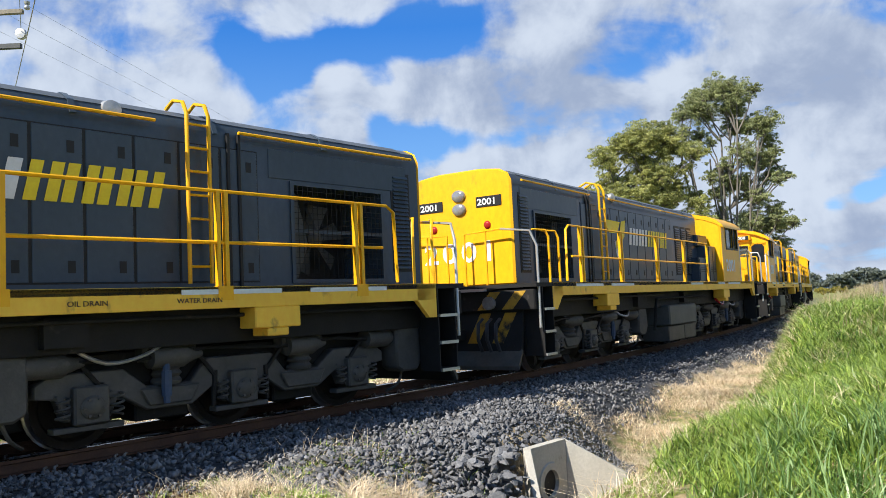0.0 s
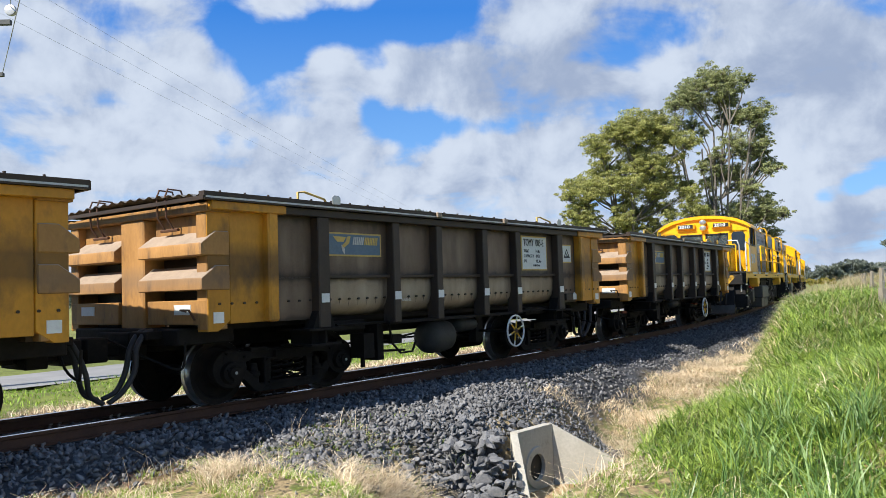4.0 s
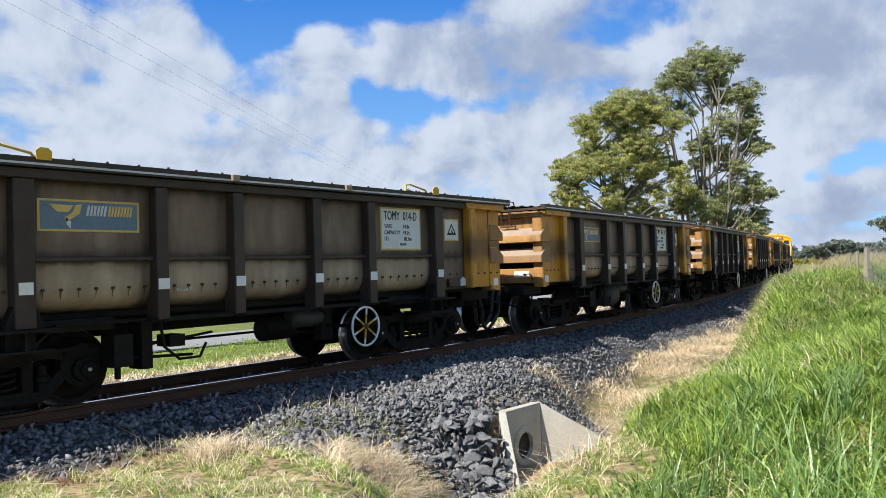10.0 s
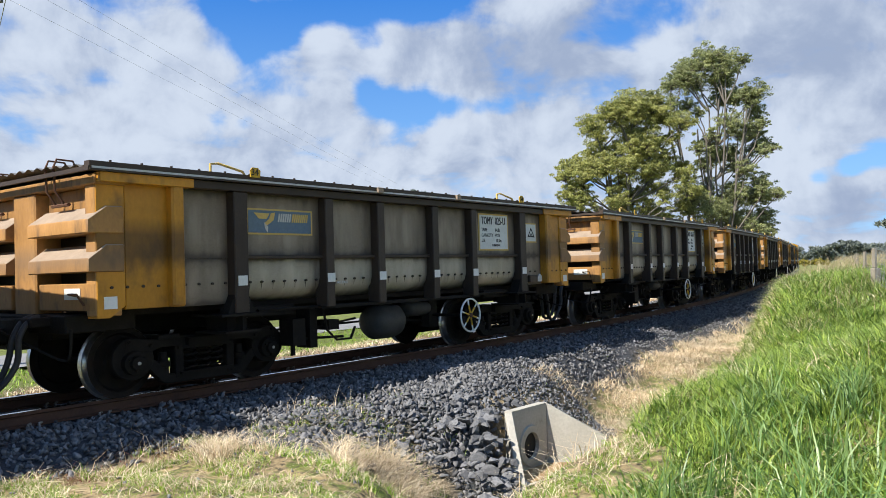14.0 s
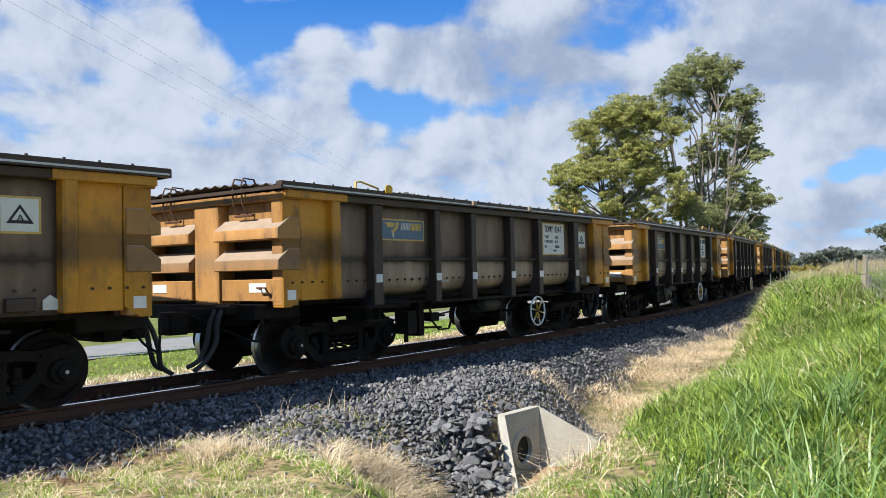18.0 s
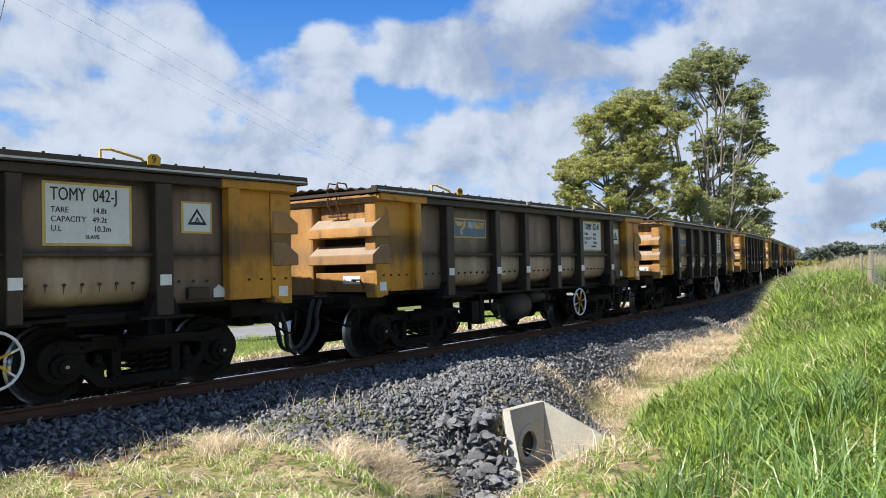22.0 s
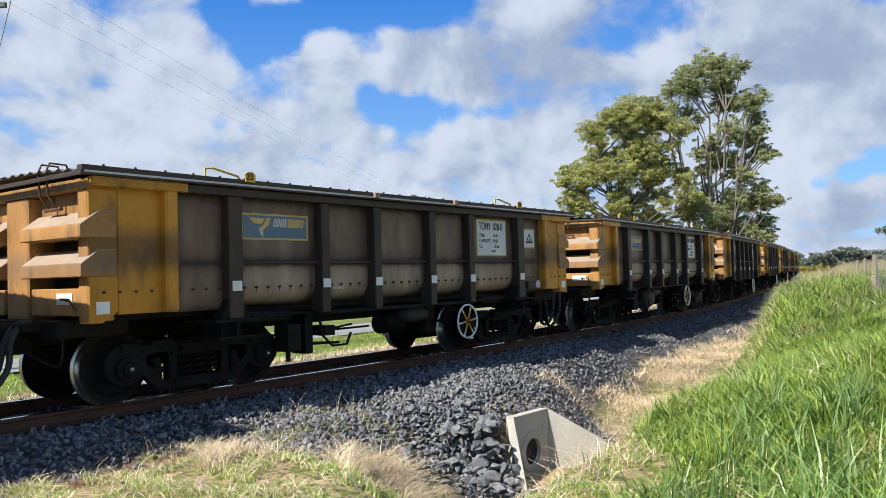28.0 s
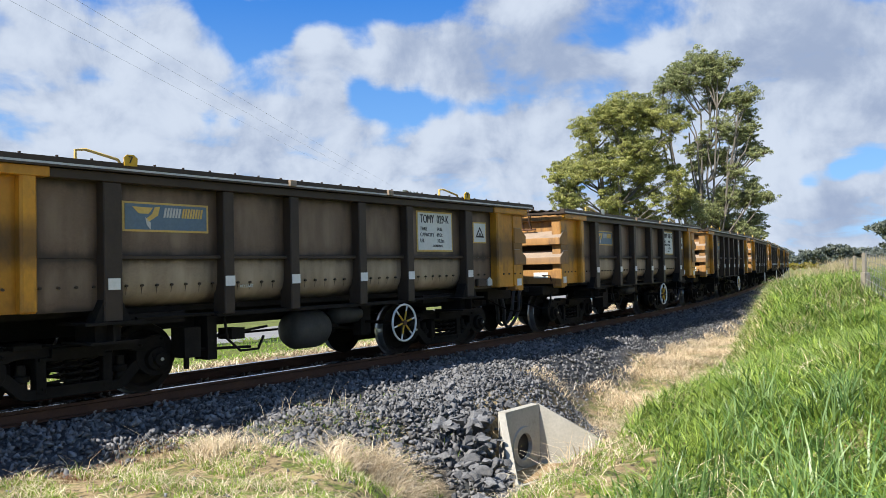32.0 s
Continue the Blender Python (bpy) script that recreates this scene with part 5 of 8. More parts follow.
def build_trees():
    # two old eucalypts beyond the line
    r = random.Random(4)
    d = 95.0

    def clumps(rows, deep, fill=False):
        out = [(x, r.uniform(-deep, deep), z, c, c * 0.8) for x, z, c in rows]
        if fill:
            # lesser clumps between the main ones close the crown
            for x, z, c in rows:
                out.append((x * 0.85 + r.uniform(-1.3, 1.3), r.uniform(-deep, deep), z + r.uniform(-1.6, 0.6), c * r.uniform(0.6, 0.85), c * 0.6))
        return out

    tree("eucalyptus_tree", "broad rounded eucalypt with olive-green foliage", at_view(0.230, d, -0.7), 21, clumps([(x * 1.12, z, c) for x, z, c in BROAD], 3.5, True), 7, M_LEAF_TOP, 230000, 0.135, 5)
    tree("eucalyptus_tree", "tall open eucalypt with bare forking limbs", at_view(0.342, d + 3, -0.55), 27, clumps(TALL_TOP, 2.5, True) + clumps(TALL_LOW, 3.0, True), 9, M_LEAF, 210000, 0.135, 10, 1.7, 1.0)
    # tops of others behind the line, and a shrub belt far off
    for x, dep, hgt, seed in ((-0.035, 190, 21, 31), (-0.063, 197, 19, 32), (0.595, 120, 7.5, 33)):
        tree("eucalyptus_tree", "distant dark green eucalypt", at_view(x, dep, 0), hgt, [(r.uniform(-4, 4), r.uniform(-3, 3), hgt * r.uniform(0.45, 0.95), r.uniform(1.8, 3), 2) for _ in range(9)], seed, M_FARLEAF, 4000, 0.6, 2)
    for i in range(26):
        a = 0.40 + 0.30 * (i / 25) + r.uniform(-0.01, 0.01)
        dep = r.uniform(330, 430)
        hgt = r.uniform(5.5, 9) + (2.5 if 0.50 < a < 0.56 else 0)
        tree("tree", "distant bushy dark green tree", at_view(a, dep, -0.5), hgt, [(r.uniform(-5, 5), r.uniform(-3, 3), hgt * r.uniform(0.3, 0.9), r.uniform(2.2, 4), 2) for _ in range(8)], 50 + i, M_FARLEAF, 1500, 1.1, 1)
    # unseen trees added right of the view, a dark horizon for the wagon sides' reflections
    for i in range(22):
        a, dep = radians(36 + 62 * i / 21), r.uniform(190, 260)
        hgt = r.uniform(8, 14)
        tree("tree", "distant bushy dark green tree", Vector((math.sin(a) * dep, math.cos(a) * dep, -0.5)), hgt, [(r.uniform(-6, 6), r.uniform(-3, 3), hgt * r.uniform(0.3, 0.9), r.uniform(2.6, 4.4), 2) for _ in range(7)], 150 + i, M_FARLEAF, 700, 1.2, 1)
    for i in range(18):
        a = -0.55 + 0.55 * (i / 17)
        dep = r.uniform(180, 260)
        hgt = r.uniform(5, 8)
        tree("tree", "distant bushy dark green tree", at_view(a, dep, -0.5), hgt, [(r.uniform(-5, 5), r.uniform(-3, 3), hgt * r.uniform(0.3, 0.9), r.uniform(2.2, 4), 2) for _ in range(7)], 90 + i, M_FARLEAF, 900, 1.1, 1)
    tree("gorse_bush", "low yellow flowering gorse bush", at_view(0.468, 190, -0.4), 3.0, [(x, 0, 1.2, 1.1, 0.8) for x in (-3, -1.5, 0, 1.5, 3)], 200, M_GORSE, 2500, 0.5, 1)
    hills = Shape()
    rows = [[], []]
    for i in range(80):
        a = radians(-70 + 140 * i / 79)
        h = 24 + 13 * math.sin(i * 0.37) + 8 * math.sin(i * 0.91 + 1)
        for row, z in ((rows[0], -6), (rows[1], h)):
            row.append((2600 * math.sin(a), 2600 * math.cos(a), z))
    tagged(new("hills", hills.sheet(rows).mesh("hills", M_HILL)), "low hazy blue hills on the horizon", "hills", kind="structure")


def build_power_line():
    """A timber pole with two crossarms, insulators and wires that run off beyond the railway."""
    pole = thing("power_pole", "timber power pole with steel crossarms and insulators", "power pole")
    base = Vector((-9.6, 16.3, -0.4))
    part("pole", Shape().rod(base, base + Vector((0, 0, 9.0)), 0.15, 12, 0.11), M_TIMBER, pole)
    part("crossarm", Shape().box(-10.5, -8.88, 16.12, 16.21, 7.76, 7.86), M_TIMBER, pole, "pale timber crossarm", 0.008)
    part("crossarm", Shape().box(-10.4, -8.93, 16.14, 16.23, 7.02, 7.13), M_FUEL, pole, "grey steel crossarm", 0.008)
    part("bracket", Shape().box(-9.6, -9.10, 16.16, 16.24, 5.94, 6.02), M_FUEL, pole, "grey steel bracket")
    bell = [(0.02, -0.10), (0.055, -0.08), (0.06, -0.03), (0.03, 0.0), (0.055, 0.03), (0.06, 0.08), (0.02, 0.10)]
    ends = (Vector((-8.80, 16.17, 7.94)), Vector((-9.55, 16.17, 7.96)), Vector((-10.35, 16.17, 7.94)))
    for p in ends:
        part("insulator", Shape().turned(bell, p, 12, "z"), M_GALV, pole, "grey porcelain insulator", smooth=60)
    part("insulator", Shape().turned([(0.02, -0.06), (0.11, -0.05), (0.12, 0.0), (0.11, 0.05), (0.02, 0.06)], (-8.89, 16.10, 7.30), 16, "y"), M_GALV, pole, "round grey insulator", smooth=60)

    def cable(a, b, sag, r):
        pts = [a.lerp(b, f) + Vector((0, 0, -4 * sag * f * (1 - f))) for f in np.linspace(0, 1, 40)]
        tagged(new("power_cable", Shape().tube(pts, r, 4).mesh("power_cable", M_CABLE)), "thin overhead electric cable", "cable", "overhead cables")

    for p in ends:
        cable(p, p + Vector((0.149, 0.989, 0)) * 110, 0.6, 0.0030)
    cable(Vector((-8.89, 16.10, 7.35)), Vector((3.0, -6.0, 6.9)), 0.1, 0.008)
    cable(Vector((-9.12, 16.20, 6.02)), Vector((3.0, -3.0, 6.2)), 0.1, 0.01)


build_ground()
build_track()
build_ballast()
build_culvert()
build_road()
build_fence()
build_power_line()


# ---- ore wagons ----
POSTS = (-2.90, -1.58, -0.65, 0.50, 1.45, 2.85)
WHEEL_R = 0.42


def wheelset_mesh(r, half, name):
    """Axle with two flanged wheels, axis along y."""
    sh = Shape()
    sh.rod((0, -half - 0.3, 0), (0, half + 0.3, 0), 0.07, 12)
    for e in (-1, 1):
        y = e * half
        pro = [(0.10, y + e * 0.06), (0.16, y + e * 0.055), (0.20, y + e * 0.02), (r * 0.74, y + e * 0.012), (r * 0.82, y + e * 0.062), (r - 0.005, y + e * 0.065), (r, y + e * 0.055), (r + 0.004, y - e * 0.035), (r + 0.028, y - e * 0.045), (r + 0.026, y - e * 0.066), (r * 0.82, y - e * 0.066), (r * 0.74, y - e * 0.02), (0.2, y - e * 0.02), (0.1, y - e * 0.05)]
        sh.turned(pro, (0, 0, 0), 32)
    me = sh.mesh(name, M_WHEEL)
    me.materials.append(M_TREAD)
    for p in me.polygons:
        c = p.center
        if math.hypot(c.x, c.z) > r * 0.985:
            p.material_index = 1
    return me


def build_bogie(parent, x0, wheel_mesh):
    """A three-piece freight bogie: two cast side frames, bolster, springs, two wheelsets."""
    bogie = part("bogie", Shape().box(-0.22, 0.22, -0.72, 0.72, 0.38, 0.62), M_BOGIE, parent, "black cast-steel freight bogie", 0.03)
    bogie.matrix_basis = Matrix.Translation((x0, 0, 0))
    for e in (-1, 1):
        y0, y1 = sorted((e * 0.74, e * 0.87))
        # a straight top chord, round ends over the axle boxes, columns, and a bottom chord that sags under the springs
        f = Shape()
        f.prism([(-0.95, 0.70), (-0.62, 0.665), (-0.45, 0.685), (0.45, 0.685), (0.62, 0.665), (0.95, 0.70), (0.98, 0.52), (0.64, 0.535), (0.56, 0.565), (-0.56, 0.565), (-0.64, 0.535), (-0.98, 0.52)], y0, y1)
        f.prism([(-0.92, 0.36), (-0.70, 0.34), (-0.53, 0.15), (-0.46, 0.125), (0.46, 0.125), (0.53, 0.15), (0.70, 0.34), (0.92, 0.36), (0.72, 0.47), (0.61, 0.42), (0.44, 0.235), (-0.44, 0.235), (-0.61, 0.42), (-0.72, 0.47)], y0 + 0.012, y1 - 0.012)
        for c in (-0.87, 0.87):
            f.prism([(c + 0.235 * math.cos(a), 0.465 + 0.245 * math.sin(a)) for a in np.linspace(0, 2 * math.pi, 18, endpoint=False)], y0 + 0.006, y1 - 0.006)
        for c in (-0.33, 0.33):
            f.box(c - 0.05, c + 0.05, y0 + 0.004, y1 - 0.004, 0.18, 0.60)
            f.rod((c * 2.06, e * 0.86, 0.60), (c * 2.06, e * 0.895, 0.60), 0.022, 8).rod((c * 2.8, e * 0.86, 0.66), (c * 2.8, e * 0.90, 0.66), 0.02, 8)
        part("side_frame", f, M_BOGIE, bogie, bevel=0.010)
        for c in (-0.49, 0.49):
            part("snubber", Shape().turned([(0.04, 0.50), (0.05, 0.40), (0.075, 0.385), (0.075, 0.33), (0.055, 0.32), (0.06, 0.22)], (c, e * 0.80, 0), 12, "z"), M_BOGIE, bogie, smooth=50)
        for c in (-0.87, 0.87):
            ax = Shape()
            ax.turned([(0.02, e * 0.97), (0.075, e * 0.965), (0.085, e * 0.93), (0.13, e * 0.92), (0.14, e * 0.87), (0.14, e * 0.74)], (c, 0, WHEEL_R), 16)
            for k in range(3):
                a = 2.1 * k + 0.5
                ax.rod((c + 0.09 * math.cos(a), e * 0.92, WHEEL_R + 0.09 * math.sin(a)), (c + 0.09 * math.cos(a), e * 0.95, WHEEL_R + 0.09 * math.sin(a)), 0.018, 6)
            part("axle_box", ax, M_BOGIE, bogie)
            part("axle_bolt", Shape().rod((c, e * 0.966, WHEEL_R), (c, e * 0.976, WHEEL_R), 0.02, 8), M_GALV, bogie)
        for c in (-0.17, 0.0, 0.17):
            part("spring", Shape().tube([(c + 0.075 * math.cos(a), e * 0.80 + 0.075 * math.sin(a), 0.245 + 0.0115 * a) for a in np.arange(0, 6.28 * 4, 0.52)], 0.017, 5), M_BOGIE, bogie)
        part("wear_plate", Shape().box(-0.60, -0.34, min(e * 0.76, e * 0.90), max(e * 0.76, e * 0.90), 0.655, 0.712), M_BOGIE, bogie, bevel=0.008)
        part("bolster_end", Shape().box(-0.26, 0.26, min(e * 0.70, e * 0.93), max(e * 0.70, e * 0.93), 0.562, 0.655).box(-0.36, 0.36, min(e * 0.70, e * 0.90), max(e * 0.70, e * 0.90), 0.525, 0.56).box(-0.33, 0.33, min(e * 0.70, e * 0.89), max(e * 0.70, e * 0.89), 0.222, 0.25), M_BOGIE, bogie)
    beam = Shape().rod((-0.55, -0.6, 0.34), (-0.55, 0.6, 0.34), 0.04, 6).rod((0.55, -0.6, 0.34), (0.55, 0.6, 0.34), 0.04, 6)
    for c in (-0.42, 0.42):
        for e in (-1, 1):
            beam.box(c - 0.03, c + 0.03, e * 0.5685 - 0.06, e * 0.5685 + 0.06, 0.3, 0.62)
    part("brake_gear", beam, M_BOGIE, bogie)
    for c in (-0.87, 0.87):
        w = part("wheelset", wheel_mesh, None, bogie)
        w.matrix_basis = Matrix.Translation((c, 0, WHEEL_R))
    return bogie


def bowed(pts, n):
    """A smooth line through the points, n steps between each two."""
    pts = [Vector(p) for p in pts]
    out = []
    for i in range(len(pts) - 1):
        p0, p1, p2, p3 = pts[max(i - 1, 0)], pts[i], pts[i + 1], pts[min(i + 2, len(pts) - 1)]
        for k in range(n):
            t = k / n
            out.append(0.5 * (2 * p1 + (p2 - p0) * t + (2 * p0 - 5 * p1 + 4 * p2 - p3) * t * t + (3 * p1 - p0 - 3 * p2 + p3) * t ** 3))
    return out + [pts[-1]]


def bird_logo(sh_gold, sh_pale, x, z, k, y):
    """The railway's mark as plain slanted shapes: a broad wing, a narrow wing, a tail."""
    for pts, to in ((((0, 0), (0.9, -0.02), (0.72, -0.30), (0.28, -0.30)), sh_gold), (((0.98, 0.0), (1.22, 0.04), (1.12, -0.36), (0.62, -0.72), (0.60, -0.52), (0.86, -0.30)), sh_gold), (((0.56, -0.46), (0.62, -0.80), (0.78, -1.0), (0.80, -0.70)), sh_pale)):
        to.prism([(x + a * k, z + b * k) for a, b in pts], y - 0.003, y, "y")


def slant_blocks(sh, x, z, h, w, n, y, gap=0.16, slant=0.18):
    """n slanted marks in a row, each a pair of bars in the space of a letter."""
    step = w / n
    for i in range(n):
        a = x + i * step
        b = a + step * (1 - gap)
        t = step * 0.34
        for p, q in ((a, a + t), (b - t, b)):
            sh.prism([(p, z), (q, z), (q + slant * h, z + h), (p + slant * h, z + h)], y - 0.003, y)


WAGON_WIDE, WAGON_HIGH, LOCO_WIDE, LOCO_HIGH = 1.209, 0.885, 1.17, 0.900
ROUND_Y, ROUND_X = ("hand_brake_wheel", "spoke"), ("air_tank", "brake_cylinder", "main_reservoir", "headlamp", "ditch_lamp", "marker_lamp")


FITTED = set()


def proportion(v, wide, high):
    """Stretches a vehicle in width and height to fit the camera's view; bogies keep the gauge, round parts stay round.
    """

    def fit(o, sx, sy, sz, inside):
        name = o.name.split(".")[0]
        if name == "wheelset":
            sx = sz
        elif name in ROUND_Y:
            sx, sy = sz, 1.0
        elif name in ROUND_X and not inside:
            sy = sz
        elif name == "bogie":
            inside = True
            sy = 1.0
        if o.data and o.data.name not in FITTED:
            FITTED.add(o.data.name)
            # a part's own turn is undone first, so that the stretch follows the vehicle's axes
            turn = o.matrix_basis.to_3x3().normalized().to_4x4()
            flip = turn.inverted() @ Matrix.Diagonal((sx, sy, sz, 1)) @ turn
            o.data.transform(flip)
        p = o.location
        keep = 1.0 if name in ROUND_Y or inside else wide
        o.location = (p.x, p.y * (keep if not inside else 1.0), p.z * high) if name not in ("hand_brake_wheel",) else (p.x, p.y * wide, p.z * high)
        for c in o.children:
            fit(c, 1.0, sy if inside else (1.0 if name in ROUND_Y else wide), high, inside or name == "bogie")

    for c in v.children:
        fit(c, 1.0, wide, high, False)


def build_wagon():
    w = thing("ore_wagon", "brown and ochre covered ore wagon, dusty, on two bogies", "railway wagon", "wagons of the ore train")
    wheel_mesh = wheelset_mesh(WHEEL_R, 0.5685, "wheelset")
    # tub sides
    for e in (-1, 1):
        up, low = [(1.085, 2.42), (1.085, 1.60)], [(1.085, 1.60), (1.085, 1.46), (1.08, 1.32), (1.06, 1.22), (1.01, 1.13), (0.92, 1.07), (0.80, 1.04)]
        cuts = (-3.62,) + POSTS + (3.62,) if e < 0 else (-3.62, 3.62)
        for x0, x1 in zip(cuts, cuts[1:]):
            part("upper_panel", Shape().box(x0, x1, min(e * 1.05, e * 1.085), max(e * 1.05, e * 1.085), 1.60, 2.42), M_BROWN, w, "brown side plate with pale dust and sooty edges")
        cuts = POSTS if e < 0 else (-2.95, 2.90)
        for x0, x1 in zip(cuts, cuts[1:]):
            part("lower_panel", Shape().sheet([[(x, e * a, b) for a, b in low] for x in (x0, x1)]), M_BELLY, w, "pale dusty curved lower plate", smooth=50)
        for c in (-1, 1):
            part("flat_panel", Shape().box(min(c * 2.9, c * 3.62), max(c * 2.9, c * 3.62), min(e * 1.0, e * 1.08), max(e * 1.0, e * 1.08), 1.05, 1.598), M_BROWN, w)
            y0, y1 = sorted((e * 0.98, e * 1.115))
            x0, x1 = sorted((c * 3.62, c * 4.20))
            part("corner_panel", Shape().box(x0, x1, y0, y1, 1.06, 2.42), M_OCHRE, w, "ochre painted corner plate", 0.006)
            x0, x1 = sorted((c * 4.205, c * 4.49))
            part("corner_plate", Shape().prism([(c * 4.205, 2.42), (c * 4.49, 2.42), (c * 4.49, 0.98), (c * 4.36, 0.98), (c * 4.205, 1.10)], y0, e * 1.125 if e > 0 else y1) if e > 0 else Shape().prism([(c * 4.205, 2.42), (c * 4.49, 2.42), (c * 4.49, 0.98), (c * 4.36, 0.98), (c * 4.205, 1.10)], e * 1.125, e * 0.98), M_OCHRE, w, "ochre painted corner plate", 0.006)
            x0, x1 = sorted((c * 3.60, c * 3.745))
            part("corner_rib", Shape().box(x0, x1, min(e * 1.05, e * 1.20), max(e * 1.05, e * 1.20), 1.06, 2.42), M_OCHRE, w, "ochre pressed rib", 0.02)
            if e < 0:
                part("reflector", Shape().box(c * 4.36 - 0.065, c * 4.36 + 0.065, min(e * 1.12, e * 1.13), max(e * 1.12, e * 1.13), 1.075, 1.205), M_WHITE, w, "white reflector plate")
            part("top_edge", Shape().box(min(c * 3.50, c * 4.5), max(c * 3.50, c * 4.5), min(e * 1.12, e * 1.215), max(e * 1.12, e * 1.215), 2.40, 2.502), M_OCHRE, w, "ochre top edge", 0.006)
        part("side_rib", Shape().box(-2.95, 2.95, min(e * 1.08, e * 1.135), max(e * 1.08, e * 1.135), 1.585, 1.635), M_POST, w, bevel=0.008)
        part("top_rail", Shape().box(-3.50, 3.50, min(e * 1.05, e * 1.20), max(e * 1.05, e * 1.20), 2.40, 2.50), M_POST, w, bevel=0.008)
        far_posts = Shape()
        for i, x in enumerate(POSTS):
            hw = 0.092 if i in (0, 5) else 0.068
            sh = Shape().box(x - hw, x + hw, min(e * 1.02, e * 1.19), max(e * 1.02, e * 1.19), 0.93, 2.40)
            if e < 0:
                part("side_post", sh, M_POST, w, bevel=0.01)
            else:
                far_posts.box(x - hw, x + hw, 1.02, 1.19, 0.93, 2.40)
            if i in (0, 5):
                foot = Shape().prism([(x - hw - 0.09, 0.93), (x + hw + 0.09, 0.93), (x + hw, 1.16), (x - hw, 1.16)], min(e * 1.04, e * 1.17), max(e * 1.04, e * 1.17))
                foot.box(x - 0.30, x + 0.30, min(e * 0.78, e * 1.22), max(e * 0.78, e * 1.22), 0.90, 0.93).box(x - 0.13, x + 0.13, min(e * 0.8, e * 1.1), max(e * 0.8, e * 1.1), 0.72, 0.9).box(x - 0.24, x + 0.24, min(e * 0.76, e * 1.2), max(e * 0.76, e * 1.2), 0.70, 0.725).box(x - 0.012, x + 0.012, min(e * 1.1, e * 1.19), max(e * 1.1, e * 1.19), 0.725, 0.9)
                part("post_foot", foot, M_BOGIE, w)
            if e < 0:
                part("reflector", Shape().box(x - 0.06, x + 0.06, min(e * 1.19, e * 1.198), max(e * 1.19, e * 1.198), 1.265, 1.385), M_WHITE, w, "white reflector plate")
        if e > 0:
            part("side_framing", far_posts, M_POST, w, bevel=0.01)
        rv = Shape()
        for x in np.arange(-4.35, 4.4, 0.165):
            if min(abs(x - p) for p in POSTS) < 0.11 or 3.55 < abs(x) < 3.78:
                continue
            y = 1.125 if abs(x) > 4.2 else 1.115 if abs(x) > 3.62 else 1.082
            rv.rod((x, e * (y - 0.01), 1.30), (x, e * (y + 0.014), 1.30), 0.016, 6)
            if e < 0 and abs(x) < 2.9:
                # rust run below the rivet
                a, b = x - 0.006, x + 0.006
                rv.add([(a, -y - 0.002, 1.295), (b, -y - 0.002, 1.295), (x + 0.002, -y + 0.010, 1.205), (x - 0.002, -y + 0.010, 1.205)], [(0, 1, 2, 3)])
        part("rivets", rv, M_POST, w, "row of dark rivets")["kind"] = "stuff"
    # ends: recessed wall, proud middle post, two sloping ribs each half
    for c in (-1, 1):
        # the wall takes the dark post paint: shade of the recess is painted in
        part("end_wall", Shape().box(min(c * 4.18, c * 4.24), max(c * 4.18, c * 4.24), -1.0, 1.0, 1.0, 2.42), M_POST, w, "end wall behind the ribs, recess shade in its colour")
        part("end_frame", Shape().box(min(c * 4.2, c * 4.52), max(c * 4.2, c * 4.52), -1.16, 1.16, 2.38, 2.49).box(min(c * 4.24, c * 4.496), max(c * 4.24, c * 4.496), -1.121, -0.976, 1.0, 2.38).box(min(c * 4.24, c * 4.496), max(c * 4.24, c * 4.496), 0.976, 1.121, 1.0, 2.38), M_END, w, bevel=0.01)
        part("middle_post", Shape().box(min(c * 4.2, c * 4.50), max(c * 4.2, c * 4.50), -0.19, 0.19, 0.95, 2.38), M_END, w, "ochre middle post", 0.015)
        for e in (-1, 1):
            y0, y1 = sorted((e * 0.20, e * 0.97))
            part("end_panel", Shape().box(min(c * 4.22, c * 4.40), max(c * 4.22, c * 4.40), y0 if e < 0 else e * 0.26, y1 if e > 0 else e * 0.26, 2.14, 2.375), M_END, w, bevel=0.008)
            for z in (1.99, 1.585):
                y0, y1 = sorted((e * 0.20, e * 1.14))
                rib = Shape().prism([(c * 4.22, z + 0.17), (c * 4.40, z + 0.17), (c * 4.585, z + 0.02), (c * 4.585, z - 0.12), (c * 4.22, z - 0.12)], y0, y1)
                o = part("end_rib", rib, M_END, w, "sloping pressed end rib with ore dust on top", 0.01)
                o.data.materials.append(M_RIB_TOP)
                for p in o.data.polygons:
                    p.material_index = 1 if p.normal.z > 0.5 else 0
            y0, y1 = sorted((e * 0.24, e * 1.11))
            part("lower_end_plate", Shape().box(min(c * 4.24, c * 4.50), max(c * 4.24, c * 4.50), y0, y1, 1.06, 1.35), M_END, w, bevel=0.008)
            lab = Shape().box(min(c * 4.50, c * 4.508), max(c * 4.50, c * 4.508), e * 0.78 - 0.12, e * 0.78 + 0.12, 1.18, 1.30)
            part("end_label", lab, M_SIGN, w, "pale paint patch")
            if (c, e) in ((-1, -1), (1, 1)):
                part("hand_grab", Shape().tube([(c * 4.51, e * 0.84, 1.22), (c * 4.58, e * 0.84, 1.24), (c * 4.58, e * 0.96, 1.24), (c * 4.51, e * 0.96, 1.12)], 0.012), M_RUST, w)
            hoop = Shape()
            for dy in (0.0, 0.13):
                y = e * (0.50 + dy)
                hoop.tube([(c * 4.34, y, 2.60), (c * 4.38, y, 2.70), (c * 4.54, y, 2.705), (c * 4.57, y, 2.62), (c * 4.56, y, 2.36), (c * 4.46, y, 2.20)], 0.011)
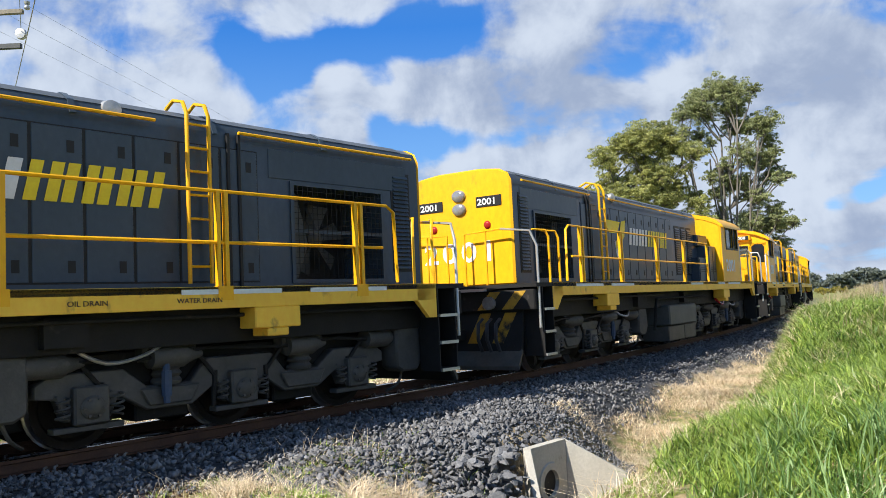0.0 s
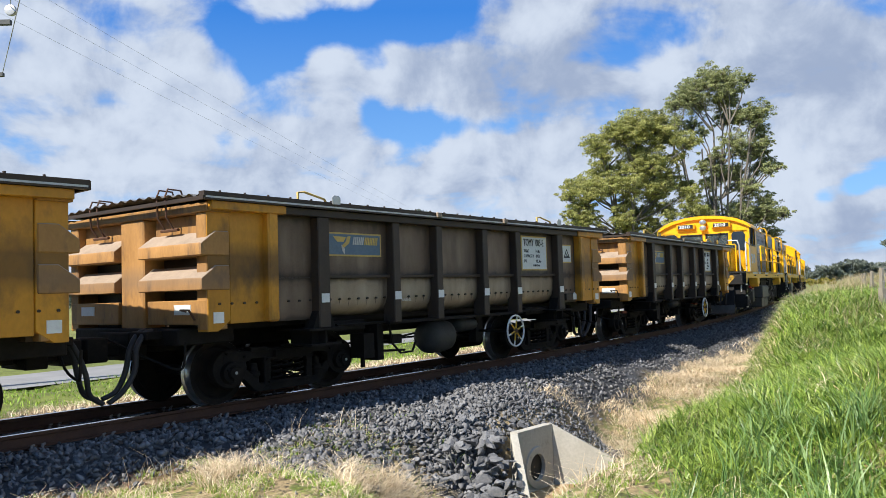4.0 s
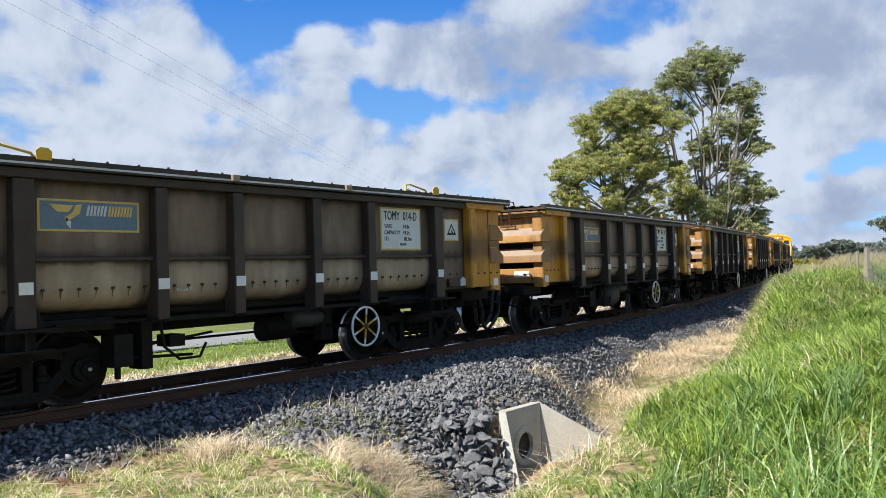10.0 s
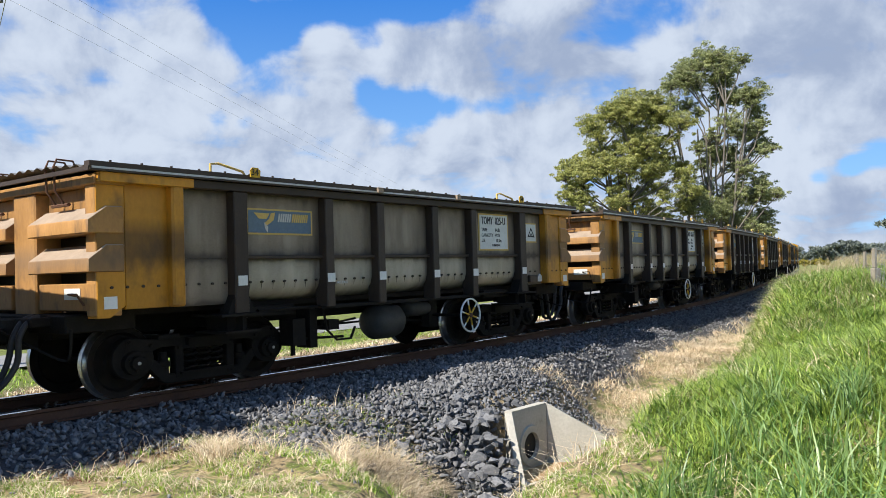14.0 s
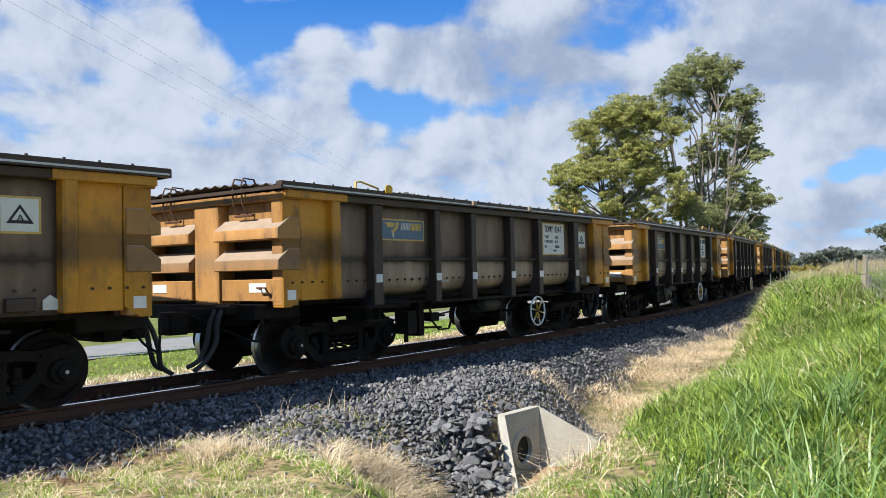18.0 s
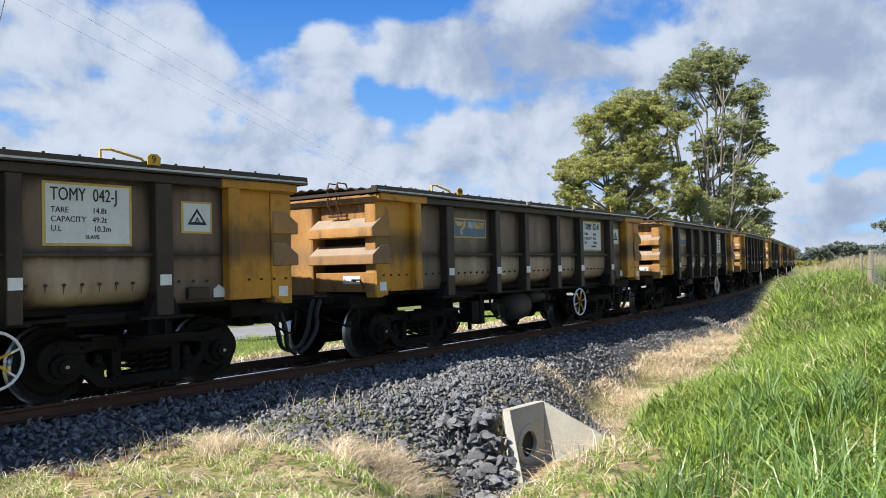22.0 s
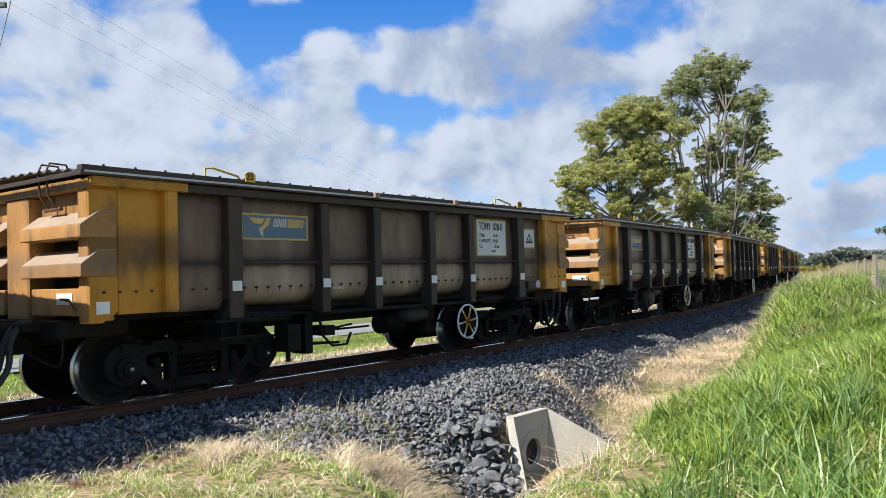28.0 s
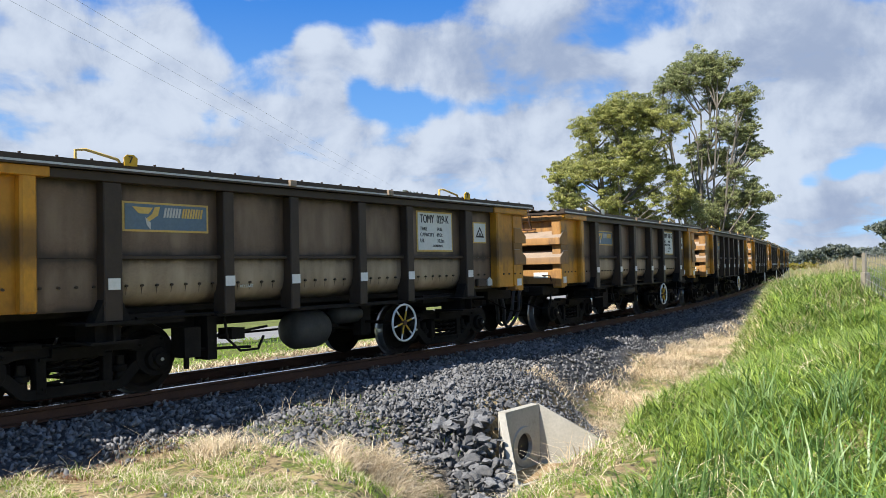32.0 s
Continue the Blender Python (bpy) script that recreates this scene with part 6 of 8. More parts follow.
            hoop.rod((c * 4.47, e * 0.44, 2.21), (c * 4.47, e * 0.70, 2.21), 0.02, 6)
            part("lid_clamp", hoop, M_RUST, w, "rusty bent lid clamp")
        sill = Shape().box(min(c * 3.9, c * 4.62), max(c * 3.9, c * 4.62), -0.85, 0.85, 0.82, 1.02)
        part("headstock", sill, M_BOGIE, w, bevel=0.015)
        cp = Shape().box(min(c * 4.5, c * 4.98), max(c * 4.5, c * 4.98), -0.10, 0.10, 0.70, 0.88).prism([(c * 4.9, -0.17), (c * 5.14, -0.14), (c * 5.14, 0.06), (c * 5.02, 0.18), (c * 4.9, 0.15)], 0.64, 0.94, "z")
        part("coupler", cp, M_BOGIE, w, bevel=0.02)
        for k, y in enumerate((-0.42, -0.52)):
            a = bowed([(c * 4.45, y, 0.96), (c * 4.62, y, 1.0), (c * 4.76, y - 0.02, 0.98), (c * 4.87, y - 0.03, 0.80), (c * 4.92 + 0.03 * k, y - 0.03, 0.55), (c * 5.0, y, 0.33), (c * 5.145, y + 0.02, 0.25 - 0.04 * k)], 4)
            part("air_hose", Shape().tube(a, 0.028, 8), M_RUBBER, w, smooth=60)
        part("uncoupling_rod", Shape().tube(bowed([(c * 4.66, -1.0, 0.88), (c * 4.66, -0.98, 0.62), (c * 4.68, -0.9, 0.56), (c * 4.72, -0.6, 0.66), (c * 4.9, -0.1, 0.92)], 3), 0.014, 6), M_BOGIE, w, smooth=60)
        part("draft_gear", Shape().box(min(c * 4.52, c * 4.74), max(c * 4.52, c * 4.74), -0.26, 0.26, 0.64, 0.98).box(min(c * 4.60, c * 4.80), max(c * 4.60, c * 4.80), -0.62, -0.34, 0.90, 1.0).rod((c * 4.56, -0.42, 0.98), (c * 4.68, -0.42, 1.0), 0.042, 8).rod((c * 4.56, -0.52, 0.98), (c * 4.68, -0.52, 1.0), 0.042, 8), M_BOGIE, w, bevel=0.012)
    # lid
    rows = []
    for x in (-4.60, -4.59, 4.59, 4.60):
        rows.append([(x, y, 2.555 + 0.07 * (1 - (y / 1.2) ** 2) + 0.017 * math.sin(y * 2 * math.pi / 0.15)) for y in np.linspace(-1.2, 1.2, 97)])
    part("lid", Shape().sheet(rows), M_LID, w, "grey corrugated lid", smooth=60)
    fr = Shape()
    for e in (-1, 1):
        fr.box(-4.62, 4.62, min(e * 1.17, e * 1.245), max(e * 1.17, e * 1.245), 2.545, 2.60)
        fr.box(-4.62, 4.62, min(e * 1.20, e * 1.25), max(e * 1.20, e * 1.25), 2.503, 2.522)
    for c in (-1, 1):
        fr.box(min(c * 4.60, c * 4.63), max(c * 4.60, c * 4.63), -1.24, 1.24, 2.50, 2.59 if c > 0 else 2.545)
    part("lid_frame", fr, M_POST, w, "dark lid frame")
    for e in (-1,):
        part("lid_seal", Shape().box(-4.60, 4.60, -1.252, -1.20, 2.523, 2.544), M_GALV, w, "pale seal strip")
        for x in (-0.75, 0.95):
            part("lid_catch", Shape().box(x - 0.05, x + 0.05, -1.275, -1.24, 2.52, 2.60), M_RIB_TOP, w, bevel=0.006)
        bolt = Shape()
        for x in np.arange(-4.4, 4.5, 0.32):
            bolt.rod((x, -1.215, 2.598), (x, -1.215, 2.622), 0.013, 6)
        part("lid_bolts", bolt, M_POST, w)["kind"] = "stuff"
    for x in (-3.20, 2.26):
        part("lid_handle", Shape().tube([(x, -1.10, 2.58), (x, -1.10, 2.72), (x + 0.10, -1.10, 2.735), (x + 0.40, -1.12, 2.66), (x + 0.44, -1.12, 2.60)], 0.015), M_SIGNEDGE, w, "pale bent lid handle", smooth=60)
        part("number_tag", Shape().prism([(x + 0.37, 2.575), (x + 0.50, 2.575), (x + 0.505, 2.66), (x + 0.47, 2.695), (x + 0.40, 2.695), (x + 0.365, 2.66)], -1.262, -1.252), M_TAG, w, "small yellow number tag")
    # near-side signs
    y = -1.086
    gold, pale = Shape(), Shape()
    part("logo_border", Shape().box(-2.74, -1.76, y - 0.006, y, 1.895, 2.225), M_SIGNEDGE, w, "buff sign border")
    part("logo_panel", Shape().box(-2.715, -1.785, y - 0.010, y - 0.006, 1.918, 2.202), M_BLUE, w, "slate blue sign panel")
    bird_logo(gold, pale, -2.64, 2.17, 0.25, y - 0.0105)
    slant_blocks(pale, -2.30, 2.06, 0.11, 0.20, 3, y - 0.0105)
    slant_blocks(gold, -2.09, 2.06, 0.11, 0.25, 4, y - 0.0105)
    part("logo_mark", gold, M_SIGNEDGE, w, "gold slanted marks")["kind"] = "stuff"
    part("logo_tail", pale, M_GALV, w, "pale grey slanted marks")["kind"] = "stuff"
    part("plate_border", Shape().box(1.73, 2.57, y - 0.006, y, 1.70, 2.355), M_SIGNEDGE, w, "buff sign border")
    part("data_plate", Shape().box(1.757, 2.543, y - 0.010, y - 0.006, 1.727, 2.328), M_SIGN, w, "off-white data plate")
    for txt, x, z, h in (("TARE", 1.80, 2.04, 0.085), ("14.8t", 2.18, 2.04, 0.085), ("CAPACITY", 1.80, 1.945, 0.085), ("49.2t", 2.18, 1.945, 0.085), ("U.L", 1.80, 1.85, 0.085), ("10.3m", 2.19, 1.85, 0.085)):
        o = part("lettering", lettering(txt, h * 1.0, M_INK, 0, 0.8), None, w)
        o.matrix_basis = Matrix.Translation((x, y - 0.0115, z))
    part("sign_border", Shape().box(3.105, 3.465, y - 0.006, y, 1.855, 2.225), M_SIGNEDGE, w, "buff sign border")
    part("sign_panel", Shape().box(3.128, 3.442, y - 0.010, y - 0.006, 1.878, 2.202), M_SIGN, w)
    tri = Shape()
    for a, b in (((-0.115, -0.075), (0.115, -0.075)), ((0.115, -0.075), (0.0, 0.115)), ((0.0, 0.115), (-0.115, -0.075))):
        k = 0.62
        tri.prism([(3.285 + a[0], 2.03 + a[1]), (3.285 + b[0], 2.03 + b[1]), (3.285 + b[0] * k, 2.03 + b[1] * k + 0.003), (3.285 + a[0] * k, 2.03 + a[1] * k + 0.003)], y - 0.0125, y - 0.0103)
    part("triangle_mark", tri, M_INK, w, "black triangle mark")
    o = part("lettering", lettering("A", 0.10, M_INK), None, w)
    o.matrix_basis = Matrix.Translation((3.253, y - 0.0125, 1.975))
    part("info_box", Shape().box(3.15, 3.40, -1.13, -1.08, 1.09, 1.23), M_POST, w, bevel=0.01)
    part("info_tag", Shape().prism([(3.47, 1.10), (3.60, 1.10), (3.60, 1.20), (3.535, 1.25), (3.47, 1.20)], -1.10, -1.085), M_SIGN, w, "pale card holder")
    o = part("lettering", lettering("RELEASE", 0.05, M_SIGN), None, w)
    o.matrix_basis = Matrix.Translation((-1.36, y - 0.004, 1.235))
    # underframe
    part("centre_sill", Shape().box(-4.4, 4.4, -0.28, 0.28, 0.72, 1.0), M_BOGIE, w, bevel=0.01)
    part("floor", Shape().box(-4.2, 4.2, -0.86, 0.86, 0.98, 1.05), M_BOGIE, w)
    for a in (-2.75, 1.98):
        part("cross_bearer", Shape().box(a, a + 0.77, -1.0, 1.0, 0.86, 0.99), M_BOGIE, w)
    part("side_pipe", Shape().tube([(-2.6, -1.08, 0.94), (0.4, -1.08, 0.93), (0.9, -1.08, 0.93), (2.5, -1.06, 0.95)], 0.022), M_BOGIE, w)
    part("side_bar", Shape().box(-1.7, 1.6, -1.15, -1.05, 0.905, 0.945), M_BOGIE, w)
    part("air_tank", Shape().turned([(0.02, -0.36), (0.12, -0.35), (0.22, -0.31), (0.275, -0.23), (0.285, -0.16), (0.285, 0.12), (0.26, 0.22), (0.19, 0.30), (0.10, 0.345), (0.02, 0.36)], (0.24, -0.72, 0.58), 24, "x"), M_TANK, w, "dusty black air reservoir", smooth=60)
    part("small_reservoir", Shape().turned([(0.02, -0.28), (0.10, -0.26), (0.14, -0.20), (0.14, 0.20), (0.10, 0.26), (0.02, 0.28)], (0.98, -0.50, 0.74), 16, "x"), M_TANK, w, smooth=60)
    part("brake_cylinder", Shape().turned([(0.05, -0.25), (0.17, -0.24), (0.17, 0.2), (0.13, 0.24), (0.05, 0.35)], (0.62, -0.55, 0.62), 16, "x"), M_BOGIE, w)
    rig = Shape().box(-1.95, -1.75, -0.95, -0.75, 0.42, 0.78).box(-1.62, -1.5, -0.9, -0.7, 0.36, 0.9).rod((-1.75, -0.85, 0.5), (-1.0, -0.85, 0.46), 0.02, 6).rod((-1.5, -0.8, 0.62), (-0.7, -0.8, 0.7), 0.018, 6)
    rig.tube([(-1.45, -0.95, 0.9), (-1.42, -0.97, 0.6), (-1.25, -0.97, 0.44), (-1.0, -0.97, 0.44), (-0.92, -0.97, 0.60)], 0.016).box(-1.30, -1.12, -0.9, -0.7, 0.58, 0.72).rod((-1.85, -0.85, 0.42), (-1.85, -0.85, 0.28), 0.03, 6)
    rig.rod((0.3, -0.6, 0.6), (1.9, -0.3, 0.45), 0.02, 6).rod((-1.0, 0.4, 0.5), (1.2, 0.4, 0.5), 0.02, 6)
    part("brake_rigging", rig, M_BOGIE, w)["kind"] = "stuff"
    rim = Shape().tube([(0.275 * math.cos(a), 0, 0.275 * math.sin(a)) for a in np.linspace(0, 2 * math.pi, 28, endpoint=False)], 0.0155, 8, True)
    for k in range(6):
        a = math.pi * k / 3
        rim.rod((0.17 * math.cos(a), 0, 0.17 * math.sin(a)), (0.27 * math.cos(a), 0, 0.27 * math.sin(a)), 0.013, 6)
    hb = part("hand_brake_wheel", rim, M_WHITE, w, "white spoked hand-brake wheel", smooth=60)
    hb.matrix_basis = Matrix.Translation((1.26, -1.20, 0.61))
    for k in range(6):
        a = math.pi * k / 3
        part("spoke", Shape().rod((0.03 * math.cos(a), 0, 0.03 * math.sin(a)), (0.175 * math.cos(a), 0, 0.175 * math.sin(a)), 0.0145, 6), M_TAG, hb, "worn yellow spoke")
    part("hub", Shape().turned([(0.02, -0.025), (0.04, -0.02), (0.045, 0.03), (0.02, 0.035)], (0, 0, 0), 12), M_RUST, hb, "rusty wheel hub")
    part("brake_shaft", Shape().rod((1.26, -1.19, 0.61), (1.26, -0.3, 0.61), 0.025, 8).box(1.16, 1.36, -0.62, -0.5, 0.4, 0.9), M_BOGIE, w)
    for x in (-2.97, 2.97):
        build_bogie(w, x, wheel_mesh)
    return w


# ids as painted on the plates, first wagon behind the locomotives to the last; "" where it cannot be read
WAGON_IDS = ("006-N", "005-E", "", "053-D", "048-R", "047-X", "014-D", "013-R", "026-G", "025-U", "044-E", "", "034-T", "033-K", "022-Q", "021-H", "042-J", "041-A", "010-N", "", "028-B", "027-P", "030-G", "029-K", "")
WAGON_TAGS = ("", "", "", "10", "13", "29", "", "21", "54", "34", "", "", "", "53", "33", "44", "9", "", "", "", "25", "14", "", "7", "")
DUSTY = (8, 9)  # places of the wagons that carry more pale dust
GREY_TAGS = (1, 17, 18, 22)
WAGON_PITCH = 10.3


def build_wagons():
    """The first wagon with its parts, then copies with their own numbers and brake-wheel angles."""
    first = build_wagon()
    proportion(first, WAGON_WIDE, WAGON_HIGH)
    out = [first] + [copy_thing(first, Matrix.Identity(4)) for _ in WAGON_IDS[1:]]
    grey = Shape().prism([(0.37, 2.575), (0.50, 2.575), (0.505, 2.66), (0.47, 2.695), (0.40, 2.695), (0.365, 2.66)], -1.262, -1.252).mesh("number_tag", M_GALV)
    grey.transform(Matrix.Diagonal((1, WAGON_WIDE, WAGON_HIGH, 1)))
    roles = [lettering(t, 0.05, M_INK) for t in ("SLAVE", "CONTROL")]
    for i, (w, wid, tag) in enumerate(zip(out, WAGON_IDS, WAGON_TAGS)):
        face = -1.0975 * WAGON_WIDE
        if wid:
            me = lettering("TOMY  " + wid, 0.170, M_INK, 0, 0.68)
        else:
            me = Shape().box(0, 0.28, -0.002, 0, 0, 0.11).box(0.36, 0.70, -0.002, 0, 0, 0.11).mesh("wagon_number", M_INK)
        o = part("wagon_number", me, None, w)
        o["kind"] = "stuff"
        o.matrix_basis = Matrix.Translation((1.795, face - 0.003, 2.165 * WAGON_HIGH))
        o = part("role_word", roles[i % 2], None, w)
        o.matrix_basis = Matrix.Translation((2.08 if i % 2 else 2.11, face - 0.003, 1.775 * WAGON_HIGH))
        for x in (-3.20, 2.26):
            if tag:
                o = part("tag_number", lettering(tag, 0.10, M_INK), None, w)
                o.matrix_basis = Matrix.Translation((x + (0.375 if len(tag) > 1 else 0.405), -1.264 * WAGON_WIDE - 0.002, 2.60 * WAGON_HIGH))
        if i in DUSTY:
            w["label"] = "brown and ochre covered ore wagon under pale dust, on two bogies"
            for c in w.children:
                pale = M_PALE.get(c.name.split(".")[0])
                if pale:
                    c.data = c.data.copy()
                    c.data.materials[0] = pale
        for c in w.children_recursive if i == 0 else ():
            if c.name.startswith("wear_plate"):
                c.data = c.data.copy()
                c.data.materials[0] = M_PRIMER
                c["label"] = "rust-red wear plate"
        for c in list(w.children):
            if c.name.startswith("air_tank") and i % 2 == 0:
                # only the controlling wagon of each pair carries the large reservoir
                bpy.data.objects.remove(c)
            elif c.name.startswith("hand_brake_wheel"):
                c.matrix_basis = Matrix.Translation(c.location) @ Euler((0, random.uniform(0, 6.28), 0)).to_matrix().to_4x4()
            elif i in GREY_TAGS and c.name.startswith("number_tag"):
                c["label"] = "small grey tag"
                c.location.x += c.data.vertices[0].co.x - 0.37
                c.data = grey
    return out


# ---- the train's motion ----
# how far the train has come at each time
TRAVEL = ((0, -105.099), (1, -97.03), (2, -88.848), (3, -80.93), (4.5, -69.03), (6, -57.085), (8, -41.05), (10, -24.755), (12, -8.305), (14, 8.286), (16, 24.86), (18, 41.25), (20, 57.60), (22, 73.782), (24, 89.884), (26, 105.81), (28, 121.475), (29, 129.092), (30, 136.515), (31, 143.855), (32, 151.092))
# how far some wagons are moved from an even spacing to fit the camera's view
WAGON_SHIFT = {11: 0.12, 12: 0.17, 13: -0.05}


def travel(t):
    """Smooth curve through TRAVEL (cubic, slopes from the neighbours)."""
    ts, vs = [a for a, _ in TRAVEL], [b for _, b in TRAVEL]
    n = len(ts)
    slope = [(vs[i + 1] - vs[i]) / (ts[i + 1] - ts[i]) for i in range(n - 1)]
    m = [slope[0]] + [((slope[i - 1] * (ts[i + 1] - ts[i]) + slope[i] * (ts[i] - ts[i - 1])) / (ts[i + 1] - ts[i - 1])) for i in range(1, n - 1)] + [slope[-1]]
    i = max(0, min(n - 2, sum(1 for a in ts if a <= t) - 1))
    h = ts[i + 1] - ts[i]
    u = (t - ts[i]) / h
    return (2 * u ** 3 - 3 * u ** 2 + 1) * vs[i] + (u ** 3 - 2 * u ** 2 + u) * h * m[i] + (-2 * u ** 3 + 3 * u ** 2) * vs[i + 1] + (u ** 3 - u ** 2) * h * m[i + 1]


def on_track(s, half, turned=False):
    """The pose of a vehicle whose bogies stand half a wheelbase before and behind s."""
    x0, y0, z0, _ = line(s - half)
    x1, y1, z1, _ = line(s + half)
    yaw = math.degrees(math.atan2(y1 - y0, x1 - x0))
    pitch = -math.degrees(math.atan2(z1 - z0, math.hypot(x1 - x0, y1 - y0)))
    m = pose((x0 + x1) / 2, (y0 + y1) / 2, (z0 + z1) / 2, 0, pitch, yaw)
    return m @ pose(0, 0, 0, 0, 0, 180) if turned else m


def vehicles():
    """Every vehicle with its place in the train, bogie spacing, wheel radius and whether it runs reversed."""
    for i, w in enumerate(WAGONS):
        yield w, WAGON_PITCH * (8 - i) + 1.48 + WAGON_SHIFT.get(i, 0.0), 2.97, WHEEL_R * WAGON_HIGH, False
    for l, u, rev in LOCOS:
        yield l, u, 4.45, LOCO_WHEEL_R * LOCO_HIGH, rev


def motions():
    ticks = [i / 15 for i in range(481)]
    for v, u, half, r, rev in vehicles():
        walk(v, [(t, on_track(travel(t) + u, half, rev)) for t in np.arange(0, 32.01, 0.5)])
        for o in v.children_recursive:
            if not o.name.startswith("wheelset"):
                continue
            home, first = o.location.copy(), random.uniform(0, 360)
            rows = []
            for t in ticks:
                s = travel(t) + u
                if t in (0.0, 32.0) or -22 < s < 75:
                    roll = first + math.degrees(s / r) * (-1 if rev else 1)
                    rows.append((t, Matrix.Translation(home) @ Euler((0, radians(roll), 0)).to_matrix().to_4x4()))
            thin = [rows[0]]
            for a in rows[1:]:
                if a[0] - thin[-1][0] > 0.2:
                    # out of sight in between: same turn held, so that no step exceeds a quarter turn
                    if thin[-1][0] == 0.0 and len(rows) > 2:
                        thin[-1] = (0.0, a[1])
                    else:
                        a = (a[0], thin[-1][1])
                thin.append(a)
            walk(o, thin)


# ---- locomotives ----
LOCO_WHEEL_R = 0.475


def rail_post(parent, x, y, z0, z1, mat, double=False):
    sh = Shape().box(x - 0.022, x + 0.022, y - 0.022, y + 0.022, z0, z1)
    if double:
        sh.box(x + 0.075, x + 0.119, y - 0.022, y + 0.022, z0, z1)
    sh.box(x - 0.04, x + 0.04 + (0.1 if double else 0), y - 0.045, y + 0.03, z0 - 0.12, z0 + 0.04)
    return part("rail_post", sh, mat, parent)


def build_truck(parent, x0, wheel_mesh, e_sign):
    """Three-axle locomotive bogie with a deep cast frame, brake cylinders and dampers."""
    t = part("bogie", Shape().box(-2.3, 2.3, -0.45, 0.45, 0.55, 0.8), M_TRUCK, parent, "grey-black three-axle locomotive bogie", 0.02)
    t.matrix_basis = Matrix.Translation((x0, 0, 0))
    axles = (-1.70, 0.0, 1.70)
    for e in (-1, 1):
        y0, y1 = sorted((e * 0.80, e * 0.95))
        f = Shape()
        f.prism([(-2.2, 0.74), (-2.05, 0.84), (-1.35, 0.84), (-1.1, 0.62), (-0.62, 0.62), (-0.42, 0.88), (0.42, 0.88), (0.62, 0.62), (1.1, 0.62), (1.35, 0.84), (2.05, 0.84), (2.2, 0.74), (2.2, 0.60), (2.0, 0.58), (1.92, 0.34), (1.48, 0.34), (1.4, 0.56), (1.1, 0.36), (0.6, 0.36), (0.3, 0.58), (0.22, 0.34), (-0.22, 0.34), (-0.3, 0.58), (-0.6, 0.36), (-1.1, 0.36), (-1.4, 0.56), (-1.48, 0.34), (-1.92, 0.34), (-2.0, 0.58), (-2.2, 0.60)], y0, y1)
        part("side_frame", f, M_TRUCK, t, bevel=0.015)
        # black patches on the solid frame paint in the shade of openings
        for c in (-1.0, -0.72, 0.72, 1.0):
            part("frame_opening", Shape().box(c - 0.07, c + 0.07, min(e * 0.945, e * 0.955), max(e * 0.945, e * 0.955), 0.44, 0.54), M_BLACK, t, "black patch for the shade of a frame opening")
        for a in axles:
            part("axle_box", Shape().box(a - 0.17, a + 0.17, min(e * 0.93, e * 1.04), max(e * 0.93, e * 1.04), 0.30, 0.70).turned([(0.12, e * 1.07), (0.13, e * 1.03)], (a, 0, LOCO_WHEEL_R), 14), M_TRUCK, t, bevel=0.02)
            part("pedestal_tie", Shape().box(a - 0.34, a + 0.34, min(e * 0.84, e * 0.98), max(e * 0.84, e * 0.98), 0.23, 0.29), M_TRUCK, t, bevel=0.008)
        for a, d in ((-0.85, 1), (0.85, -1), (-2.1, 1), (2.1, -1)):
            part("brake_cylinder", Shape().turned([(0.05, -0.26), (0.13, -0.25), (0.14, 0.12), (0.10, 0.18), (0.04, 0.34)], (a, e * 0.98, 0.94), 14, "x"), M_TRUCK, t, smooth=50)
            part("brake_rod", Shape().rod((a + d * 0.30, e * 0.98, 0.94), (a + d * 0.52, e * 0.96, 0.66), 0.025, 6).rod((a + d * 0.52, e * 0.96, 0.72), (a + d * 0.50, e * 0.94, 0.30), 0.03, 6), M_FRAME, t)
        for a in axles:
            cap = Shape()
            for k in range(6):
                b = math.pi * k / 3
                cap.rod((a + 0.095 * math.cos(b), e * 1.06, LOCO_WHEEL_R + 0.095 * math.sin(b)), (a + 0.095 * math.cos(b), e * 1.085, LOCO_WHEEL_R + 0.095 * math.sin(b)), 0.016, 6)
            part("axle_cap", cap.turned([(0.05, e * 1.095), (0.07, e * 1.085), (0.115, e * 1.06), (0.115, e * 1.03)], (a, 0, LOCO_WHEEL_R), 14), M_TANK, t, "dusty bolted axle cap")
            for c in (-0.26, 0.26):
                part("axle_spring", Shape().tube([(a + c + 0.06 * math.cos(b), e * 0.99 + 0.06 * math.sin(b), 0.36 + 0.012 * b) for b in np.arange(0, 6.28 * 3.5, 0.6)], 0.014, 5), M_TRUCK, t)
        for c in (-0.86, 0.86):
            part("frame_web", Shape().prism([(c - 0.34, 0.60), (c + 0.34, 0.60), (c + 0.24, 0.40), (c - 0.24, 0.40)], min(e * 0.95, e * 0.985), max(e * 0.95, e * 0.985)), M_TRUCK, t, bevel=0.02)
        for c in (-1, 1):
            part("sand_pipe", Shape().tube(bowed([(c * 2.5, e * 1.0, 0.45), (c * 2.42, e * 1.0, 0.25), (c * 2.28, e * 0.9, 0.14)], 3), 0.02, 6), M_TANK, t, smooth=60)
        part("flex_hose", Shape().tube(bowed([(-1.9, e * 1.05, 1.10), (-1.6, e * 1.12, 0.92), (-1.2, e * 1.10, 0.98), (-0.9, e * 1.06, 1.15)], 4), 0.022, 6), M_GALV, t, "pale braided hose", smooth=60)
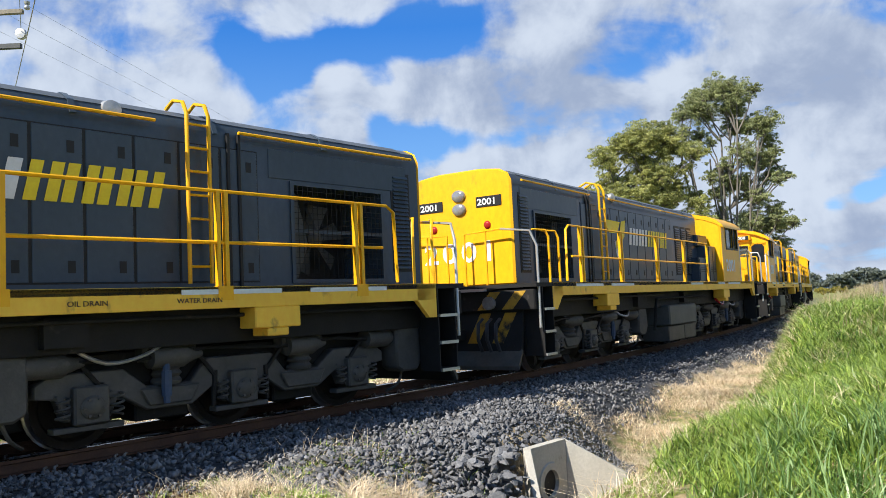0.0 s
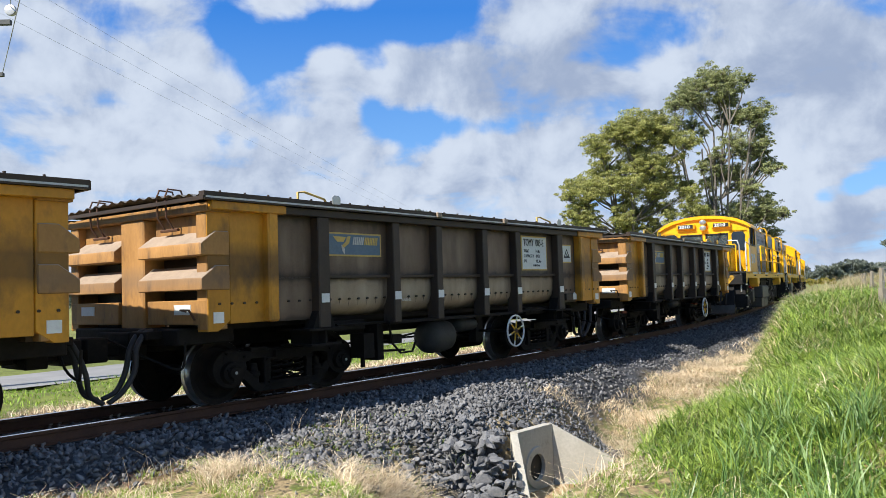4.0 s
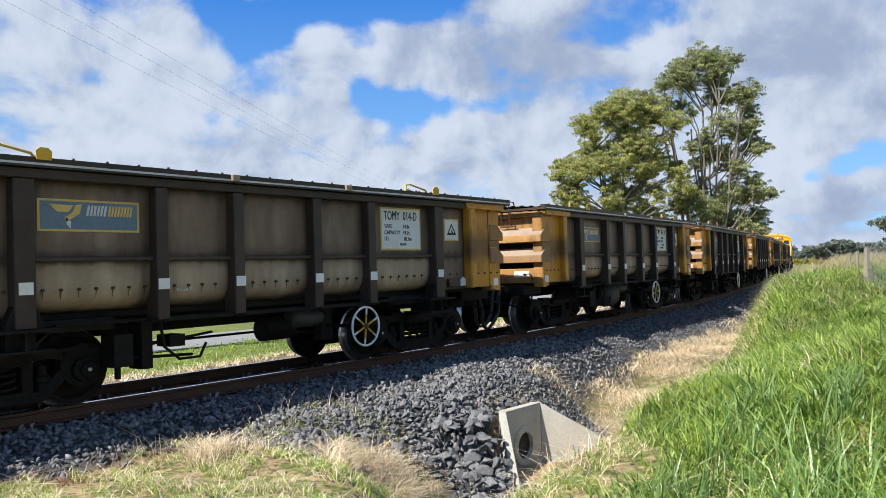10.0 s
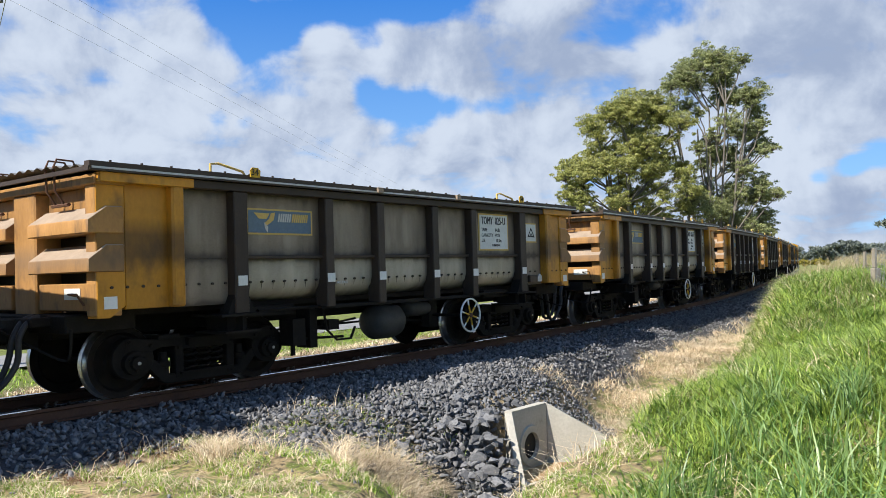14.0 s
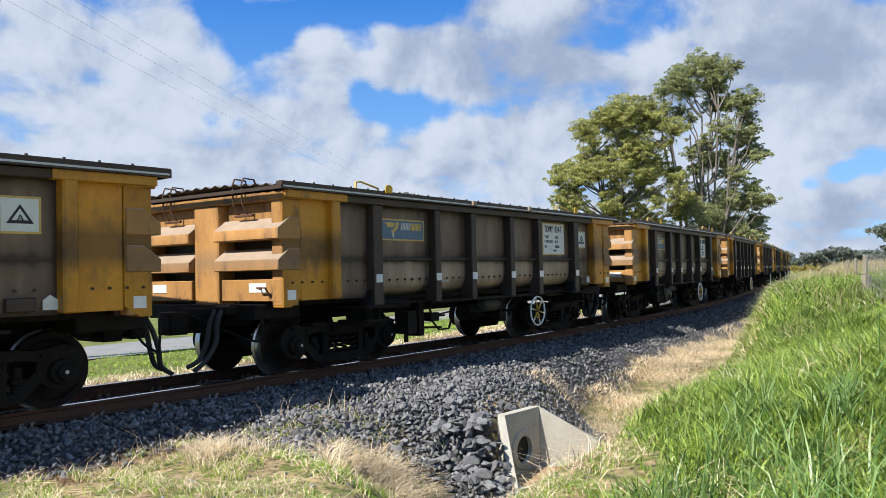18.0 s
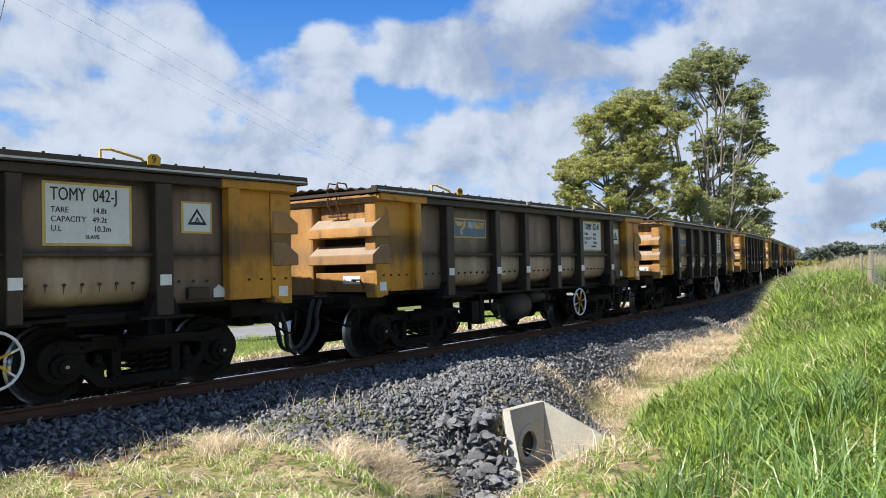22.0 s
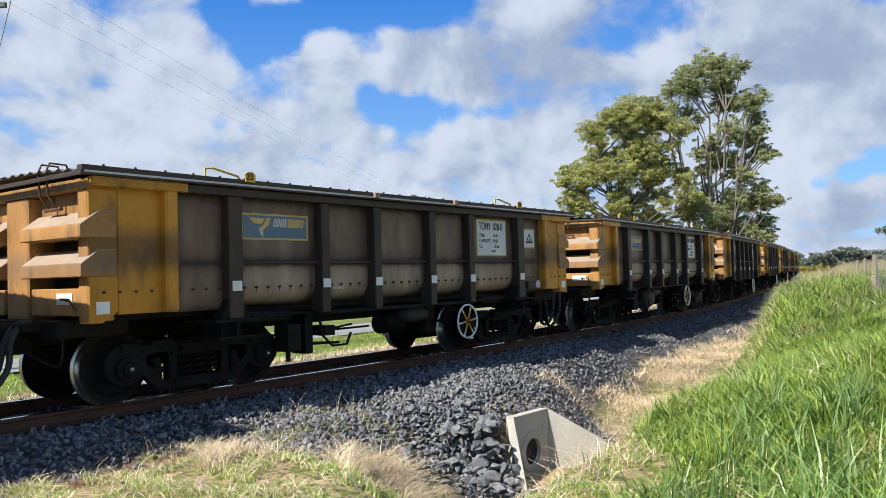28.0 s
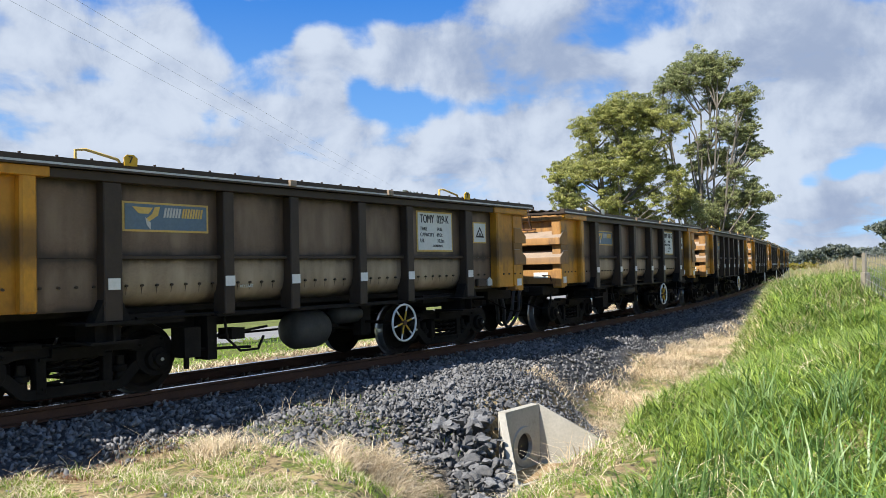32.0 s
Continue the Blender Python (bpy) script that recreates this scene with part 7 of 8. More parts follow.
        part("damper", Shape().rod((-0.95, e * 1.05, 0.92), (-0.95, e * 1.05, 0.42), 0.035, 8).rod((-0.95, e * 1.05, 0.78), (-0.95, e * 1.05, 0.50), 0.052, 8), M_DAMPER, t, "blue shock damper")
        for c in (-1, 1):
            part("sand_box", Shape().prism([(c * 2.30, 1.05), (c * 2.62, 1.12), (c * 2.80, 1.05), (c * 2.84, 0.62), (c * 2.70, 0.42), (c * 2.42, 0.42), (c * 2.30, 0.5)], min(e * 0.80, e * 1.12), max(e * 0.80, e * 1.12)), M_TRUCK, t, bevel=0.03)
    # black filler added so that no background shows between the wheels
    part("brake_beam", Shape().box(-2.35, 2.35, -0.44, 0.44, 0.24, 0.55).box(-2.6, 2.6, -0.46, 0.46, 0.8, 1.06), M_FRAME, t, "black filler block inside the bogie", 0.02)
    for a in axles[:2]:
        for e in (-1, 1):
            part("brake_block", Shape().box(a + 0.55, a + 1.15, min(e * 0.46, e * 0.78), max(e * 0.46, e * 0.78), 0.22, 0.80), M_FRAME, t, bevel=0.02)
    for e in (-1, 1):
        part("equaliser", Shape().box(-2.3, 2.3, min(e * 0.70, e * 0.79), max(e * 0.70, e * 0.79), 0.64, 1.02), M_FRAME, t, bevel=0.02)
        for a in (-0.86, 0.86):
            part("bolster_spring", Shape().turned([(0.15, 0.62), (0.16, 0.66), (0.13, 0.70), (0.16, 0.74), (0.13, 0.78), (0.16, 0.82), (0.15, 0.88)], (a, e * 0.88, 0), 14, "z"), M_TRUCK, t)
            part("frame_cap", Shape().box(a - 0.30, a + 0.30, min(e * 0.78, e * 1.0), max(e * 0.78, e * 1.0), 0.88, 1.08), M_TRUCK, t, bevel=0.03)
        part("air_pipe", Shape().tube([(-2.2, e * 1.02, 0.98), (-1.3, e * 1.03, 0.92), (-0.5, e * 1.04, 1.0), (0.5, e * 1.03, 0.94), (1.3, e * 1.04, 0.99), (2.2, e * 1.02, 0.9)], 0.02, 5), M_FRAME, t, smooth=60)
    for a in axles:
        w = part("wheelset", wheel_mesh, None, t)
        w.matrix_basis = Matrix.Translation((a, 0, LOCO_WHEEL_R))
    return t


def build_loco(number):
    """Hood-unit diesel: short nose and cab at -x, long hood to +x."""
    l = thing("locomotive", "yellow and charcoal diesel hood locomotive", "locomotive", "locomotives of the train")
    wm = build_loco.wheels
    part("underframe", Shape().box(-7.6, 7.6, -1.0, 1.0, 1.05, 1.46), M_FRAME, l, bevel=0.01)
    part("deck", Shape().box(-7.7, 7.7, -1.3, 1.3, 1.62, 1.69), M_FRAME, l)
    for e in (-1, 1):
        y0, y1 = sorted((e * 1.24, e * 1.30))
        part("side_sill", Shape().box(-6.75, 7.10, y0, y1, 1.45, 1.695), M_SILL, l, "worn yellow side sill", 0.006)
        for a, b in ((-5.35, -4.0), (-3.6, -2.95), (3.4, 4.6), (5.0, 6.2), (-1.5, -0.5)):
            part("sill_stripe", Shape().box(a, b, min(e * 1.300, e * 1.304), max(e * 1.300, e * 1.304), 1.61, 1.665), M_SIGN, l, "flaking white stripe")
        for c in (-3.75, 4.55):
            part("jacking_pad", Shape().box(c - 0.30, c + 0.30, min(e * 1.05, e * 1.305), max(e * 1.05, e * 1.305), 1.20, 1.45).box(c - 0.14, c + 0.14, min(e * 1.05, e * 1.30), max(e * 1.05, e * 1.30), 1.10, 1.20), M_SILL, l, "yellow jacking bracket", 0.012)
        for c in (-1, 1):
            part("sill_end", Shape().prism([(c * 6.76, 1.695), (c * 7.12, 1.695), (c * 7.12, 1.20), (c * 6.98, 1.20), (c * 6.76, 1.45)], y0, y1), M_SILL, l, "yellow sill end plate")
            st = Shape()
            for z in (0.42, 0.82, 1.22):
                st.box(min(c * 7.15, c * 7.50), max(c * 7.15, c * 7.50), min(e * 1.0, e * 1.32), max(e * 1.0, e * 1.32), z - 0.02, z + 0.02)
            st.box(min(c * 7.14, c * 7.16), max(c * 7.14, c * 7.16), min(e * 1.02, e * 1.30), max(e * 1.02, e * 1.30), 0.40, 1.66).box(min(c * 7.49, c * 7.51), max(c * 7.49, c * 7.51), min(e * 1.02, e * 1.30), max(e * 1.02, e * 1.30), 0.40, 1.66).box(min(c * 7.16, c * 7.5), max(c * 7.16, c * 7.5), min(e * 0.98, e * 1.0), max(e * 0.98, e * 1.0), 0.40, 1.66)
            part("steps", st, M_FRAME, l, "black corner steps")
            for z in (0.42, 0.82, 1.22):
                part("step_edge", Shape().box(min(c * 7.15, c * 7.5), max(c * 7.15, c * 7.5), min(e * 1.30, e * 1.33), max(e * 1.30, e * 1.33), z - 0.022, z + 0.022), M_GALV, l, "worn bright step edge")
    # long hood, in door panels
    hx0, hx1, hw = -2.95, 7.45, 0.86
    prof = [(-hw, 1.69), (-hw, 3.60), (-0.81, 3.74), (-0.68, 3.83), (-0.35, 3.88), (0.35, 3.88), (0.68, 3.83), (0.81, 3.74), (hw, 3.60), (hw, 1.69)]
    rx0, rx1 = 5.2, 6.65
    upper = [(-hw, 3.05), (-hw, 3.60)] + prof[2:8] + [(hw, 3.60), (hw, 3.05)]
    body = Shape().prism(prof, hx0, rx0, "x").prism(prof, rx1, hx1 - 0.06, "x").prism(upper, rx0, rx1, "x").box(rx0, rx1, -hw, hw, 1.69, 1.80)
    part("hood", body, M_CHARCOAL, l, "charcoal engine hood", 0.0)
    part("radiator_core", Shape().box(rx0, rx1, -0.22, 0.22, 1.80, 3.05), M_BLACK, l, "dark radiator core")
    part("hood_roof", Shape().prism([(-0.815, 3.745), (-0.685, 3.838), (-0.35, 3.89), (0.35, 3.89), (0.685, 3.838), (0.815, 3.745), (0.35, 3.70), (-0.35, 3.70)], hx0 + 0.02, hx1 - 0.3, "x"), M_ROOF, l, "dusty grey hood roof")
    for k in range(6):
        x = hx0 + 0.9 + 1.55 * k
        part("roof_joint", Shape().prism([(-0.875, 3.59), (-0.825, 3.75), (-0.695, 3.85), (-0.35, 3.905), (0.35, 3.905), (0.695, 3.85), (0.825, 3.75), (0.875, 3.59), (0.8, 3.59), (0.35, 3.8), (-0.35, 3.8), (-0.8, 3.59)], x - 0.03, x + 0.03, "x"), M_CHARCOAL, l)
    part("hood_end", Shape().prism([(a * 1.012, b + (0.012 if b > 2 else 0)) for a, b in prof], hx1 - 0.06, hx1, "x"), M_YELLOW, l, "bright yellow hood end", 0.03)
    door = Shape().box(-0.235, 0.235, -0.012, 0.0, 1.78, 3.42).mesh("door", M_CHARCOAL, 0.006)
    latch = Shape().box(-0.035, 0.035, -0.016, -0.010, 0, 0.13).mesh("latch", M_BLACK)
    hook = Shape().tube([(-0.03, -0.018, 0.09), (0.0, -0.035, 0.10), (0.03, -0.018, 0.09)], 0.008, 4).mesh("handle", M_GALV)
    xs = [-0.55 + 0.5 * k for k in range(11)]
    for e in (-1, 1):
        # a black sheet behind the doors paints in the shade of their gaps
        part("door_seams", Shape().box(xs[0] - 0.245, xs[-1] + 0.245, min(e * hw, e * (hw + 0.003)), max(e * hw, e * (hw + 0.003)), 1.765, 3.435), M_BLACK, l, "black sheet for the shade between the hood doors")
        for k, x in enumerate(xs):
            d = part("door", door, None, l)
            d.matrix_basis = pose(x, e * hw, 0, 0, 0, 0 if e < 0 else 180)
            for z in (1.88, 3.15):
                o = part("latch", latch, None, d)
                o.matrix_basis = Matrix.Translation((0.12, 0, z))
        # louvre banks behind the cab, mesh-covered radiator opening, louvres at the end
        for a, b, z0, z1 in ((-2.45, -2.05, 1.95, 3.25), (-1.95, -1.55, 1.95, 3.25), (-1.45, -1.05, 1.95, 3.25), (6.86, 7.22, 1.95, 3.35)):
            # no opening is cut: black backing stands in for shade between the slats
            bank = part("louvre_bank", Shape().box(a, b, min(e * hw, e * (hw + 0.006)), max(e * hw, e * (hw + 0.006)), z0 - 0.05, z1 + 0.05), M_BLACK, l, "black backing for the shade behind the louvres")
            sl = Shape()
            for z in np.arange(z0, z1, 0.062):
                sl.prism([(e * (hw + 0.005), z), (e * (hw + 0.026), z), (e * (hw + 0.005), z + 0.045)], a + 0.04, b - 0.04, "x")
            part("louvres", sl, M_CHARCOAL, bank)
        a, b, z0, z1 = 5.2, 6.65, 1.80, 3.05
        fan = part("fan", Shape().turned([(0.10, e * 0.30), (0.12, e * 0.52), (0.04, e * 0.56)], (5.85, 0, 2.40), 16), M_TANK, l, "dusty radiator fan", smooth=50)
        for k in range(6):
            t = 2 * math.pi * k / 6 + 0.3
            c, s = math.cos(t), math.sin(t)
            ring = [(5.85 + r * c - o * s, 2.40 + r * s + o * c, y) for r, o, y in ((0.1, -0.05, 0.50), (0.5, -0.14, 0.50), (0.5, 0.12, 0.40), (0.1, 0.06, 0.40))]
            part("fan_blade", Shape().add([(x, e * y, z) for x, z, y in ring] + [(x, e * (y - 0.012), z) for x, z, y in ring], [(0, 1, 2, 3), (4, 5, 6, 7), (0, 1, 5, 4), (1, 2, 6, 5), (2, 3, 7, 6), (3, 0, 4, 7)]), M_TANK, fan)
        part("radiator_duct", Shape().prism([(5.22, 1.82), (5.45, 1.82), (5.62, 2.30), (5.45, 3.0), (5.22, 3.0)], min(e * 0.3, e * 0.66), max(e * 0.3, e * 0.66)), M_FUEL, l, "pale grey fan duct", 0.02)
        fr = Shape().box(a - 0.05, b + 0.05, min(e * hw, e * (hw + 0.02)), max(e * hw, e * (hw + 0.02)), z1, z1 + 0.05).box(a - 0.05, b + 0.05, min(e * hw, e * (hw + 0.02)), max(e * hw, e * (hw + 0.02)), z0 - 0.05, z0).box(a - 0.05, a, min(e * hw, e * (hw + 0.02)), max(e * hw, e * (hw + 0.02)), z0, z1).box(b, b + 0.05, min(e * hw, e * (hw + 0.02)), max(e * hw, e * (hw + 0.02)), z0, z1).box(a, b, min(e * hw, e * (hw + 0.015)), max(e * hw, e * (hw + 0.015)), 2.42, 2.47)
        part("radiator_frame", fr, M_CHARCOAL, l)
        me = Shape()
        for x in np.arange(a + 0.06, b, 0.075):
            me.box(x - 0.003, x + 0.003, min(e * (hw + 0.016), e * (hw + 0.02)), max(e * (hw + 0.016), e * (hw + 0.02)), z0, z1)
        for z in np.arange(z0 + 0.06, z1, 0.075):
            me.box(a, b, min(e * (hw + 0.016), e * (hw + 0.02)), max(e * (hw + 0.016), e * (hw + 0.02)), z - 0.003, z + 0.003)
        part("radiator_mesh", me, M_FRAME, l, "wire mesh guard")
        part("upper_panel", Shape().box(4.85, 7.15, min(e * hw, e * (hw + 0.008)), max(e * hw, e * (hw + 0.008)), 3.12, 3.50), M_CHARCOAL, l, bevel=0.004)
        for x0, x1 in ((-2.6, 0.2), (0.35, 3.4), (4.4, 7.2)):
            part("grab_rail", Shape().tube([(x0, e * (hw + 0.07), 3.62), (x1, e * (hw + 0.07), 3.62)], 0.02, 6), M_YELLOW, l, "yellow grab rail")
        for x in (4.30, 4.44):
            part("hood_seam", Shape().box(x - 0.022, x + 0.022, min(e * hw, e * (hw + 0.03)), max(e * hw, e * (hw + 0.03)), 1.70, 3.62), M_BLACK, l, "dark strip along the hood joint", 0.008)
        lad = Shape()
        for x in (3.74, 4.0):
            lad.tube([(x, e * (hw + 0.10), 1.75), (x, e * (hw + 0.10), 3.75), (x, e * (hw + 0.04), 3.90), (x, e * (hw - 0.12), 3.96), (x, e * (hw - 0.25), 3.88)], 0.022, 6)
        part("ladder_stile", lad, M_YELLOW, l, "yellow ladder stiles", smooth=60)
        for z in np.arange(1.95, 3.85, 0.28):
            part("rung", Shape().rod((3.74, e * (hw + 0.10), z), (4.0, e * (hw + 0.10), z), 0.016, 6), M_YELLOW, l)
        # mark and lettering as plain shapes
        gold, pale = Shape(), Shape()
        bird_logo(gold, pale, 0, 0, 1.0, 0)
        for nm, sh, mt in (("logo_mark", gold, M_LETTER_Y), ("logo_tail", pale, M_LETTER_W)):
            o = part(nm, sh, mt, l)
            o.matrix_basis = pose(-0.45, -hw - 0.016, 3.16) if e < 0 else pose(3.6, hw + 0.016, 3.16, 0, 0, 180)
        wt, yt = Shape(), Shape()
        slant_blocks(wt, 0, 0, 0.42, 1.15, 3, 0, 0.10, 0.20)
        slant_blocks(yt, 1.18, 0, 0.42, 1.36, 4, 0, 0.10, 0.20)
        for nm, sh, mt in (("letter_block", wt, M_LETTER_W), ("letter_block", yt, M_LETTER_Y)):
            o = part(nm, sh, mt, l)
            o["kind"] = "stuff"
            o.matrix_basis = pose(0.95, -hw - 0.016, 2.62) if e < 0 else pose(2.2, hw + 0.016, 2.62, 0, 0, 180)
        # side walkway rail
        for x in (-2.2, -0.25, 1.7, 3.85):
            rail_post(l, x, e * 1.26, 1.66, 2.79, M_YELLOW, x > -2)
        for z in (2.79, 2.20):
            part("handrail", Shape().tube([(-2.2, e * 1.26, z), (6.2, e * 1.26, z)] if z < 2.5 else [(-2.2, e * 1.26, 2.79), (6.3, e * 1.26, 2.79), (6.42, e * 1.26, 2.70), (6.45, e * 1.26, 1.72)], 0.021, 6), M_YELLOW, l, "yellow tube handrail", smooth=60)
        rail_post(l, 5.75, e * 1.26, 1.66, 2.79, M_YELLOW, True)
        for x, top in ((6.75, 2.65), (7.12, 2.65)):
            part("step_rail", Shape().tube([(x, e * 1.27, 1.45), (x, e * 1.27, top - 0.12), (x + 0.05, e * 1.24, top), (x + 0.2, e * 1.1, top + 0.02)], 0.02, 6), M_YELLOW, l, smooth=60)
        part("step_grab", Shape().tube([(7.58, e * 1.28, 0.9), (7.58, e * 1.28, 2.35), (7.62, e * 1.2, 2.62), (7.62, e * 0.75, 2.70)], 0.02, 6), M_GALV, l, "worn bright end rail", smooth=60)
        # electrical locker beside the cab
        part("locker", Shape().box(-3.65, -2.95, min(e * 0.7, e * 1.12), max(e * 0.7, e * 1.12), 1.69, 2.78).box(-3.6, -2.65, min(e * 0.7, e * 0.95), max(e * 0.7, e * 0.95), 2.80, 3.12), M_CHARCOAL, l, "charcoal equipment locker", 0.01)
        part("locker", Shape().box(-2.93, -2.3, min(e * 0.7, e * 1.05), max(e * 0.7, e * 1.05), 1.69, 2.42), M_CHARCOAL, l, "charcoal equipment locker", 0.01)
        for a, b, y, z0, z1 in ((-3.62, -3.31, 1.12, 1.74, 2.74), (-3.28, -2.98, 1.12, 1.74, 2.74), (-2.90, -2.33, 1.05, 1.74, 2.38), (-3.57, -2.68, 0.95, 2.84, 3.08)):
            # black sheet and bars paint in the shade of door gap and vent slits
            d = part("locker_door", Shape().box(a, b, min(e * y, e * (y + 0.004)), max(e * y, e * (y + 0.004)), z0, z1), M_BLACK, l, "black sheet for the shade round the locker door")
            part("panel", Shape().box(a + 0.012, b - 0.012, min(e * y, e * (y + 0.014)), max(e * y, e * (y + 0.014)), z0 + 0.012, z1 - 0.012), M_CHARCOAL, d, bevel=0.004)
            if z1 < 2.8:
                vent = Shape()
                for z in (2.0, 2.05, 2.10):
                    vent.box(a + 0.07, b - 0.07, min(e * (y + 0.014), e * (y + 0.018)), max(e * (y + 0.014), e * (y + 0.018)), z, z + 0.022)
                part("vent", vent, M_BLACK, d)
        part("fuel_tank_side", Shape().box(-1.25, 0.82, min(e * 0.6, e * 1.18), max(e * 0.6, e * 1.18), 0.58, 1.10), M_FUEL, l, "grey fuel tank", 0.03)
        part("battery_box", Shape().box(-1.25, -0.35, min(e * 0.6, e * 1.14), max(e * 0.6, e * 1.14), 0.18, 0.56).box(-0.33, 0.82, min(e * 0.6, e * 1.14), max(e * 0.6, e * 1.14), 0.18, 0.56), M_TANK, l, bevel=0.015)
        part("main_reservoir", Shape().turned([(0.03, -1.3), (0.15, -1.26), (0.20, -1.18), (0.20, 1.18), (0.15, 1.26), (0.03, 1.3)], (-5.3, e * 1.02, 1.26), 18, "x"), M_TANK, l, "black air reservoir", smooth=60)
        part("brake_hose", Shape().tube([(-4.3, e * 1.08, 1.12), (-4.0, e * 1.12, 1.0), (-3.7, e * 1.12, 1.05), (-3.4, e * 1.1, 1.18)], 0.03, 6), M_RED, l, "dull red hose", smooth=60)
        pip = Shape().tube([(-2.6, e * 1.1, 1.3), (1.4, e * 1.1, 1.28), (1.5, e * 1.1, 1.1), (1.5, e * 1.05, 0.5)], 0.03, 6).tube([(1.0, e * 1.12, 1.38), (6.9, e * 1.12, 1.36)], 0.025, 6)
        pip.box(-0.9, -0.6, min(e * 0.9, e * 1.1), max(e * 0.9, e * 1.1), 1.15, 1.42).box(2.2, 2.6, min(e * 0.9, e * 1.1), max(e * 0.9, e * 1.1), 1.12, 1.42)
        part("side_pipe", pip, M_FRAME, l, smooth=60)
        part("flood_lamp", Shape().turned([(0.03, -0.05), (0.10, -0.03), (0.11, 0.05), (0.06, 0.08)], (3.0, e * 0.82, 3.70), 12, "y"), M_GALV, l, "small flood lamp")
        for c in (-1, 1):
            part("ditch_lamp", Shape().turned([(0.12, c * 7.78), (0.13, c * 7.74), (0.09, c * 7.62), (0.03, c * 7.6)], (0, e * 0.74, 1.36), 16, "x"), M_LENS, l, "round chrome ditch lamp", smooth=50)
    # cab
    cx0, cx1, cw = -5.50, -3.66, 1.28
    cprof = [(-cw, 1.69), (-cw, 3.40), (-1.20, 3.55), (-0.95, 3.70), (-0.5, 3.83), (0, 3.87), (0.5, 3.83), (0.95, 3.70), (1.20, 3.55), (cw, 3.40), (cw, 1.69)]
    inner = [(a * 0.955, (b - 0.06) if b > 2 else b) for a, b in cprof]
    # walls built round the window openings
    for e in (-1, 1):
        y0, y1 = sorted((e * (cw - 0.05), e * cw))
        side = Shape().pierced((cx0, -5.39, -5.01, -4.88, -4.12, cx1), (1.45, 2.73, 3.44, 3.50), y0, y1, ((1, 1), (3, 1)))
        part("cab_side", side, M_YELLOW, l, "yellow cab side")
        for a, b in ((-5.39, -5.01), (-4.88, -4.12)):
            part("window_frame", Shape().box(a - 0.02, b + 0.02, min(e * (cw - 0.01), e * (cw + 0.012)), max(e * (cw - 0.01), e * (cw + 0.012)), 3.41, 3.46).box(a - 0.02, b + 0.02, min(e * (cw - 0.01), e * (cw + 0.012)), max(e * (cw - 0.01), e * (cw + 0.012)), 2.69, 2.75).box(a - 0.025, a + 0.02, min(e * (cw - 0.01), e * (cw + 0.012)), max(e * (cw - 0.01), e * (cw + 0.012)), 2.75, 3.41).box(b - 0.02, b + 0.025, min(e * (cw - 0.01), e * (cw + 0.012)), max(e * (cw - 0.01), e * (cw + 0.012)), 2.75, 3.41), M_BLACK, l, "black window frame")
            p = part("pane", Shape().box(a, b, min(e * (cw - 0.035), e * (cw - 0.029)), max(e * (cw - 0.035), e * (cw - 0.029)), 2.73, 3.44), M_GLASS, l)
            p.visible_shadow = False
        o = part("cab_number", lettering(number, 0.52, M_LETTER_W, 0, 1.0, 0.012), None, l)
        o["kind"] = "stuff"
        o.matrix_basis = pose(-5.32, -cw - 0.004, 2.02) if e < 0 else pose(-4.0, cw + 0.004, 2.02, 0, 0, 180)
        part("door", Shape().box(-5.56, -5.50, min(e * 0.72, e * 1.22), max(e * 0.72, e * 1.22), 1.72, 3.30), M_YELLOW, l, "yellow cab door", 0.006)
        p = part("pane", Shape().prism([(e * 0.78, 2.56), (e * 1.14, 2.50), (e * 1.16, 3.12), (e * 1.10, 3.24), (e * 0.86, 3.24), (e * 0.78, 3.16)], -5.575, -5.561, "x"), M_TINT, l, "dark cab door window")
        part("door_rail", Shape().tube([(-5.62, e * 1.27, 1.70), (-5.62, e * 1.27, 2.95)], 0.02, 6).tube([(-6.62, e * 1.27, 1.5), (-6.62, e * 1.27, 2.70), (-6.55, e * 1.27, 2.78), (-5.62, e * 1.27, 2.70)], 0.02, 6), M_GALV, l, "worn bright handrail", smooth=60)
        part("door_rail", Shape().tube([(-7.52, e * 1.2, 0.95), (-7.52, e * 1.2, 2.60), (-7.46, e * 1.14, 2.80), (-7.40, e * 0.9, 2.82)], 0.021, 6), M_GALV, l, "worn bright handrail", smooth=60)
    roof = [(-cw - 0.06, 3.36), (-cw - 0.05, 3.44), (-1.20, 3.60), (-0.95, 3.75), (-0.5, 3.88), (0, 3.92), (0.5, 3.88), (0.95, 3.75), (1.20, 3.60), (cw + 0.05, 3.44), (cw + 0.06, 3.36), (1.15, 3.50), (0.9, 3.64), (0.5, 3.76), (0, 3.80), (-0.5, 3.76), (-0.9, 3.64), (-1.15, 3.50)]
    part("cab_roof", Shape().prism(roof, cx0 - 0.16, cx1 + 0.02, "x"), M_YELLOW, l, "yellow curved cab roof", smooth=40)
    part("cab_back", Shape().prism([(a * 0.98, b - 0.01) for a, b in cprof], cx1 - 0.06, cx1, "x"), M_YELLOW, l)
    # front of the cab: brow with lamps and number boxes, two windscreens
    brow = [(-cw, 3.20), (-cw, 3.40), (-1.20, 3.57), (-0.95, 3.72), (-0.5, 3.85), (0, 3.89), (0.5, 3.85), (0.95, 3.72), (1.20, 3.57), (cw, 3.40), (cw, 3.20)]
    part("cab_brow", Shape().prism(brow, cx0 - 0.06, cx0, "x"), M_YELLOW, l, "yellow brow over the windscreens")
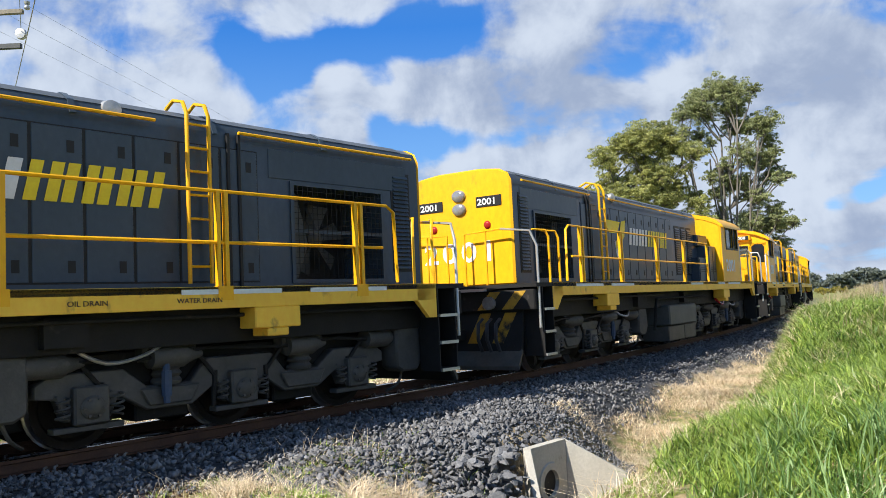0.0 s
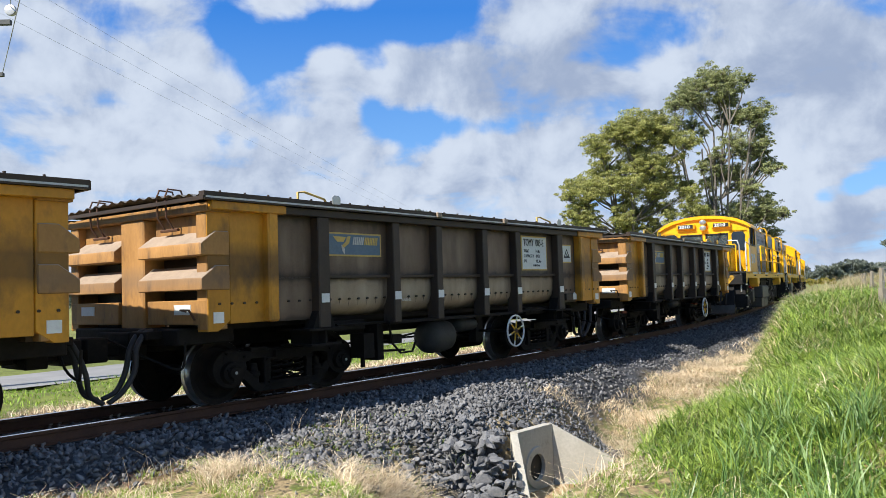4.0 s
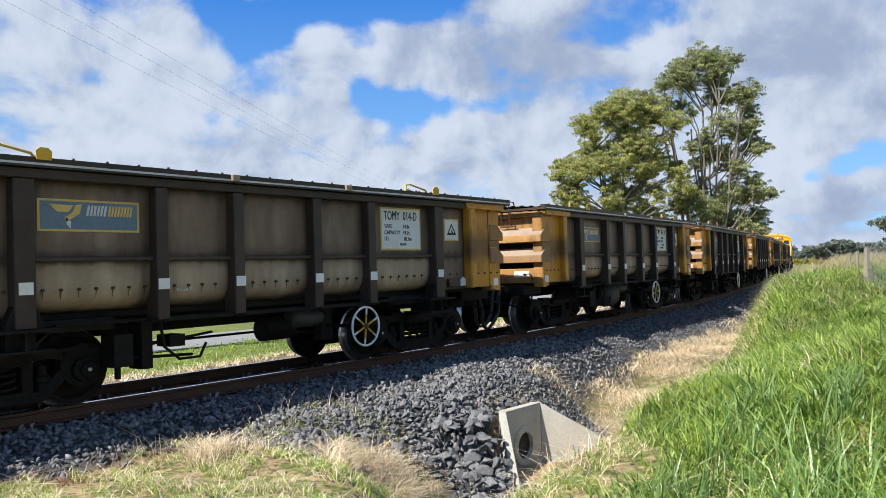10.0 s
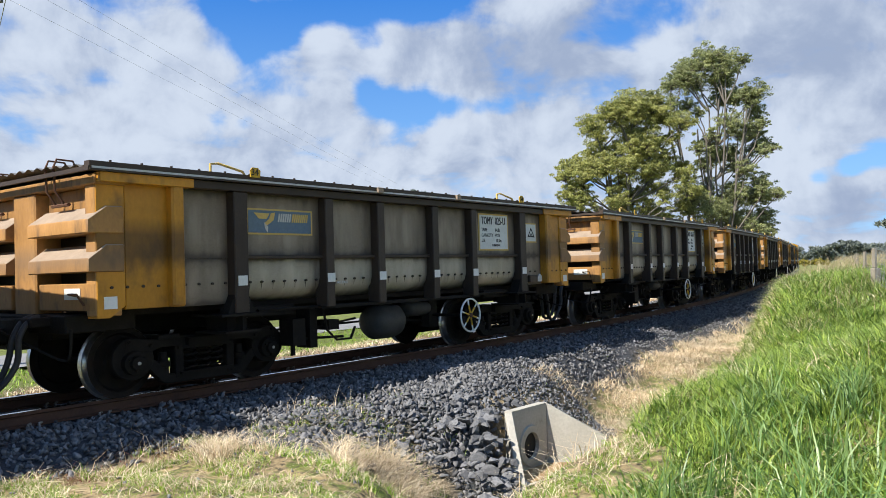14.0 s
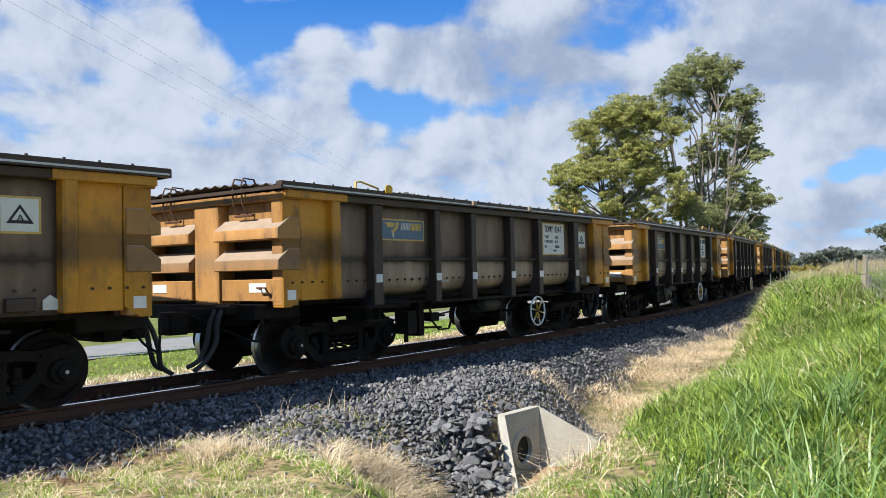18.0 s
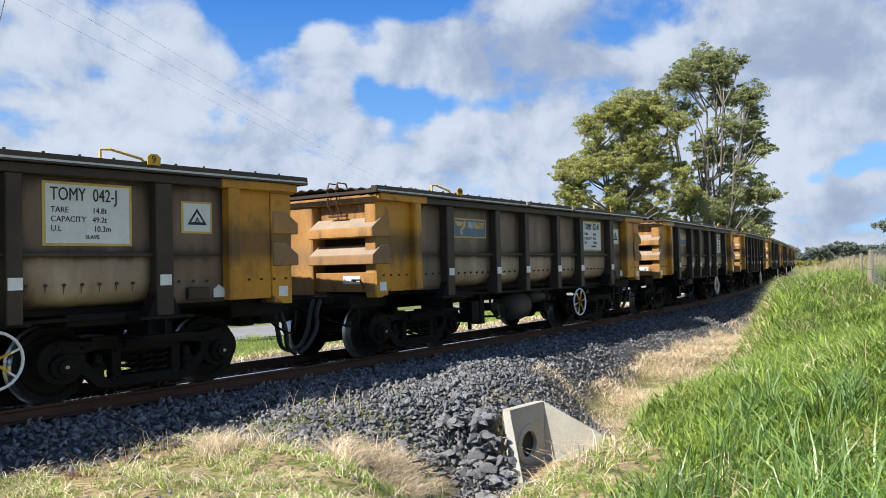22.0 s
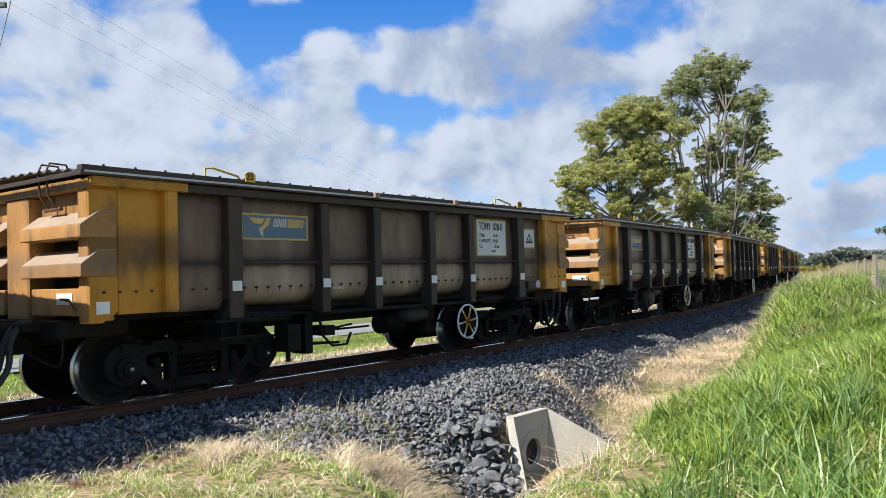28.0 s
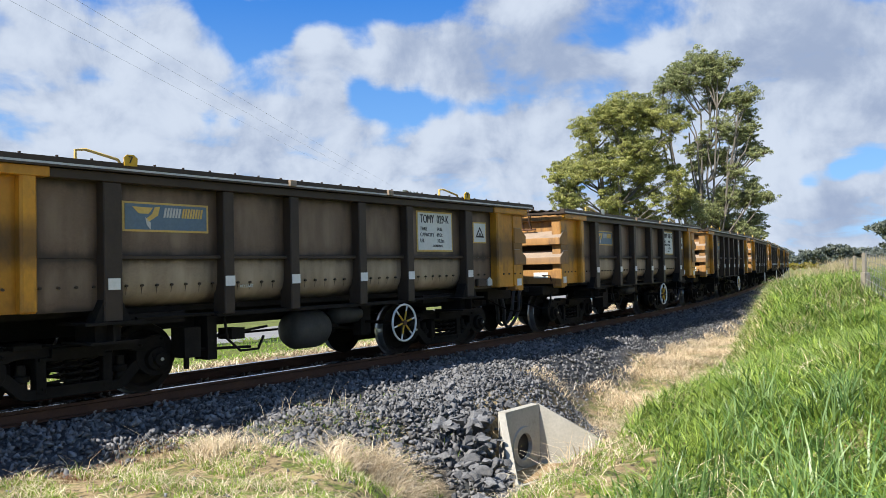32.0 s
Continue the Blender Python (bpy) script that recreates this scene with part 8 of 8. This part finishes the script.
    for y, hy, z0 in ((0, 0.04, 2.55), (-1.25, 0.03, 2.55), (1.25, 0.03, 2.55), (0.72, 0.04, 2.55), (-0.72, 0.04, 2.55)):
        part("cab_pillar", Shape().box(cx0 - 0.06, cx0, y - hy, y + hy, z0, 3.2), M_YELLOW, l)
    pil = Shape().box(cx0 - 0.06, cx0, -cw, cw, 1.69, 2.55)
    part("cab_front", pil, M_YELLOW, l, "yellow cab front")
    for e in (-1, 1):
        p = part("windscreen", Shape().box(cx0 - 0.035, cx0 - 0.028, min(e * 0.05, e * 0.68), max(e * 0.05, e * 0.68), 2.55, 3.20), M_GLASS, l, "tinted windscreen")
        p.visible_shadow = False
        part("windscreen_seal", Shape().box(cx0 - 0.066, cx0 - 0.055, min(e * 0.04, e * 0.69), max(e * 0.04, e * 0.69), 3.17, 3.21).box(cx0 - 0.066, cx0 - 0.055, min(e * 0.04, e * 0.69), max(e * 0.04, e * 0.69), 2.54, 2.58).box(cx0 - 0.066, cx0 - 0.055, min(e * 0.04, e * 0.07), max(e * 0.04, e * 0.07), 2.55, 3.2).box(cx0 - 0.066, cx0 - 0.055, min(e * 0.66, e * 0.69), max(e * 0.66, e * 0.69), 2.55, 3.2), M_BLACK, l)
        part("wiper", Shape().tube([(cx0 - 0.09, e * 0.48, 3.24), (cx0 - 0.09, e * 0.30, 2.86)], 0.012, 4).box(cx0 - 0.10, cx0 - 0.085, e * 0.30 - 0.015, e * 0.30 + 0.015, 2.66, 3.0), M_BLACK, l, "black windscreen wiper")
        part("number_box", Shape().box(cx0 - 0.20, cx0 - 0.05, min(e * 0.24, e * 0.78), max(e * 0.24, e * 0.78), 3.42, 3.62), M_YELLOW, l, "yellow number box", 0.02)
        part("number_panel", Shape().box(cx0 - 0.212, cx0 - 0.202, min(e * 0.29, e * 0.73), max(e * 0.29, e * 0.73), 3.445, 3.60), M_BLACK, l)
        o = part("number", lettering(number, 0.17, M_LETTER_W, 0, 0.95, 0.004), None, l)
        o.matrix_basis = pose(cx0 - 0.215, e * 0.51 + 0.19, 3.465, 0, 0, -90)
    for z in (3.66, 3.44):
        part("headlamp", Shape().turned([(0.105, cx0 - 0.22), (0.12, cx0 - 0.21), (0.12, cx0 - 0.05)], (0, 0, z), 18, "x"), M_YELLOW, l)
        part("headlamp_lens", Shape().turned([(0.02, cx0 - 0.235), (0.09, cx0 - 0.231), (0.10, cx0 - 0.218)], (0, 0, z), 18, "x"), M_LENS, l, "round headlamp lens", smooth=50)
    for y in (-0.4, 0.4):
        part("roof_horn", Shape().box(cx0 + 0.1, cx0 + 0.35, y - 0.08, y + 0.08, 3.86, 3.98), M_BLACK, l, bevel=0.02)
    # near-black lining added so that the windows look into shade
    part("cab_lining", Shape().box(cx1 - 0.09, cx1 - 0.065, -1.2, 1.2, 1.70, 3.5).box(cx0, cx1 - 0.1, -1.15, 1.15, 3.46, 3.49).box(cx0, cx1 - 0.1, -1.2, 1.2, 1.70, 1.74), M_DARK, l, "added cab lining with the shade in its colour")
    part("cab_floor_desk", Shape().box(-5.4, -4.9, -0.9, 0.9, 1.69, 2.5), M_DARK, l)
    seat = Shape().box(-4.75, -4.35, -0.95, -0.5, 2.0, 2.3).box(-4.42, -4.30, -0.95, -0.5, 2.3, 2.95)
    part("driver_seat", seat, M_DARK, l, bevel=0.05)
    # short nose with its lockers and end rail screen
    part("nose", Shape().prism([(-0.86, 1.69), (-0.86, 2.58), (-0.78, 2.68), (0.78, 2.68), (0.86, 2.58), (0.86, 1.69)], -7.05, cx0 - 0.06, "x"), M_YELLOW, l, "yellow short nose", 0.05)
    for e in (-1, 1):
        for a, b in ((-6.78, -6.30), (-6.28, -5.78)):
            d = part("nose_door", Shape().box(a, b, min(e * 0.86, e * 0.875), max(e * 0.86, e * 0.875), 1.80, 2.52), M_YELLOW, l, bevel=0.008)
            for z in (1.92, 2.36):
                part("nose_latch", Shape().box((a + b) / 2 - 0.05, (a + b) / 2 + 0.05, min(e * 0.876, e * 0.885), max(e * 0.876, e * 0.885), z, z + 0.13), M_YELLOW, d)
    part("end_screen", Shape().prism([(-0.82, 2.62), (0.82, 2.62), (0.82, 2.20), (0.55, 2.14), (0.18, 1.84), (-0.18, 1.84), (-0.55, 2.14), (-0.82, 2.20)], -7.66, -7.62, "x"), M_YELLOW, l, "yellow end screen with pointed foot", 0.008)
    o = part("screen_number", lettering(number, 0.46, M_LETTER_W, 0, 1.0, 0.014), None, l)
    o["kind"] = "stuff"
    o.matrix_basis = pose(-7.664, 0.62, 2.22, 0, 0, -90)
    part("screen_rail", Shape().tube([(-7.64, -1.12, 1.7), (-7.64, -1.12, 2.62), (-7.64, -1.1, 2.65), (-7.64, 1.1, 2.65), (-7.64, 1.12, 2.62), (-7.64, 1.12, 1.7)], 0.022, 6).box(-7.66, -7.62, -0.75, -0.65, 1.69, 2.3).box(-7.66, -7.62, 0.65, 0.75, 1.69, 2.3), M_YELLOW, l)
    # hood end: lamps, numbers, end rails
    for z in (3.42, 3.16):
        part("headlamp_lens", Shape().turned([(0.02, hx1 + 0.055), (0.10, hx1 + 0.05), (0.115, hx1 + 0.03), (0.115, hx1)], (0, 0, z), 18, "x"), M_LENS, l, "round headlamp lens", smooth=50)
    for e in (-1, 1):
        part("number_panel", Shape().box(hx1 + 0.002, hx1 + 0.012, e * 0.50 - 0.21, e * 0.50 + 0.21, 3.16, 3.36), M_BLACK, l, "black number panel", 0.004)
        o = part("number", lettering(number, 0.17, M_LETTER_W, 0, 0.95, 0.004), None, l)
        o.matrix_basis = pose(hx1 + 0.015, e * 0.50 - 0.19, 3.20, 0, 0, 90)
        part("marker_lamp", Shape().turned([(0.03, hx1 + 0.04), (0.055, hx1 + 0.03), (0.075, hx1 + 0.01), (0.075, hx1)], (0, e * 0.60, 2.82), 14, "x"), M_RED, l, "red marker lamp")
        part("end_rail", Shape().tube([(7.62, e * 0.15, 1.69), (7.62, e * 0.15, 2.66), (7.62, e * 0.75, 2.70)], 0.018, 6).rod((7.62, e * 0.5, 1.69), (7.62, e * 0.5, 2.68), 0.016, 6), M_YELLOW, l)
    for k, digit in enumerate(number):
        o = part("digit", lettering(digit, 0.52, M_LETTER_W, 0, 1.0, 0.012), None, l, "large pale painted digit")
        o.matrix_basis = pose(hx1 + 0.004, -0.66 + 0.33 * k, 2.16, 0, 0, 90)
    # ends: headstocks, pilots, couplers, hoses
    for c in (-1, 1):
        part("headstock", Shape().box(min(c * 7.5, c * 7.70), max(c * 7.5, c * 7.70), -1.26, 1.26, 1.22, 1.58), M_FRAME, l, bevel=0.015)
        part("buffer_plate", Shape().box(min(c * 7.50, c * 7.86), max(c * 7.50, c * 7.86), -0.62, 0.62, 1.585, 1.625), M_FRAME, l, "black tread plate", 0.008)
        part("buffer_edge", Shape().box(min(c * 7.86, c * 7.88), max(c * 7.86, c * 7.88), -0.60, 0.60, 1.58, 1.63), M_GALV, l, "worn bright plate edge")
        part("pilot", Shape().prism([(c * 7.52, 1.22), (c * 7.60, 1.22), (c * 7.66, 0.62), (c * 7.84, 0.24), (c * 7.80, 0.18), (c * 7.60, 0.56)], -1.02, 1.02), M_FRAME, l, "black pilot plate", 0.01)
        part("plough_edge", Shape().prism([(c * 7.70, 0.53), (c * 7.86, 0.25), (c * 7.84, 0.17), (c * 7.66, 0.50)], -1.04, 1.04), M_TANK, l, "scuffed grey plough edge", 0.006)
        for k, y in enumerate((-0.90, -0.50, 0.35, 0.75)):
            s = 1 if y > -0.2 else -1
            part("hazard_stripe", Shape().prism([(y, 1.24), (y + 0.17, 1.24), (y + 0.17 + s * 0.22, 1.56), (y + s * 0.22, 1.56)], min(c * 7.700, c * 7.706), max(c * 7.700, c * 7.706), "x"), M_HAZARD, l, "dirty yellow hazard stripe")
            part("hazard_stripe", Shape().add([(c * 7.606, y, 1.18), (c * 7.606, y + 0.18, 1.18), (c * 7.664, y + 0.18 - s * 0.2, 0.64), (c * 7.664, y - s * 0.2, 0.64), (c * 7.598, y, 1.18), (c * 7.598, y + 0.18, 1.18), (c * 7.656, y + 0.18 - s * 0.2, 0.64), (c * 7.656, y - s * 0.2, 0.64)], [(0, 1, 2, 3), (4, 5, 6, 7), (0, 1, 5, 4), (1, 2, 6, 5), (2, 3, 7, 6), (3, 0, 4, 7)]), M_HAZARD, l, "dirty yellow hazard stripe")
        part("coupler", Shape().box(min(c * 7.5, c * 8.1), max(c * 7.5, c * 8.1), -0.11, 0.11, 0.70, 0.90).prism([(c * 8.0, -0.17), (c * 8.30, -0.15), (c * 8.30, 0.06), (c * 8.15, 0.18), (c * 8.0, 0.15)], 0.62, 0.96, "z"), M_FRAME, l, bevel=0.02)
        for k, y in enumerate((-0.86, -0.72, -0.58, -0.44, 0.44, 0.58, 0.72)):
            part("air_hose", Shape().tube([(c * 7.72, y, 1.08), (c * 7.86, y, 1.0), (c * 7.92, y + 0.02, 0.72), (c * 7.86, y + 0.05, 0.5)], 0.026, 6), M_RUBBER, l, smooth=60)
    for x, txt in ((-5.0, "MAIN RES DRAIN"), (-1.4, "COMPRESSOR DRAIN"), (2.3, "OIL DRAIN"), (3.35, "WATER DRAIN")):
        o = part("lettering", lettering(txt, 0.075, M_INK), None, l)
        o["kind"] = "stuff"
        o.matrix_basis = Matrix.Translation((x, -1.3045, 1.52))
    for x in (-4.44, 4.44):
        build_truck(l, x, wm, 1)
    return l


def build_locos():
    build_loco.wheels = wheelset_mesh(LOCO_WHEEL_R, 0.5685, "wheelset")
    out = []
    for number, u, rev in (("2010", 97.4, False), ("2001", 114.5, True), ("2008", 131.6, False), ("2001", 148.7, True)):
        l = build_loco(number)
        proportion(l, LOCO_WIDE, LOCO_HIGH)
        out.append((l, u, rev))
    return out


LOCOS = build_locos()
WAGONS = build_wagons()
build_trees()
build_grass()
build_rocks()
motions()
